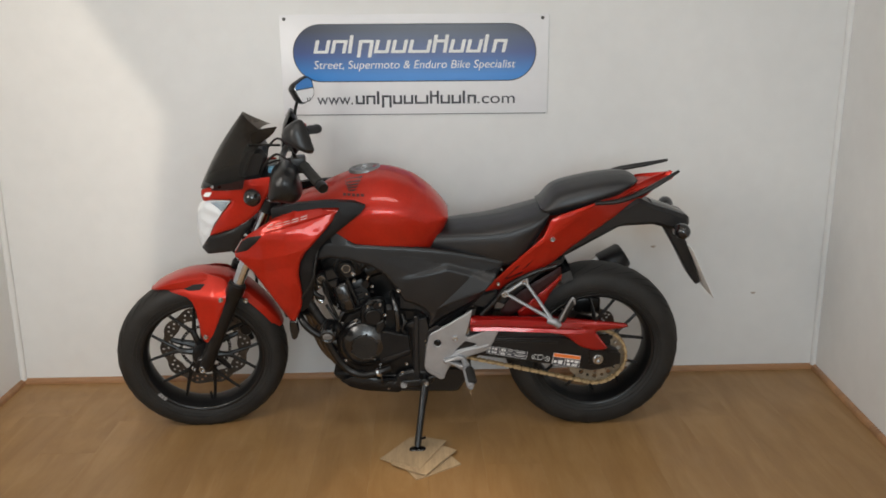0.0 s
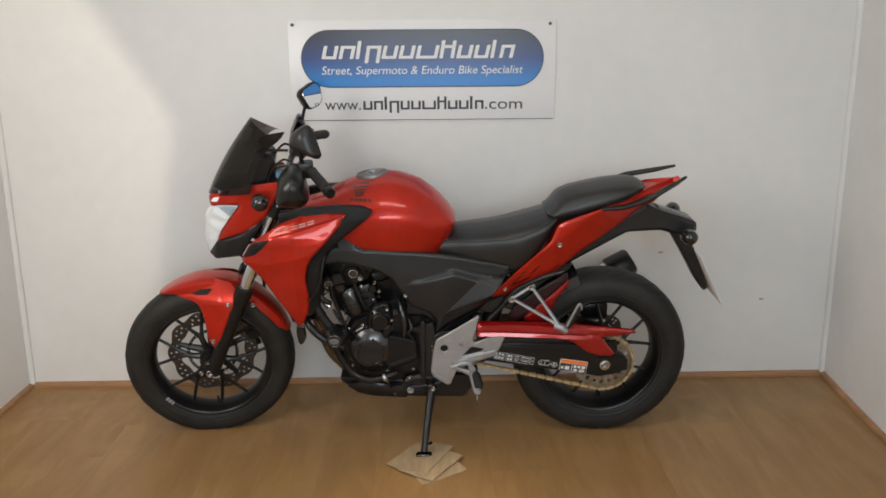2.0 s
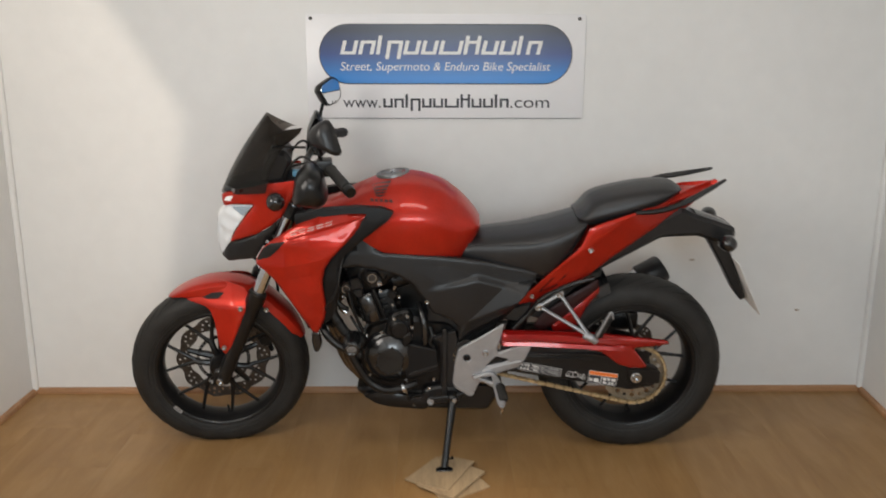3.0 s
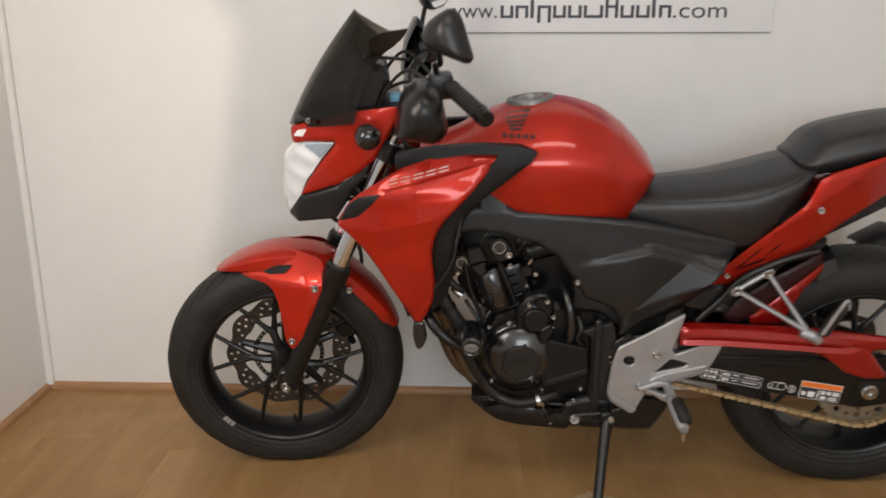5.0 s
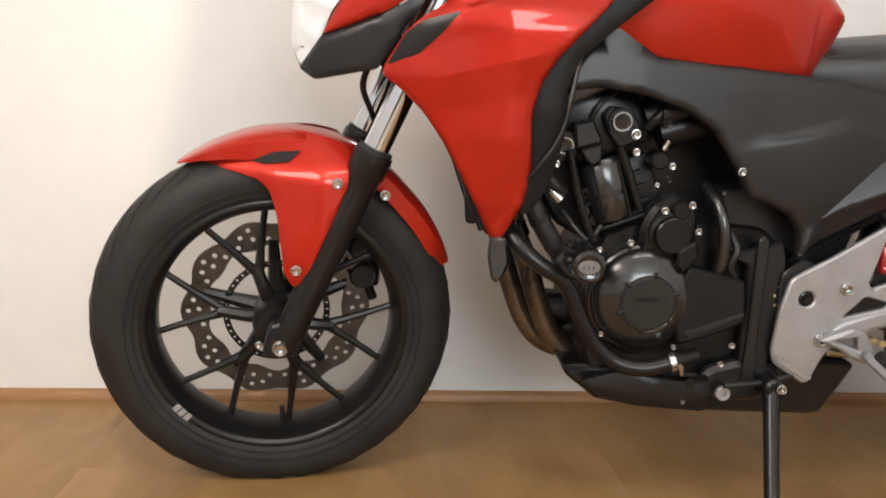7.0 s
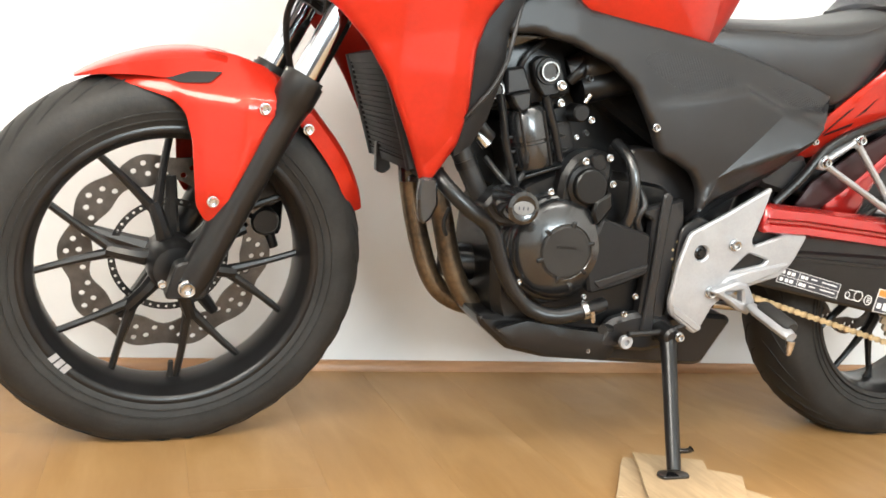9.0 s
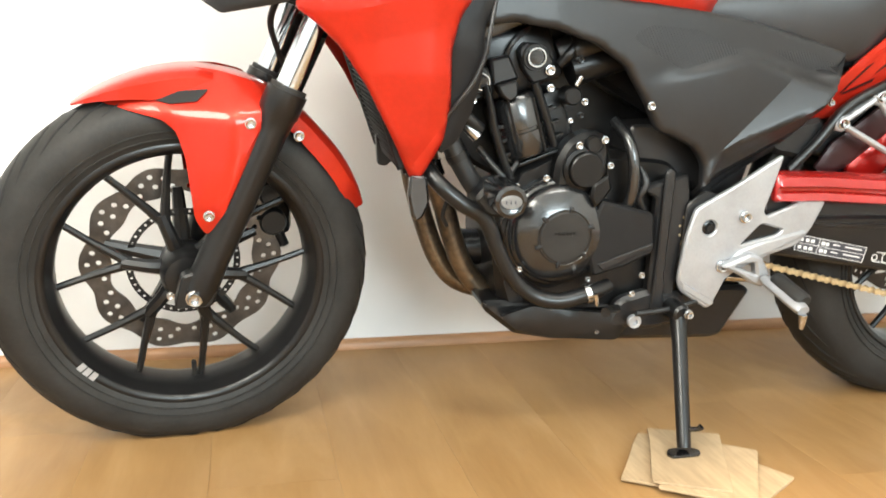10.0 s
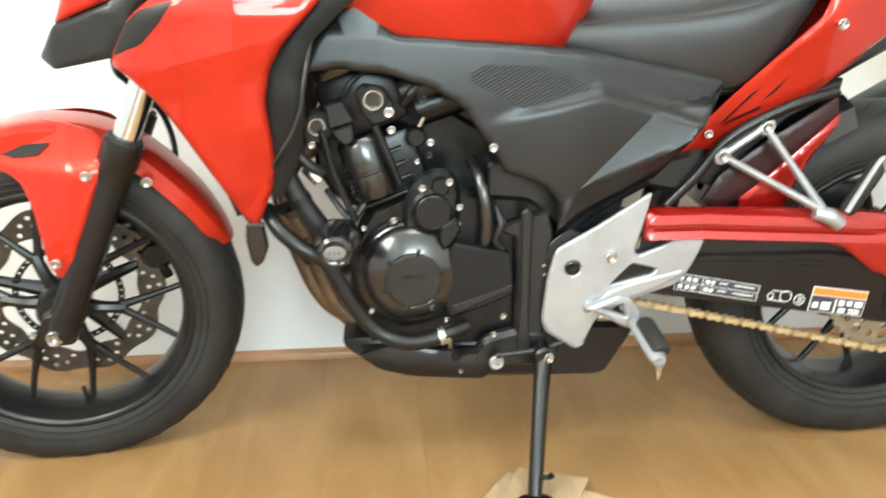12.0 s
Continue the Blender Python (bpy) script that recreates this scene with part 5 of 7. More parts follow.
bars = tube([at(-0.306, 0.350, 1.014), at(-0.355, 0.225, 1.040), at(-0.400, 0.120, 1.030), at(-0.428, 0.06, 1.000), at(-0.428, -0.06, 1.000), at(-0.400, -0.120, 1.030), at(-0.355, -0.225, 1.040), at(-0.306, -0.350, 1.014)], 0.0111, 14)
hb = add("handlebar", steered(bars), SATIN, None, "black tubular handlebar with rubber grips")
for s in (1, -1):
    g0, g1 = at(-0.353, 0.229 * s, 1.040), at(-0.308, 0.346 * s, 1.015)
    d = (g1 - g0).normalized()
    gb = bmesh.new()
    pts = [g0 + d * (0.125 * i / 12) for i in range(13)]
    tube(pts, [0.018 if i in (0, 12) else 0.0163 + 0.0006 * (i % 2) for i in range(13)], 14, 2, straight=True, into=gb)
    add("grip", steered(gb), RUBBER, hb)
    add("bar_end", steered(tube([g1 + d * 0.0, g1 + d * 0.008, g1 + d * 0.024], [0.0165, 0.018, 0.016], 14, straight=True)), SATIN, hb)
    sw = bmesh.new()
    c = at(-0.372, 0.195 * s, 1.044)
    box(c.x - 0.024, c.x + 0.024, c.y - 0.026, c.y + 0.026, c.z - 0.030, c.z + 0.022, 0.008, into=sw)
    add("switch_housing", steered(sw), PLASTIC, hb)
    if s < 0:
        add("stop_switch", steered(box(c.x + 0.002, c.x + 0.030, c.y - 0.012, c.y + 0.014, c.z + 0.012, c.z + 0.030, 0.004)), RED_PLASTIC, hb, "red engine stop switch")
    lev = tube([at(-0.398, 0.165 * s, 1.035), at(-0.412, 0.21 * s, 1.030), at(-0.392, 0.25 * s, 1.022), at(-0.380, 0.285 * s, 1.015)], [0.009, 0.008, 0.006, 0.006], 10)
    add("lever", steered(lev), SATIN, hb)
    # hand guard: a black shell wrapped round the end of the grip
    gd = bmesh.new()
    rim = corners([(-0.474, 0.952), (-0.458, 1.030), (-0.420, 1.066), (-0.378, 1.045), (-0.362, 0.965), (-0.388, 0.938)] if s > 0 else [(-0.440, 0.975), (-0.428, 1.060), (-0.398, 1.122), (-0.374, 1.095), (-0.356, 0.990), (-0.380, 0.962)], 0.016, 5)
    cx_, cz_ = (-0.416, 1.000) if s > 0 else (-0.398, 1.030)
    rws = []
    for k, l in ((0.86, 0.190), (0.97, 0.205), (1.0, 0.235), (0.99, 0.268), (0.94, 0.296), (0.80, 0.318), (0.55, 0.332), (0.25, 0.337)):
        rws.append([gd.verts.new(at(cx_ + (q[0] - cx_) * k, s * l, cz_ + (q[1] - cz_) * k)) for q in rim])
    for a, b in zip(rws, rws[1:]):
        for i in range(len(rim)):
            j = (i + 1) % len(rim)
            gd.faces.new((a[i], a[j], b[j], b[i]))
    gd.faces.new(rws[-1])
    add("hand_guard", steered(gd), SATIN, hb, "black plastic hand guard", 60)
    # mirror
    mz = 1.150 if s > 0 else 1.171
    mx = -0.362 if s > 0 else -0.345
    if s > 0:
        c40, s40 = math.cos(radians(40)), math.sin(radians(40))
        mm = Matrix(((s40, c40, 0, -0.365), (c40, -s40, 0, -0.288), (0, 0, 1, 1.155), (0, 0, 0, 1)))
        out = corners([((x + 0.365) / c40, z - 1.155) for x, z in ((-0.357, 1.206), (-0.344, 1.190), (-0.323, 1.118), (-0.329, 1.107), (-0.395, 1.127), (-0.407, 1.141), (-0.406, 1.162), (-0.395, 1.181), (-0.372, 1.201))], 0.010, 4)
    else:
        mm = Matrix.Translation(at(mx, -0.292, mz)) @ Matrix.Rotation(radians(-36), 4, "Z") @ Matrix.Rotation(radians(-8), 4, "Y") @ Matrix.Rotation(radians(12), 4, "X")
        out = corners([(-0.062, 0.030), (-0.045, 0.046), (0.030, 0.048), (0.060, 0.025), (0.052, -0.030), (0.020, -0.044), (-0.040, -0.036)], 0.016, 4)
    mb = bmesh.new()
    rings = []
    for k, dx in ((1.0, 0.006), (1.03, 0.0), (0.98, -0.012), (0.82, -0.026), (0.5, -0.036), (0.2, -0.040)):
        rings.append([mb.verts.new(mm @ Vector((dx, q[0] * k, q[1] * k))) for q in out])
    for a, b in zip(rings, rings[1:]):
        for i in range(len(out)):
            mb.faces.new((a[i], a[(i + 1) % len(out)], b[(i + 1) % len(out)], b[i]))
    mb.faces.new(rings[-1])
    mb.faces.new(rings[0][::-1])
    mir = add("mirror", steered(mb), PLASTIC, hb, "black backed rear-view mirror", 60)
    gl = bmesh.new()
    lo, hi = [gl.verts.new(mm @ Vector((0.0062, q[0] * 0.90, q[1] * 0.90))) for q in out], [gl.verts.new(mm @ Vector((0.0085, q[0] * 0.89, q[1] * 0.89))) for q in out]
    for i in range(len(out)):
        gl.faces.new((lo[i], lo[(i + 1) % len(out)], hi[(i + 1) % len(out)], hi[i]))
    gl.faces.new(hi)
    gl.faces.new(lo[::-1])
    add("mirror_glass", steered(gl), MIRROR, mir)
    arm = tube([at(-0.378, 0.205 * s, 1.055), at(-0.385, 0.215 * s, 1.085), at(-0.378, 0.250 * s, mz - 0.055), at(mx - 0.022, 0.285 * s, mz - 0.024)], [0.007, 0.0062, 0.006, 0.006], 10)
    add("mirror_arm", steered(arm), SATIN, mir)

# ---- engine ----
crank = slab(corners([(-0.256, 0.262), (-0.240, 0.225), (-0.06, 0.215), (0.075, 0.225), (0.095, 0.300), (0.085, 0.440), (0.035, 0.490), (-0.080, 0.500), (-0.160, 0.505), (-0.235, 0.470), (-0.262, 0.410), (-0.264, 0.330)], 0.02, 4), -0.15, 0.066, 0.014)
engine = add("engine", crank, CASE, None, "black twin-cylinder engine with many bright screws")
up = Vector((-0.35, 0.0, 0.937)).normalized()  # the cylinders lean forward


def tilted(x, l, z, along, across, half_l, bevel=0.006, into=None):
    """A block set square to the cylinders, centred at x, z."""
    bm = into or bmesh.new()
    r = bmesh.ops.create_cube(bm, size=1)
    bmesh.ops.scale(bm, vec=(across, half_l * 2, along), verts=r["verts"])
    es = list({e for v in r["verts"] for e in v.link_edges})
    got = bmesh.ops.bevel(bm, geom=es, offset=bevel, segments=2, profile=0.5, affect="EDGES")
    vs = list({v for f in got["faces"] for v in f.verts} | {v for v in r["verts"] if v.is_valid})
    bmesh.ops.transform(bm, matrix=Matrix.Translation(at(x, l, z)) @ Matrix.Rotation(math.atan2(up.x, up.z), 4, "Y"), verts=vs)
    return bm


add("cylinder_block", tilted(-0.195, -0.03, 0.520, 0.13, 0.115, 0.085, 0.012), CASE, engine)
add("cylinder_head", tilted(-0.236, -0.03, 0.640, 0.10, 0.125, 0.088, 0.012), CASE, engine)
add("head_cover", tilted(-0.255, -0.03, 0.700, 0.05, 0.120, 0.085, 0.014), GLOSS, engine)
for i in range(4):
    c = at(-0.200 - 0.0215 * i * 0.35, 0, 0.487 + 0.0215 * i)
    add("cooling_rib", tilted(c.x, 0.055, c.z, 0.005, 0.10, 0.016, 0.001), CASE, engine)
# barrel-shaped cover with a groove, a capped block and tab above it
bdir = Vector((-0.30, 0, 0.954)).normalized()
b0 = at(-0.2130, 0.050, 0.492)
hous = add("chain_housing", tube([b0, b0 + bdir * 0.006, b0 + bdir * 0.040, b0 + bdir * 0.0415, b0 + bdir * 0.0455, b0 + bdir * 0.047, b0 + bdir * 0.088, b0 + bdir * 0.098], [0.034, 0.0385, 0.0385, 0.0365, 0.0365, 0.0385, 0.0385, 0.031], 32, straight=True), COVER, engine, "black ribbed barrel housing")
add("housing_block", slab(corners([(-0.292, 0.640), (-0.262, 0.648), (-0.244, 0.612), (-0.286, 0.600)], 0.004, 2), 0.045, 0.085, 0.004), PLASTIC, hous)
add("housing_tab", slab(corners([(-0.282, 0.602), (-0.249, 0.611), (-0.247, 0.586), (-0.260, 0.577), (-0.272, 0.586)], 0.004, 2), 0.060, 0.094, 0.003), PLASTIC, hous)
for dx in (-0.022, 0.020):
    add("housing_rib", tube([at(-0.2130 + dx, 0.083, 0.500), at(-0.2400 + dx, 0.083, 0.584)], 0.0022, 8), CASE, hous)
add("frame_strut", tube([at(-0.297, 0.084, 0.600), at(-0.290, 0.088, 0.574), at(-0.277, 0.088, 0.525), at(-0.250, 0.086, 0.458)], [0.008, 0.0075, 0.0072, 0.0072], 10, flat=0.8), SATIN, engine, "black strut beside the cylinder")
add("frame_strut", tube([at(-0.216, 0.076, 0.606), at(-0.196, 0.080, 0.557), at(-0.178, 0.080, 0.508)], [0.009, 0.008, 0.007], 10, flat=0.8), SATIN, engine)
# bracket plates on the head; bright-rimmed pivots, black discs painting their dark reflection
add("head_bracket", slab(corners([(-0.246, 0.655), (-0.234, 0.668), (-0.203, 0.664), (-0.186, 0.640), (-0.192, 0.612), (-0.218, 0.604), (-0.236, 0.626)], 0.006, 3), 0.050, 0.074, 0.003), SATIN, engine)
add("head_bracket", slab(corners([(-0.330, 0.600), (-0.310, 0.630), (-0.286, 0.628), (-0.279, 0.588), (-0.305, 0.576), (-0.322, 0.580)], 0.006, 3), 0.050, 0.070, 0.003), SATIN, engine)
for x, z, r in ((-0.217, 0.645, 0.0150), (-0.303, 0.606, 0.0130)):
    pv = add("pivot_bolt", lathe([(0, 0.002), (r * 0.80, 0.002), (r * 0.86, 0.007), (r, 0.007), (r, -0.004), (0, -0.004)], 28, axis(at(x, 0.077, z), (0, -1, 0))), STEEL, engine, "large bolt with a bright rim")
    add("reflection_disc", lathe([(0, 0.0036), (r * 0.76, 0.0034), (r * 0.79, 0.0018), (0, 0.0018)], 24, axis(at(x, 0.077, z), (0, -1, 0))), GLOSS, pv)
    add("bolt_collar", lathe([(r * 1.05, 0.001), (r * 1.35, 0.001), (r * 1.42, -0.003), (r * 1.05, -0.003), (r * 1.05, 0.001)], 28, axis(at(x, 0.077, z), (0, -1, 0))), SATIN, pv)
# sensor cap, banjo, intake stubs
add("round_cap", lathe([(0, 0.014), (0.012, 0.014), (0.0145, 0.011), (0.0150, -0.02), (0, -0.02)], 24, axis(at(-0.153, 0.070, 0.587), (0, -1, 0))), CASE, engine)
add("banjo_bolt", tube([at(-0.148, 0.078, 0.604), at(-0.141, 0.080, 0.618)], 0.0042, 10), STEEL, engine)
add("intake_stub", tube([at(-0.170, 0.045, 0.650), at(-0.140, 0.050, 0.662), at(-0.085, 0.045, 0.672)], [0.022, 0.024, 0.022], 18), HOSE, engine, "black rubber intake stub")
add("hose_clip", tube([at(-0.150, 0.049, 0.658), at(-0.144, 0.0495, 0.660)], 0.0258, 20), SATIN, engine)
add("injector", tube([at(-0.172, 0.060, 0.634), at(-0.160, 0.066, 0.650), at(-0.150, 0.066, 0.668)], [0.008, 0.010, 0.007], 12), CASE, engine)
add("plug_lead", tube([at(-0.262, 0.066, 0.646), at(-0.252, 0.070, 0.668), at(-0.225, 0.060, 0.690)], 0.0045, 8), HOSE, engine)
bolt(-0.142, 0.070, 0.643, 0.0065, engine, material=SATIN)
bolt(-0.133, 0.068, 0.556, 0.0055, engine, material=SATIN)
for x, z, r, l in ((-0.194, 0.626, 0.0088, 0.080), (-0.191, 0.599, 0.0066, 0.080), (-0.313, 0.577, 0.006, 0.074), (-0.131, 0.578, 0.0062, 0.076), (-0.146, 0.513, 0.0065, 0.106), (-0.104, 0.522, 0.0065, 0.106), (-0.088, 0.480, 0.006, 0.100), (-0.191, 0.458, 0.006, 0.090), (-0.019, 0.451, 0.0055, 0.092), (-0.017, 0.296, 0.0058, 0.106), (-0.032, 0.264, 0.0058, 0.106), (-0.085, 0.195, 0.0052, 0.095), (-0.152, 0.548, 0.0045, 0.074), (-0.090, 0.452, 0.0045, 0.098), (-0.238, 0.445, 0.005, 0.085), (-0.110, 0.290, 0.005, 0.100), (-0.230, 0.310, 0.005, 0.100)):
    bolt(x, l, z, r * 0.9, engine)
# throttle bodies, and solid black blocks added behind to read as shaded hollows
add("throttle_body", box(-0.15, 0.02, 0.03, 0.14, 0.56, 0.72, 0.02), CASE, engine)
add("throttle_body", tube([at(-0.150, 0.045, 0.625), at(-0.060, 0.045, 0.655)], 0.028, 20), CASE, engine)
add("air_box", slab(corners([(-0.30, 0.72), (-0.10, 0.76), (0.10, 0.72), (0.20, 0.62), (0.05, 0.53), (-0.08, 0.60), (-0.2, 0.68)], 0.02, 3), -0.12, 0.030, 0.01), CASE, engine)

# two dark fillers added to block the view through the engine
add("rear_hollow_filler", slab(corners([(-0.19, 0.47), (-0.20, 0.64), (-0.10, 0.72), (0.12, 0.70), (0.12, 0.42), (0.0, 0.42)], 0.015, 3), -0.12, -0.02, 0.008), CASE, engine)
add("front_hollow_filler", slab(corners([(-0.322, 0.600), (-0.318, 0.510), (-0.288, 0.462), (-0.225, 0.430), (-0.190, 0.470), (-0.195, 0.640), (-0.270, 0.655)], 0.012, 3), -0.105, -0.035, 0.008), CASE, engine)
# alternator cover
ac = axis(at(-0.162, 0.066, 0.366), (0, -1, 0)) @ Matrix.Diagonal((1.04, 1.04, 1.0, 1.0))
alt = add("alternator_cover", lathe([(0, 0.048), (0.0425, 0.048), (0.0440, 0.0495), (0.0470, 0.0486), (0.0580, 0.0434), (0.0690, 0.0372), (0.0755, 0.0322), (0.0795, 0.0265), (0.0805, 0.0215), (0.0830, 0.0200), (0.0860, 0.0170), (0.0870, 0.012), (0.0870, 0), (0, 0)], 72, ac), COVER, engine, "round semi-gloss black alternator cover", 42)
add("cover_disc", lathe([(0, 0.0515), (0.0385, 0.0515), (0.0410, 0.050), (0.0415, 0.046), (0, 0.046)], 48, ac), DISC_GREY, alt, "matt black centre disc", 30)
for i in range(6):
    a = radians(20 + 60 * i)
    m = ac @ Matrix.Translation((0.0435 * math.cos(a), 0.0435 * math.sin(a), 0.0495)) @ Matrix.Rotation(a, 4, "Z")
    bm = box(-0.005, 0.006, -0.0032, 0.0032, -0.003, 0.0022, 0.001)
    bmesh.ops.transform(bm, matrix=m, verts=bm.verts)
    add("cover_tab", bm, SATIN, alt)
for i in range(6):
    x0 = -0.180 + 0.0062 * i
    add("maker_bar", slab([(x0, 0.3705), (x0 + 0.0045, 0.3705), (x0 + 0.0045, 0.3755), (x0, 0.3755)], 0.1170, 0.1180, 0.0003), CASE, alt)
flange = [(-0.162 + 0.0920 * math.cos(a) * (1 + 0.06 * max(0, math.cos(4 * a + 0.6)) ** 6), 0.366 + 0.0920 * math.sin(a) * (1 + 0.06 * max(0, math.cos(4 * a + 0.6)) ** 6)) for a in (2 * math.pi * i / 60 for i in range(60))]
add("cover_flange", slab(flange, 0.060, 0.080, 0.003), CASE, alt)
sg = add("starter_gear_cover", slab(corners([(-0.178, 0.440), (-0.176, 0.485), (-0.158, 0.518), (-0.128, 0.534), (-0.096, 0.530), (-0.085, 0.505), (-0.086, 0.455), (-0.098, 0.430), (-0.14, 0.425)], 0.014, 4), 0.05, 0.092, 0.008), CASE, engine)
add("gear_cover_boss", lathe([(0, 0.018), (0.026, 0.018), (0.0285, 0.016), (0.030, 0.008), (0.036, 0.005), (0.036, 0), (0, 0)], 36, axis(at(-0.129, 0.091, 0.473), (0, -1, 0))), CASE, sg, "", 30)
add("gear_cover_boss", lathe([(0, 0.010), (0.012, 0.010), (0.015, 0.006), (0.015, 0), (0, 0)], 24, axis(at(-0.117, 0.091, 0.513), (0, -1, 0))), CASE, sg, "", 30)
add("casting_facet", slab(corners([(-0.118, 0.452), (-0.093, 0.467), (-0.086, 0.445), (-0.100, 0.424), (-0.112, 0.412), (-0.122, 0.430)], 0.004, 2), 0.098, 0.112, 0.004), CASE, engine, "raised casting facet")
# sprocket cover and the plate behind the engine
sc = add("sprocket_cover", slab(corners([(-0.100, 0.424), (-0.006, 0.402), (0.000, 0.335), (-0.050, 0.312), (-0.105, 0.296), (-0.120, 0.35)], 0.008, 3), 0.06, 0.108, 0.004), DULL, engine, "flat matt black sprocket cover")
add("cover_rib", slab(corners([(-0.100, 0.318), (-0.004, 0.352), (-0.004, 0.345), (-0.09, 0.308)], 0.002, 2), 0.107, 0.111, 0.001), PLASTIC, sc)
add("frame_plate", slab(corners([(-0.030, 0.438), (0.056, 0.466), (0.064, 0.430), (0.056, 0.330), (0.052, 0.248), (0.004, 0.246), (0.003, 0.425)], 0.006, 2), 0.07, 0.094, 0.004), PLASTIC, None, "black frame plate behind the engine")
# dark plate added to fill a hole that showed the wall
add("frame_gap_filler", slab(corners([(-0.040, 0.430), (-0.040, 0.540), (0.080, 0.545), (0.190, 0.500), (0.170, 0.420), (0.060, 0.410)], 0.01, 3), -0.070, 0.060, 0.004), PLASTIC, None, "black plate added to fill a gap behind the engine")
add("frame_post", slab(corners([(0.010, 0.470), (0.020, 0.476), (0.028, 0.470), (0.026, 0.300), (0.030, 0.230), (0.006, 0.230), (0.010, 0.300)], 0.005, 3), 0.094, 0.104, 0.003), PLASTIC, None, "black upright frame post")
add("coolant_hose", tube([at(-0.066, 0.05, 0.545), at(-0.056, 0.085, 0.522), at(-0.048, 0.100, 0.485), at(-0.045, 0.098, 0.435), at(-0.050, 0.085, 0.402)], 0.0098, 14), COVER, engine, "black rubber hose")
add("wiring", tube([at(-0.030, 0.085, 0.475), at(-0.022, 0.098, 0.450), at(-0.030, 0.095, 0.425), at(-0.018, 0.09, 0.405)], 0.006, 10), HOSE, engine)
# front hoses and clutch cable behind the shroud
for pts, r in (([(-0.372, 0.05, 0.60), (-0.362, 0.070, 0.548), (-0.342, 0.074, 0.503), (-0.325, 0.074, 0.473), (-0.304, 0.070, 0.442), (-0.280, 0.05, 0.425)], 0.0165), ([(-0.34, 0.06, 0.62), (-0.335, 0.08, 0.57), (-0.315, 0.082, 0.545), (-0.300, 0.075, 0.535)], 0.009), ([(-0.295, 0.05, 0.50), (-0.270, 0.075, 0.470), (-0.255, 0.08, 0.460), (-0.235, 0.07, 0.480)], 0.005)):
    add("coolant_hose", tube([at(*p) for p in pts], r, 12), HOSE, engine)
add("hose_clip", tube([at(-0.338, 0.074, 0.496), at(-0.332, 0.074, 0.485)], 0.0180, 18), SATIN, engine)
add("water_union", tube([at(-0.325, 0.070, 0.540), at(-0.318, 0.074, 0.535), at(-0.304, 0.076, 0.521)], [0.0085, 0.0100, 0.0100], 16, straight=True), STEEL, engine)
# crash bung
bb = add("crash_bung", lathe([(0, 0.004), (0.016, 0.004), (0.019, 0.006), (0.0245, 0.003), (0.026, -0.004), (0.0265, -0.05), (0.024, -0.085), (0, -0.085)], 32, axis(at(-0.278, 0.186, 0.441), (0, -1, 0))), GLOSS, None, "black crash protector bung")
add("bung_badge", slab([(-0.278 + 0.0165 * math.cos(a), 0.441 + 0.0105 * math.sin(a)) for a in (2 * math.pi * i / 24 for i in range(24))], 0.188, 0.1915, 0.0008), CAP_GREY, bb, "small oval metal badge")
for i in range(3):
    add("badge_bar", slab([(-0.287 + 0.007 * i, 0.4385), (-0.2850 + 0.007 * i, 0.4385), (-0.2850 + 0.007 * i, 0.4435), (-0.287 + 0.007 * i, 0.4435)], 0.1914, 0.1921, 0.0002), DARK_PRINT, bb)
add("bung_bracket", slab(corners([(-0.318, 0.430), (-0.292, 0.462), (-0.255, 0.458), (-0.240, 0.430), (-0.262, 0.400), (-0.296, 0.404)], 0.01, 3), 0.075, 0.125, 0.006), SATIN, bb)

# exhaust
def pipe_run(far):
    l, dx = (-0.078, 0.000) if far else (-0.020, 0.034)
    run = [(-0.320, 0.560), (-0.362, 0.520), (-0.381, 0.462), (-0.370, 0.400), (-0.348, 0.330), (-0.326, 0.279), (-0.296, 0.243), (-0.250, 0.224), (-0.180, 0.214), (-0.080, 0.210)]
    return [at(x + dx * min(1.0, max(0.0, (0.52 - z) / 0.1)), l, z) for x, z in run]


for far in (False, True):
    run_ = pipe_run(far)
    add("exhaust_header", tube(run_, 0.0185, 18), PIPE, None, "heat-browned exhaust header pipe")
    add("header_collar", tube([run_[2] + Vector((0, 0, 0.012)), run_[2], run_[2].lerp(run_[3], 0.35)], 0.0215, 18), GLOSS)
add("header_clamp", tube([at(-0.3815, 0.002, 0.458), at(-0.3800, 0.002, 0.450)], 0.0240, 18), SATIN)
add("lower_guard_tube", tube([at(-0.390, 0.075, 0.480), at(-0.368, 0.100, 0.452), at(-0.335, 0.112, 0.424), at(-0.296, 0.112, 0.398), at(-0.270, 0.110, 0.345), at(-0.240, 0.108, 0.296), at(-0.206, 0.110, 0.268), at(-0.165, 0.118, 0.260), at(-0.112, 0.118, 0.272), at(-0.075, 0.105, 0.280)], [0.012, 0.013, 0.013, 0.013, 0.0125, 0.0125, 0.013, 0.0135, 0.0135, 0.012], 14), SATIN, None, "black lower tube along the engine")
add("hose_clamp", tube([at(-0.122, 0.1185, 0.2695), at(-0.113, 0.1180, 0.2718)], 0.0165, 18), STEEL, None, "bright screw clamp")
add("clamp_screw", tube([at(-0.110, 0.136, 0.276), at(-0.104, 0.134, 0.256)], 0.0040, 8), STEEL)
add("oil_filter", lathe([(0, 0.10), (0.026, 0.098), (0.032, 0.088), (0.033, 0.0), (0.029, -0.004), (0, -0.004)], 30, axis((-0.215, 0.055, 0.306), (-1, 0, 0.03))), SATIN, engine, "black oil filter canister")
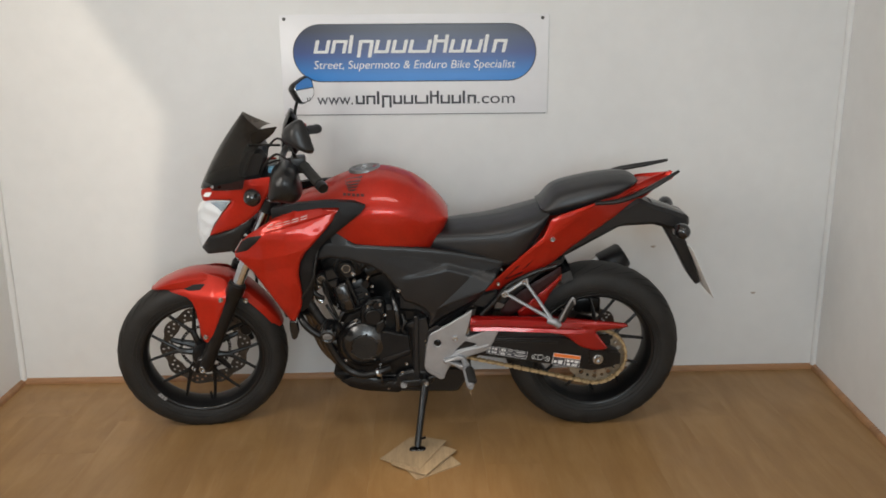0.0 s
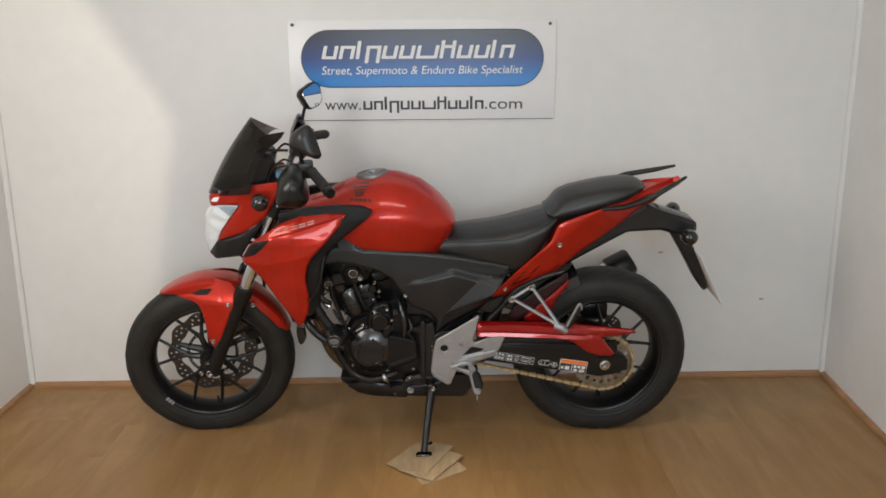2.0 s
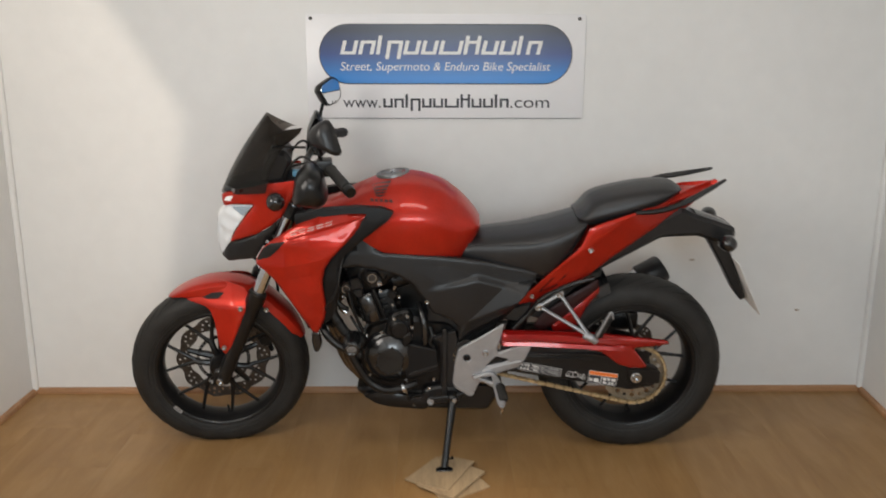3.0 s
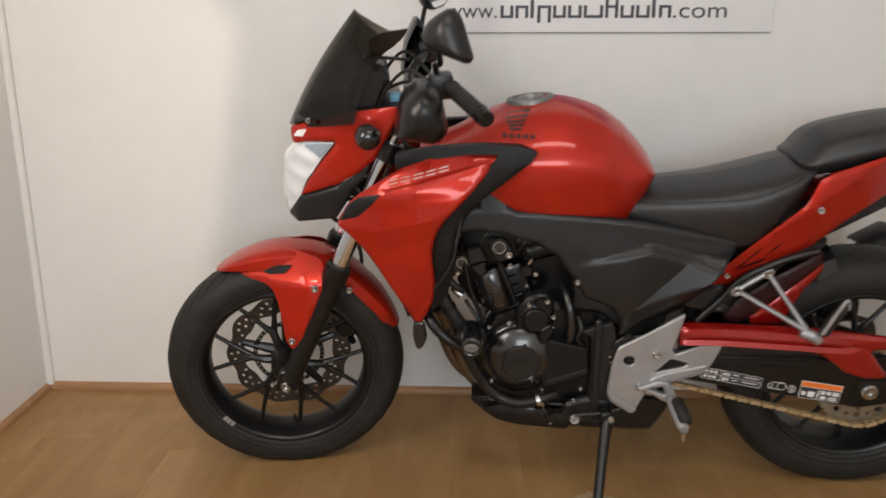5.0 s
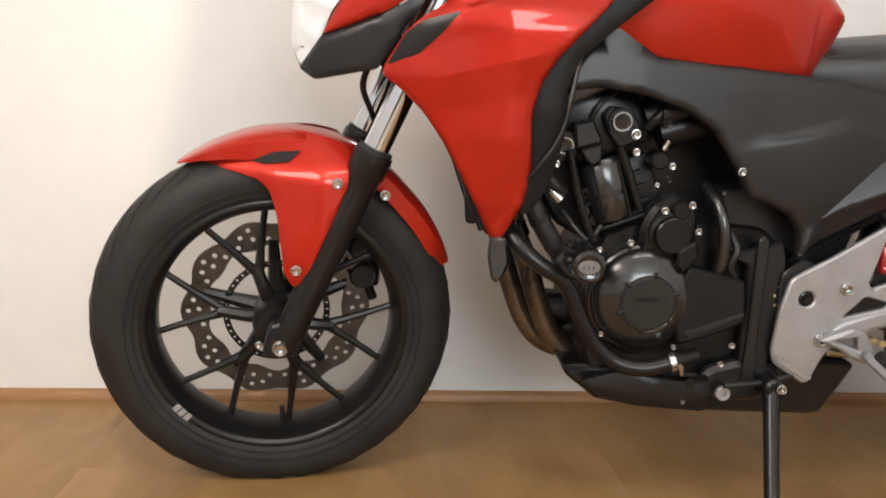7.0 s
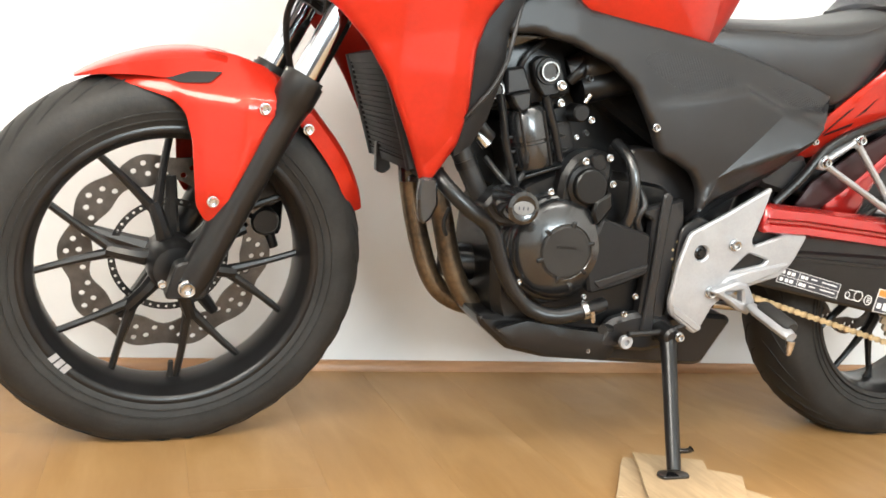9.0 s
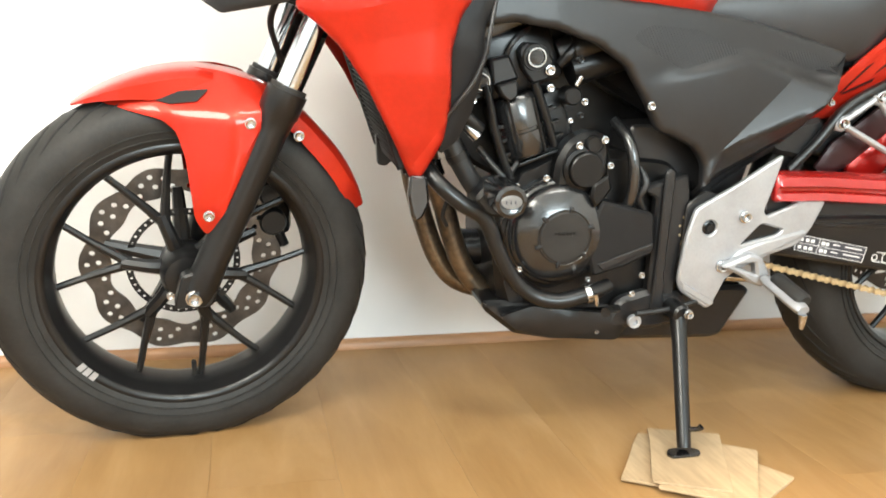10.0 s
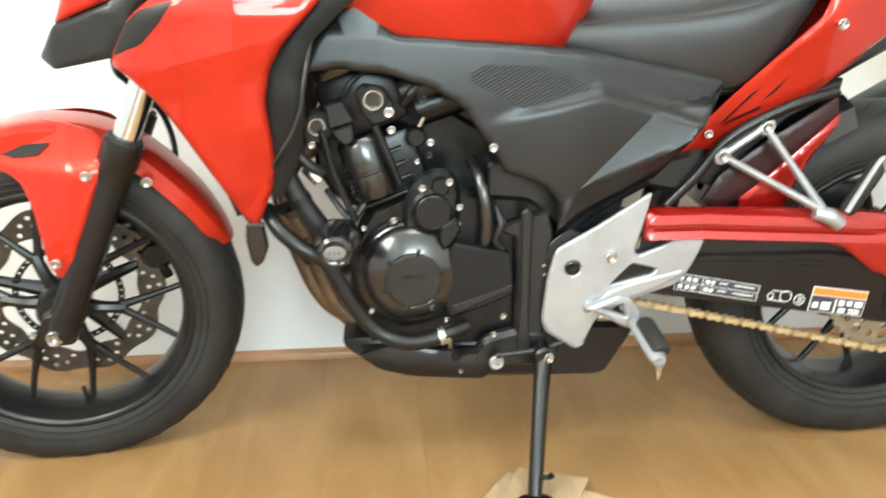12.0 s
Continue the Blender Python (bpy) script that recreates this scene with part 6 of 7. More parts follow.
add("horn_wire", tube([at(-0.335, 0.02, 0.41), at(-0.345, 0.03, 0.385), at(-0.335, 0.02, 0.365)], 0.0035, 8), RUBBER)
belly = slab(corners([(-0.282, 0.245), (-0.275, 0.228), (-0.222, 0.186), (-0.150, 0.172), (0.010, 0.165), (0.150, 0.162), (0.168, 0.166), (0.216, 0.248), (0.205, 0.258), (0.120, 0.262), (0.0, 0.235), (-0.10, 0.238), (-0.2, 0.245)], 0.006, 3), -0.16, 0.070, 0.008)
add("belly_box", belly, SATIN, None, "black exhaust box under the engine")
add("heat_shield", panel(corners([(-0.255, 0.228), (-0.215, 0.200), (-0.165, 0.186), (-0.045, 0.176), (-0.030, 0.200), (-0.055, 0.226), (-0.12, 0.232), (-0.2, 0.244)], 0.008, 2), lambda x, z: 0.098 - 0.12 * max(0, 0.2 - z), 0.012, 0.005, 0.014), SATIN)
add("link_pipe", tube([at(0.10, -0.06, 0.20), at(0.22, -0.11, 0.23), at(0.34, -0.145, 0.31), at(0.44, -0.160, 0.375)], 0.024, 16), PIPE)
s0, s1 = at(0.430, -0.165, 0.364), at(0.800, -0.205, 0.588)
sd = (s1 - s0).normalized()
can = add("silencer", tube([s0, s0 + sd * 0.03, s0 + sd * 0.05, s0 + sd * 0.35], [0.030, 0.046, 0.050, 0.049], 28, straight=True), STEEL, None, "steel silencer with a black end cap")
add("end_cap", tube([s0 + sd * 0.340, s0 + sd * 0.346, s0 + sd * 0.425, s0 + sd * 0.434, s0 + sd * 0.428], [0.052, 0.056, 0.051, 0.043, 0.030], 28, straight=True), PLASTIC, can)
# washer bolt and stand mount
add("mount_washer", lathe([(0, -0.002), (0.0045, -0.002), (0.005, 0.004), (0.0105, 0.0045), (0.0118, 0.003), (0.0118, -0.004), (0, -0.004)], 24, axis(at(-0.028, 0.118, 0.219), (0, -1, 0))), ALLOY, None, "bright mounting washer", 30)
add("mount_bracket", slab(corners([(-0.075, 0.200), (-0.050, 0.250), (0.0, 0.265), (0.060, 0.262), (0.085, 0.235), (0.070, 0.205), (0.02, 0.195)], 0.010, 3), 0.07, 0.098, 0.008), PLASTIC)
bolt(-0.052, 0.098, 0.238, 0.005, material=SATIN)
bolt(0.040, 0.098, 0.222, 0.006, material=SATIN)
add("gear_rod", tube([at(-0.030, 0.125, 0.235), at(0.04, 0.12, 0.240), at(0.09, 0.110, 0.250)], 0.005, 10), HOSE)
add("gear_lever", tube([at(-0.060, 0.118, 0.242), at(-0.085, 0.14, 0.250), at(-0.10, 0.16, 0.252)], [0.006, 0.006, 0.008], 10), SATIN)

# radiator
rad = tagged(new("radiator"), "black finned radiator")
rad.parent = bike
ra, rb = Vector((-0.476, 0.645)), Vector((-0.416, 0.476))
rdir = (rb - ra).normalized()
rn = Vector((rdir.y, -rdir.x)) * -1
def rad_plate(t0, t1, n0, n1):
    p = [ra + rdir * t0 + rn * n0, ra + rdir * t1 + rn * n0, ra + rdir * t1 + rn * n1, ra + rdir * t0 + rn * n1]
    return [tuple(v) for v in p]


RL = (rb - ra).length
add("radiator_core", slab(rad_plate(0.012, RL - 0.012, -0.010, 0.012), -0.172, 0.078, 0.001), RADI, rad)
for l0, l1 in ((0.076, 0.094), (-0.190, -0.170)):
    add("radiator_tank", slab(rad_plate(0, RL, -0.016, 0.018), l0, l1, 0.004), RADI, rad)
for t0, t1 in ((0, 0.014), (RL - 0.014, RL)):
    add("radiator_rail", slab(rad_plate(t0, t1, -0.014, 0.016), -0.170, 0.076, 0.003), RADI, rad)
for i in range(17):
    t = 0.018 + i * (RL - 0.036) / 16
    for sgn in (-1, 1):
        n0 = 0.012 if sgn > 0 else -0.0135
        add("fin", slab(rad_plate(t - 0.0016, t + 0.0016, n0, n0 + 0.0018), -0.168, 0.075, 0.0003), RADI, rad)
add("shroud_bracket", slab(corners([(-0.416, 0.466), (-0.390, 0.466), (-0.384, 0.426), (-0.394, 0.402), (-0.404, 0.394), (-0.412, 0.402), (-0.418, 0.436)], 0.006, 3), 0.098, 0.114, 0.004), GLOSS, None, "small black bracket below the shroud")
foot_b = slab(corners([(-0.440, 0.500), (-0.425, 0.500), (-0.410, 0.455), (-0.422, 0.445), (-0.436, 0.448)], 0.004, 2), -0.115, -0.095, 0.002)
add("radiator_bracket", foot_b, SATIN, rad)
add("radiator_hose", tube([at(-0.42, 0.10, 0.55), at(-0.405, 0.09, 0.50), at(-0.41, 0.07, 0.47)], 0.014, 12), RUBBER)

# ---- stand, foot rests ----
piv, ft = at(0.046, 0.128, 0.232), at(0.019, 0.243, 0.046)
leg = add("side_stand", tube([piv, piv.lerp(ft, 0.12), piv.lerp(ft, 0.5), piv.lerp(ft, 0.9), ft], [0.016, 0.0135, 0.0122, 0.0118, 0.011], 14, 3), SATIN, None, "black steel side stand")
add("stand_pivot", lathe([(0, 0.016), (0.012, 0.016), (0.016, 0.012), (0.016, -0.03), (0, -0.03)], 20, axis(at(0.046, 0.128, 0.236), (0, -1, 0))), SATIN, leg)
fm = Matrix.Translation(ft) @ Matrix.Rotation(radians(-4.5), 4, "X")
fb = slab(corners([(-0.026, -0.014), (0.024, -0.012), (0.030, 0.004), (0.018, 0.016), (-0.020, 0.016), (-0.030, 0.0)], 0.008, 3), 0.0, 0.006, 0.001)
bmesh.ops.transform(fb, matrix=fm @ Matrix.Translation((0, 0, -0.0115)) @ pose(0, 0, 0, -90), verts=fb.verts)
add("stand_foot", fb, GLOSS, leg)
tang0 = piv.lerp(ft, 0.86)
add("stand_tang", tube([tang0, tang0 + at(0.016, 0.014, 0.006), tang0 + at(0.021, 0.018, 0.012)], [0.0042, 0.0042, 0.0055], 10), GLOSS, leg)
add("stand_spring", tube([at(0.060, 0.120, 0.235), at(0.052, 0.140, 0.200), at(0.044, 0.160, 0.160)], 0.0060, 10), SATIN, leg)
bolt(0.052, 0.15, 0.240, 0.008, leg)

hp = [(0.214, 0.502), (0.203, 0.452), (0.190, 0.405), (0.197, 0.396), (0.236, 0.412), (0.298, 0.440), (0.306, 0.434), (0.302, 0.414), (0.284, 0.372), (0.262, 0.345), (0.205, 0.326), (0.151, 0.301), (0.134, 0.288), (0.113, 0.240), (0.103, 0.236), (0.052, 0.268), (0.045, 0.290), (0.052, 0.360), (0.064, 0.410), (0.130, 0.448)]
tri_hole = corners([(0.153, 0.347), (0.188, 0.384), (0.230, 0.373), (0.222, 0.364)], 0.005, 2)
# black plate added over the chain, standing for a shaded gap
add("sprocket_gap_filler", slab(corners([(0.052, 0.318), (0.054, 0.415), (0.085, 0.440), (0.112, 0.430), (0.110, 0.322)], 0.008, 2), 0.0955, 0.1020, 0.002), PLASTIC, None, "black plate added for the dark gap at the front sprocket")
heel = add("heel_plate", slab(corners(hp, 0.009, 3), 0.104, 0.116, 0.003, [tri_hole, circle(0.092, 0.378, 0.0125, 18)]), ALLOY, None, "satin cast alloy heel plate")
add("plate_ridge", slab(corners([(0.150, 0.338), (0.190, 0.352), (0.270, 0.372), (0.272, 0.364), (0.210, 0.334), (0.160, 0.318), (0.134, 0.306), (0.130, 0.316)], 0.004, 2), 0.113, 0.121, 0.003), ALLOY, heel)
add("plate_ridge", slab(corners([(0.050, 0.288), (0.112, 0.252), (0.118, 0.246), (0.108, 0.240), (0.054, 0.272)], 0.003, 2), 0.113, 0.118, 0.002), ALLOY, heel)
add("swingarm_pivot", lathe([(0, 0.006), (0.006, 0.006), (0.0075, 0.0), (0.0125, -0.002), (0.0125, -0.01), (0, -0.01)], 24, axis(at(0.092, 0.112, 0.378), (0, -1, 0))), SATIN, heel)
bolt(0.153, 0.118, 0.397, 0.0105, heel)
bolt(0.121, 0.118, 0.312, 0.0105, heel)
add("peg_bracket", slab(corners([(0.110, 0.316), (0.163, 0.337), (0.184, 0.331), (0.204, 0.300), (0.192, 0.278), (0.172, 0.284), (0.148, 0.300)], 0.005, 3), 0.116, 0.138, 0.004, [corners([(0.136, 0.316), (0.172, 0.322), (0.178, 0.300)], 0.003, 2)]), ALLOY, None, "open alloy foot rest bracket")
p0, p1 = at(0.190, 0.142, 0.296), at(0.203, 0.236, 0.270)
peg = add("foot_rest", tube([p0, p0.lerp(p1, 0.15), p0.lerp(p1, 0.9), p1], [0.010, 0.014, 0.014, 0.011], 12, straight=True, flat=0.7), ALLOY, None, "alloy rider foot rest with a rubber pad")
off = Vector((0.008, 0.0, 0.009))
add("rubber_pad", tube([p0.lerp(p1, 0.16) + off, p0.lerp(p1, 0.22) + off, p0.lerp(p1, 0.84) + off, p0.lerp(p1, 0.90) + off], [0.012, 0.0155, 0.0155, 0.012], 12, straight=True, flat=0.8), RUBBER, peg)
add("peg_feeler", tube([p1 - Vector((0, 0, 0.006)), p1 - Vector((0, 0, 0.018)), p1 - Vector((0, 0, 0.030))], [0.0075, 0.006, 0.0035], 10, straight=True), STEEL, peg)
add("pivot_tube", tube([at(0.14, 0.10, 0.288), at(0.20, 0.10, 0.285)], 0.009, 12), STEEL)

# passenger foot rest bracket
b1, b2, b3 = at(0.325, 0.088, 0.552), at(0.391, 0.088, 0.597), at(0.486, 0.128, 0.467)
pbk = add("passenger_peg_bracket", tube([b1, b1.lerp(b3, 0.5), b3], [0.0085, 0.0075, 0.0095], 10, flat=0.75), ALLOY, None, "open alloy passenger peg bracket")
add("bracket_arm", tube([b2, b2.lerp(b3, 0.5), b3], [0.0085, 0.0075, 0.0095], 10, flat=0.75), ALLOY, pbk)
add("bracket_bridge", tube([b1, b2], [0.0125, 0.0125], 10, flat=0.6), ALLOY, pbk)
for b in (b1, b2):
    add("bracket_eye", lathe([(0, 0.010), (0.012, 0.010), (0.0145, 0.007), (0.0145, -0.01), (0, -0.01)], 22, axis(b, (0, -1, 0))), ALLOY, pbk)
    bolt(b.x, -b.y + 0.012, b.z, 0.0095, pbk)
add("bracket_end", tube([b3 + at(-0.016, 0, -0.002), b3 + at(0.010, 0.004, -0.008), b3 + at(0.026, 0.008, -0.022)], [0.010, 0.014, 0.010], 12), ALLOY, pbk)
e0, e1 = b3 + at(0.026, 0.014, 0.000), b3 + at(0.066, 0.022, 0.082)
ppeg = add("passenger_peg", tube([e0, e0.lerp(e1, 0.08), e0.lerp(e1, 0.92), e1], [0.008, 0.0135, 0.0125, 0.008], 12, straight=True), RUBBER, None, "folded passenger foot peg")
add("peg_bar", tube([e0 + at(-0.004, 0.012, 0.006), e1 + at(-0.010, 0.010, 0.002), e1 + at(0.000, 0.008, 0.004), e1 + at(0.003, 0.006, -0.014)], [0.0045, 0.0042, 0.005, 0.004], 8), ALLOY, ppeg)

# ---- swingarm, chain, rear guard ----
arm_o = corners([(0.100, 0.400), (0.212, 0.402), (0.300, 0.392), (0.515, 0.392), (0.594, 0.380), (0.700, 0.352), (0.728, 0.338), (0.738, 0.300), (0.715, 0.272), (0.640, 0.258), (0.520, 0.280), (0.260, 0.320), (0.100, 0.345)], 0.008, 3)
swing = add("swingarm", slab(arm_o, 0.082, 0.106, 0.005), SATIN, None, "black box-section swingarm with warning labels")
add("swingarm_far_side", slab(arm_o, -0.166, -0.142, 0.005), SATIN, swing)
add("swingarm_bridge", box(0.20, 0.28, -0.085, 0.145, 0.33, 0.40, 0.01), SATIN, swing)
add("upper_rib", slab(corners([(0.23, 0.392), (0.30, 0.382), (0.51, 0.376), (0.51, 0.370), (0.30, 0.374), (0.23, 0.384)], 0.002, 2), 0.105, 0.110, 0.001), SATIN, swing)
add("axle_nut", lathe([(0, 0.004), (0.006, 0.004), (0.007, 0.012), (0.0135, 0.012), (0.0145, 0.004), (0.019, 0.003), (0.019, -0.004), (0, -0.004)], 12, axis(at(0.655, 0.112, 0.307), (0, -1, 0))), STEEL, swing, "bright axle nut")
add("axle_block", slab(corners([(0.625, 0.285), (0.735, 0.285), (0.735, 0.330), (0.625, 0.338)], 0.005, 2), 0.106, 0.110, 0.001), SATIN, swing)
add("chain_adjuster", slab(corners([(0.640, 0.372), (0.700, 0.352), (0.694, 0.395), (0.655, 0.392)], 0.004, 2), 0.088, 0.102, 0.002), SATIN, swing)
guard_o = corners([(0.205, 0.472), (0.300, 0.470), (0.511, 0.463), (0.640, 0.452), (0.746, 0.441), (0.757, 0.432), (0.720, 0.424), (0.640, 0.415), (0.655, 0.392), (0.688, 0.352), (0.676, 0.343), (0.634, 0.344), (0.590, 0.358), (0.560, 0.382), (0.533, 0.402), (0.474, 0.412), (0.300, 0.417), (0.205, 0.420)], 0.007, 3)
rail = blend([(0.414, 0.110), (0.424, 0.121), (0.436, 0.117), (0.4395, 0.112), (0.444, 0.112), (0.4485, 0.121), (0.463, 0.118), (0.473, 0.108)])


def gl_f(x, z):
    """The guard's rail has a groove between two rounded ridges; the tongue over the sprocket is plain."""
    zz = z + 0.055 * max(0.0, x - 0.30)
    k = step_up(0.60 - x, 0.05)
    return rail(max(zz, 0.424 if x > 0.5 else 0.0)) * k + (1 - k) * (0.119 - 0.10 * max(0.0, zz - 0.462))


guard_folds = [[(0.215, z), (0.30, z), (0.60, z - 0.0165)] for z in (0.424, 0.436, 0.4395, 0.444, 0.4485, 0.463)]
add("chain_guard", panel(guard_o, gl_f, 0.012, 0.005, 0.007, folds=guard_folds), RED_DARK, None, "deep red grooved chain guard", 60)
add("chain_slider", slab(corners([(0.150, 0.392), (0.150, 0.440), (0.56, 0.432), (0.60, 0.400), (0.57, 0.384), (0.30, 0.388)], 0.006, 2), 0.088, 0.098, 0.002), PLASTIC, swing)
hug = bmesh.new()
rws = []
for deg in np.linspace(158, 108, 18):
    a = radians(deg)
    rw = []
    k = float(np.interp(deg, [108, 116, 150, 158], [0.9, 1, 1, 0.9]))
    for l, dr in ((-0.092, -0.045), (-0.088, -0.010), (-0.06, 0.006), (0, 0.010), (0.06, 0.006), (0.088, -0.010), (0.092, -0.045)):
        r = 0.330 + dr
        rw.append(hug.verts.new(at(RC[0] + r * math.cos(a), l * k - MID, 0.312 + r * math.sin(a))))
    rws.append(rw)
for a, b in zip(rws, rws[1:]):
    for j in range(6):
        hug.faces.new((a[j], a[j + 1], b[j + 1], b[j]))
bmesh.ops.solidify(hug, geom=hug.faces, thickness=0.003)
hugger = add("rear_hugger", hug, GLOSS, None, "gloss black rear wheel hugger with a red edge", 50)
hug_l = lambda x, z: 0.066 - 0.05 * max(0.0, side_of((x, z), (0.373, 0.474), (0.522, 0.610))) - 0.12 * max(0.0, -side_of((x, z), (0.373, 0.474), (0.522, 0.610)))
for s_ in (1, -1):
    up_ = panel(corners([(0.519, 0.636), (0.420, 0.573), (0.340, 0.513), (0.312, 0.470), (0.340, 0.456), (0.374, 0.472), (0.412, 0.503), (0.470, 0.556), (0.522, 0.606)], 0.004, 2), hug_l, 0.006, 0.004, 0.010)
    # same red hugger, with the shade above its crease put into the colour
    add("hugger_side", up_ if s_ > 0 else mirrored(up_), RED_SHADED, hugger, "hugger side coloured dark for its shade", 50)
    lo_ = panel(corners([(0.373, 0.474), (0.411, 0.505), (0.470, 0.558), (0.524, 0.612), (0.522, 0.588), (0.490, 0.545), (0.468, 0.500), (0.458, 0.456), (0.378, 0.455)], 0.004, 2), lambda x, z: hug_l(x, z) + 0.004, 0.010, 0.005, 0.008)
    add("hugger_lip", lo_ if s_ > 0 else mirrored(lo_), RED_DARK, hugger, "deep red lower edge of the hugger", 50)
add("inner_mudguard", slab(corners([(0.30, 0.50), (0.345, 0.570), (0.40, 0.620), (0.535, 0.665), (0.530, 0.640), (0.45, 0.600), (0.385, 0.540), (0.36, 0.48)], 0.008, 2), -0.110, 0.045, 0.004), PLASTIC, None, "black inner mudguard")
add("shock_absorber", tube([at(0.255, 0.0, 0.42), at(0.30, 0.0, 0.60)], 0.032, 16), SATIN, None, "black rear shock absorber")
add("reservoir", slab(corners([(0.185, 0.536), (0.300, 0.560), (0.318, 0.525), (0.270, 0.488), (0.215, 0.498)], 0.008, 3), 0.02, 0.080, 0.008), PLASTIC, None, "black plastic box behind the side cover")
add("rear_frame_tube", tube([at(0.245, 0.085, 0.470), at(0.29, 0.088, 0.520), at(0.335, 0.09, 0.578), at(0.42, 0.092, 0.625), at(0.50, 0.092, 0.650)], [0.008, 0.009, 0.009, 0.009, 0.008], 10), SATIN, None, "black rear subframe tube")
add("pivot_fitting", box(0.165, 0.205, -0.104, -0.07, 0.400, 0.445, 0.008), STEEL)

# sprockets
teeth = [(0.655 + r * math.cos(a), 0.306 + r * math.sin(a)) for k in range(41) for a, r in ((2 * math.pi * (k + 0.00) / 41, 0.1035), (2 * math.pi * (k + 0.28) / 41, 0.1085), (2 * math.pi * (k + 0.5) / 41, 0.1100), (2 * math.pi * (k + 0.72) / 41, 0.1085))]
holes = [circle(0.655 + 0.083 * math.cos(a), 0.306 + 0.083 * math.sin(a), 0.0085 if i % 2 else 0.006, 12) for i, a in ((i, 2 * math.pi * i / 20) for i in range(20))]
holes += [circle(0.655 + 0.066 * math.cos(a), 0.306 + 0.066 * math.sin(a), 0.005, 8) for a in (2 * math.pi * (i + 0.5) / 10 for i in range(10))]
add("rear_sprocket", slab(teeth, 0.068, 0.074, 0.0008, [circle(0.655, 0.306, 0.050, 30), *holes]), GOLD_DULL, rear_wheel, "drilled gold rear sprocket")
add("sprocket_hub", lathe([(0, 0.030), (0.045, 0.028), (0.058, 0.022), (0.060, 0.0), (0, 0.0)], 36, axis(at(0.655, 0.045, 0.306), (0, -1, 0))), SATIN, rear_wheel)
brake_disc(MR, 0.118, 0.088, 8, -0.075, 4, rear_wheel, "rear_brake_disc")
add("rear_caliper", box(0.60, 0.70, 0.095, 0.14, 0.395, 0.455, 0.012), CASE, None, "black rear brake caliper")
add("rear_axle", tube([at(0.655, 0.11, 0.306), at(0.655, -0.16, 0.306)], 0.010, 14), STEEL)


# chain: a closed run of links round both sprockets
def chain_path():
    big, small = (0.655, 0.306, 0.1035), (0.085, 0.372, 0.036)
    dx, dz = small[0] - big[0], small[1] - big[1]
    d, ang = math.hypot(dx, dz), math.atan2(dz, dx)
    off_a = math.acos((big[2] - small[2]) / d)
    pts = []
    a0, a1 = ang + off_a, ang - off_a
    for a in np.linspace(a1, a0 - 2 * math.pi, 80):
        pts.append(Vector((big[0] + big[2] * math.cos(a), big[1] + big[2] * math.sin(a))))
    t0, t1 = Vector((small[0] + small[2] * math.cos(a0), small[1] + small[2] * math.sin(a0))), Vector((small[0] + small[2] * math.cos(a1), small[1] + small[2] * math.sin(a1)))
    e = pts[-1]
    pts += [e.lerp(t0, k / 40) for k in range(1, 40)]
    for a in np.linspace(a0, a1 + 2 * math.pi, 30) if a0 < a1 else np.linspace(a0, a1, 30):
        pts.append(Vector((small[0] + small[2] * math.cos(a), small[1] + small[2] * math.sin(a))))
    s = pts[0]
    for k in range(1, 40):
        q = t1.lerp(s, k / 40)
        pts.append(q - Vector((0, 0.012 * math.sin(math.pi * k / 40))))
    return pts


def link_mesh(wide, material=GOLD):
    bm = bmesh.new()
    p, r = 0.0079, 0.0058
    o = [(p + r * math.cos(a), r * math.sin(a)) for a in np.linspace(-2.45, 2.45, 11)] + [(-p + r * math.cos(a), r * math.sin(a)) for a in np.linspace(math.pi - 2.45, math.pi + 2.45, 11)]
    for l in (wide, -wide - 0.0017):
        slab(o, l, l + 0.0017, 0.0003, into=bm)
    for sx in (-p, p):
        lathe([(0, wide + 0.0032), (0.0024, wide + 0.0030), (0.0026, wide), (0.0026, -wide), (0, -wide)], 8, axis((sx, 0, 0), (0, -1, 0)), into=bm)
    return finish(bm, material, 30)


chain = tagged(new("drive_chain"), "gold drive chain with dusty links")
chain.parent = bike
run = chain_path()
run.append(run[0])
cum = [0.0]
for a, b in zip(run, run[1:]):
    cum.append(cum[-1] + (b - a).length)
count = int(cum[-1] / 0.01588) // 2 * 2
kinds = (link_mesh(0.0062), link_mesh(0.0042, GOLD_DARK))
for i in range(count):
    s0_, s1_ = cum[-1] * i / count, cum[-1] * (i + 1) / count
    qa, qb = (Vector((np.interp(v, cum, [p.x for p in run]), np.interp(v, cum, [p.y for p in run]))) for v in (s0_, s1_))
    c, d = (qa + qb) / 2, qb - qa
    part("link", kinds[i % 2], GOLD, chain, m=Matrix.Translation((c.x, -0.0710 - 0.014, c.y)) @ Matrix.Rotation(-math.atan2(d.y, d.x), 4, "Y"))

# labels on the swingarm, marks too small to read shown as bars
def strip(name, x0, z0, x1, z1, hgt, l, material, label=""):
    a, b = Vector((x0, z0)), Vector((x1, z1))
    n = Vector((-(b - a).y, (b - a).x)).normalized() * hgt
    return add(name, slab([tuple(a), tuple(b), tuple(b + n), tuple(a + n)], l, l + 0.0006, 0.0001), material, swing, label)


def on_label(u, v):
    """A place on the first label: u along, v up, in metres."""
    a, b = Vector((0.262, 0.336)), Vector((0.403, 0.309))
    d = (b - a).normalized()
    return a + d * u + Vector((-d.y, d.x)) * v


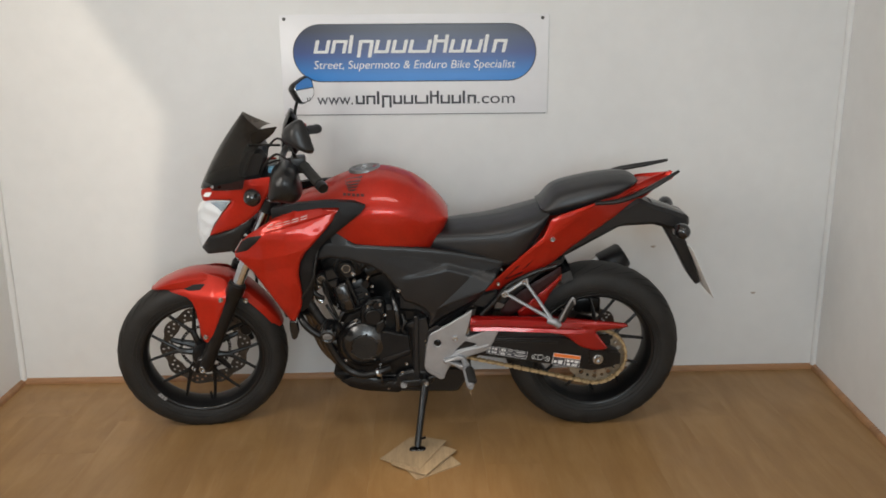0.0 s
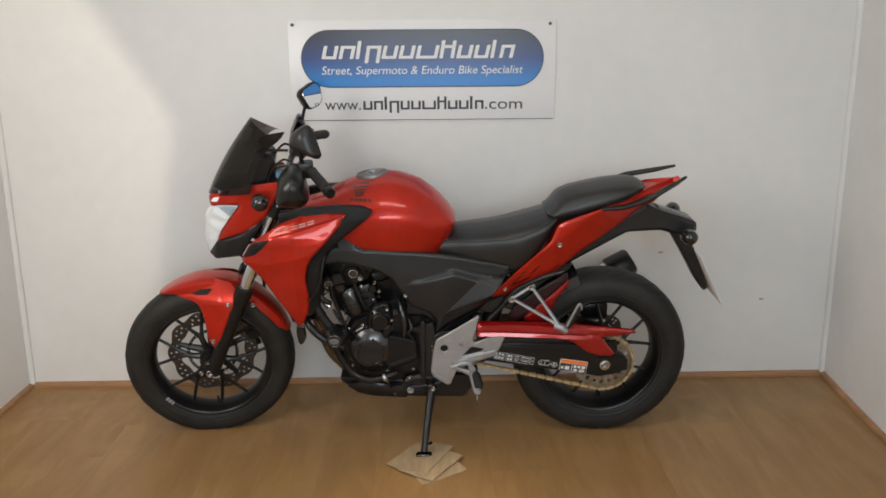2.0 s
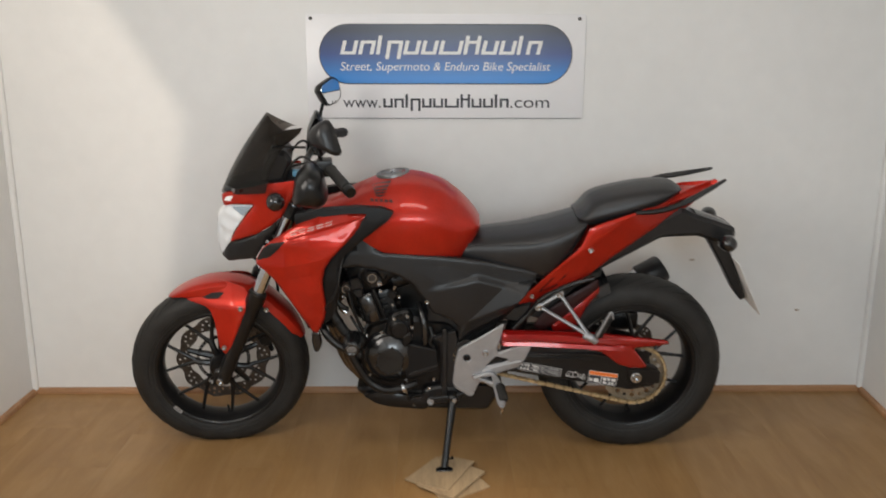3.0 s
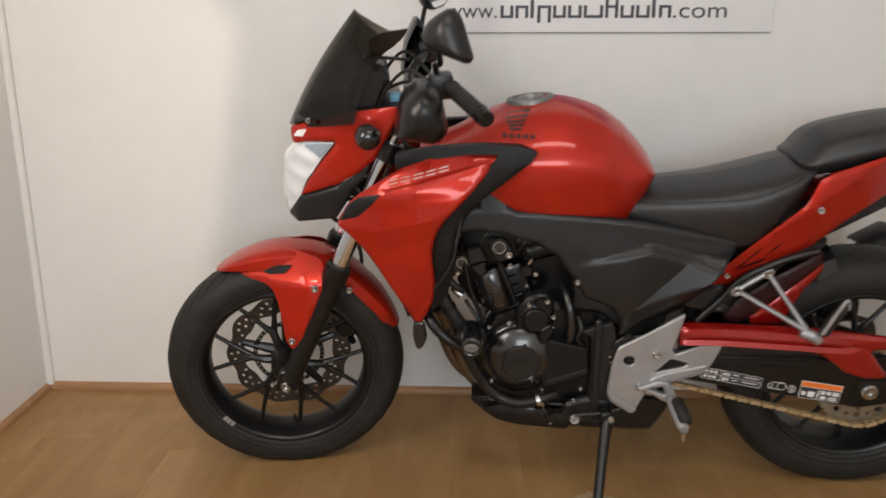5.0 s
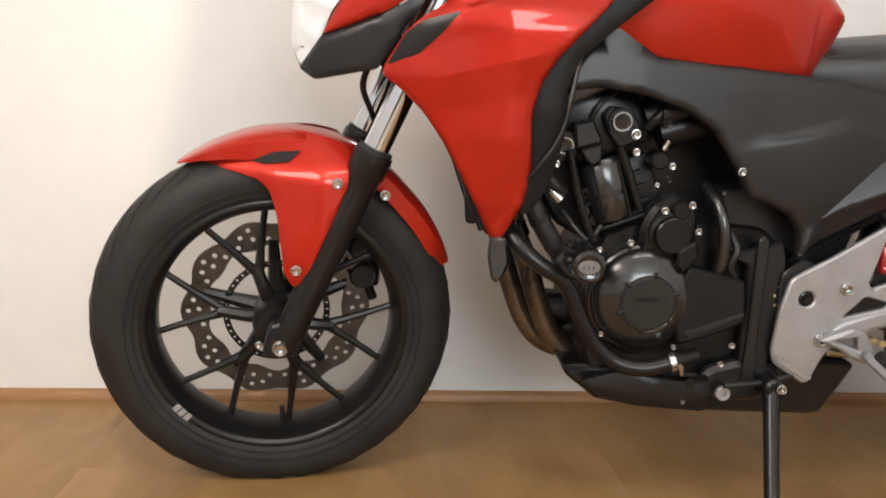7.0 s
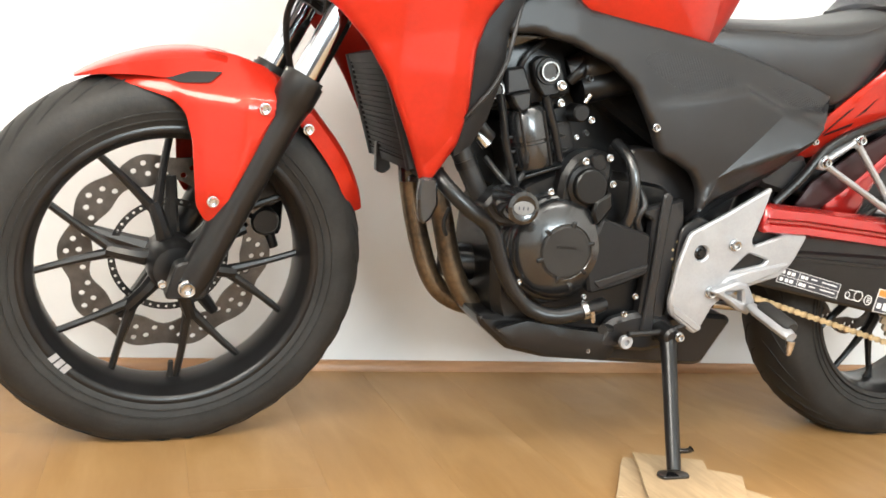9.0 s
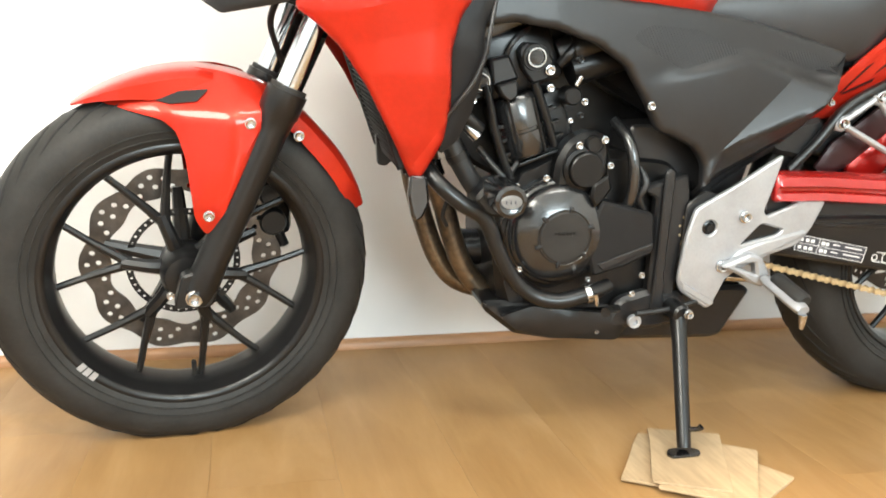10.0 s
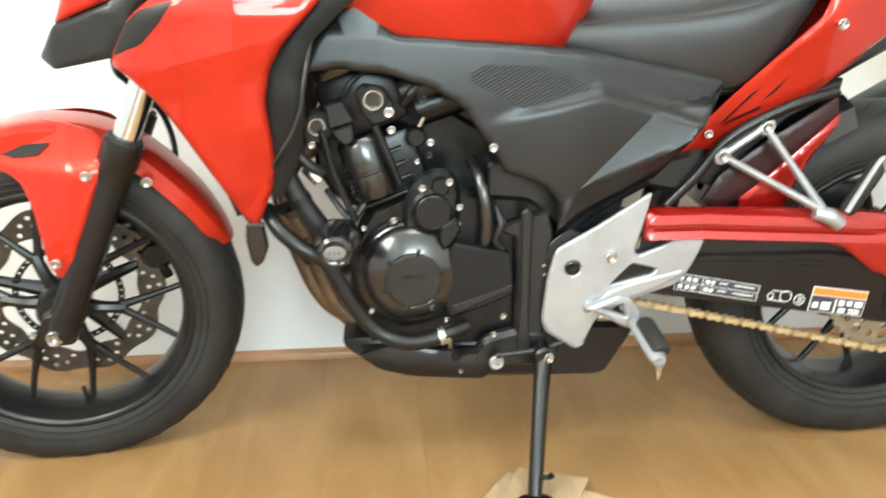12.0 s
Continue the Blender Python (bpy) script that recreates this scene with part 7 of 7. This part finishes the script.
def bar(u0, u1, v0, v1, l=0.1075, material=WHITE_PRINT, base=on_label, name="label_bar"):
    q = [tuple(base(u, v)) for u, v in ((u0, v0), (u1, v0), (u1, v1), (u0, v1))]
    return add(name, slab(q, l, l + 0.0005, 0.0001), material, swing)


bar(0, 0.1435, -0.001, 0.027, 0.1062, DARK_PRINT, name="label_ground")
for v in (-0.001, 0.0125, 0.0262):
    bar(0, 0.1435, v, v + 0.0009)
for u in (0, 0.045, 0.1426):
    bar(u, u + 0.0009, 0, 0.0262)
for v in (0.003, 0.0165):
    for u0, u1 in ((0.006, 0.013), (0.018, 0.025), (0.028, 0.036), (0.050, 0.058), (0.060, 0.066)):
        bar(u0, u1, v, v + 0.006)
    for u0, u1 in ((0.074, 0.088), (0.100, 0.135)):
        bar(u0, u1, v + 0.003, v + 0.0052)


def on_symbols(u, v):
    a, b = Vector((0.418, 0.307)), Vector((0.49, 0.296))
    d = (b - a).normalized()
    return a + d * u + Vector((-d.y, d.x)) * v


for cu_, cv_, r in ((0.008, 0.011, 0.006), (0.034, 0.013, 0.0105), (0.059, 0.010, 0.0095)):
    c = on_symbols(cu_, cv_)
    add("label_ring", slab(circle(c.x, c.y, r, 24), 0.1064, 0.1071, 0.0001, [circle(c.x, c.y, r - 0.0014, 24)]), WHITE_PRINT, swing)
bar(0.004, 0.034, 0.0035, 0.0050, base=on_symbols)
bar(0.008, 0.034, 0.0205, 0.0218, base=on_symbols)
for v in (0.006, 0.0095, 0.013):
    bar(0.055, 0.063, v, v + 0.0016, base=on_symbols)


def on_warning(u, v):
    a, b = Vector((0.494, 0.287)), Vector((0.590, 0.273))
    d = (b - a).normalized()
    return a + d * u + Vector((-d.y, d.x)) * v


bar(0, 0.097, 0, 0.045, 0.1062, WHITE_PRINT, on_warning, "warning_label")
bar(0.0015, 0.0955, 0.0015, 0.0295, 0.1070, DARK_PRINT, on_warning, "label_ground")
bar(0.0015, 0.0955, 0.031, 0.0435, 0.1070, ORANGE, on_warning, "orange_band")
for u0, u1, v0, v1 in ((0.005, 0.015, 0.008, 0.018), (0.020, 0.036, 0.006, 0.020), (0.043, 0.046, 0.003, 0.027), (0.050, 0.060, 0.016, 0.026), (0.064, 0.074, 0.017, 0.026), (0.078, 0.092, 0.016, 0.026), (0.052, 0.064, 0.004, 0.012), (0.070, 0.090, 0.004, 0.007), (0.070, 0.090, 0.009, 0.012)):
    bar(u0, u1, v0, v1, 0.1077, WHITE_PRINT, on_warning)

# ---- floor planks, cards ----
def plank_mesh(length, width):
    bm = box(0, width, 0, length, -0.012, 0.0)
    top = [e for e in bm.edges if all(v.co.z > -0.001 for v in e.verts)]
    bmesh.ops.bevel(bm, geom=top, offset=0.00012, segments=1, affect="EDGES")
    return finish(bm, OAK, 20)


PLANK_W, PLANK_L = 0.193, 1.285
whole = plank_mesh(PLANK_L - 0.0002, PLANK_W - 0.0002)
rng = random.Random(4)
x, near_y, far_y = XL - 0.05, YF - 0.04, YB + 0.03
while x < XR + 0.03:
    y = far_y - PLANK_L * rng.uniform(0.2, 1.0)
    while y + PLANK_L > near_y:
        y0, y1 = max(y, near_y), min(y + PLANK_L, far_y)
        ob = new("plank", whole)
        ob.parent = floor
        ob.location, ob.scale = (x, y0, 0), (1, (y1 - y0) / PLANK_L, 1)
        y -= PLANK_L
    x += PLANK_W


def card(z, quad, seed):
    """A thin worn plywood rectangle lying at height z, given by its corners on the floor."""
    rg = random.Random(seed)
    cx, cy = sum(q[0] for q in quad) / 4, sum(q[1] for q in quad) / 4
    ragged = []
    for a, b in zip(quad, quad[1:] + quad[:1]):
        ragged += [(a[0] - cx + (b[0] - a[0]) * k + rg.uniform(-0.0012, 0.0012), a[1] - cy + (b[1] - a[1]) * k + rg.uniform(-0.0012, 0.0012)) for k in (0.0, 0.22, 0.5, 0.78)]
    bm = slab(corners(ragged, 0.003, 2), 0.0, 0.004, 0.0005)
    bmesh.ops.transform(bm, matrix=Matrix.Rotation(radians(-90), 4, "X"), verts=bm.verts)
    low = min(v.co.z for v in bm.verts)
    bmesh.ops.translate(bm, vec=(0, 0, -low), verts=bm.verts)
    ob = new("plywood_card", finish(bm, PLY))
    ob.matrix_world = pose(cx, cy, z)
    return tagged(ob, "thin worn plywood square under the side stand", "plywood", group="cards under the side stand")


card(0.0005, [(-0.045, 2.660), (0.010, 2.541), (0.160, 2.637), (0.100, 2.750)], 3)
card(0.0047, [(-0.114, 2.678), (-0.030, 2.620), (0.080, 2.780), (-0.010, 2.832)], 5)
card(0.0089, [(-0.074, 2.632), (0.040, 2.553), (0.150, 2.720), (0.035, 2.805)], 8)
card(0.0131, [(-0.078, 2.645), (0.023, 2.592), (0.118, 2.782), (0.008, 2.830)], 12)
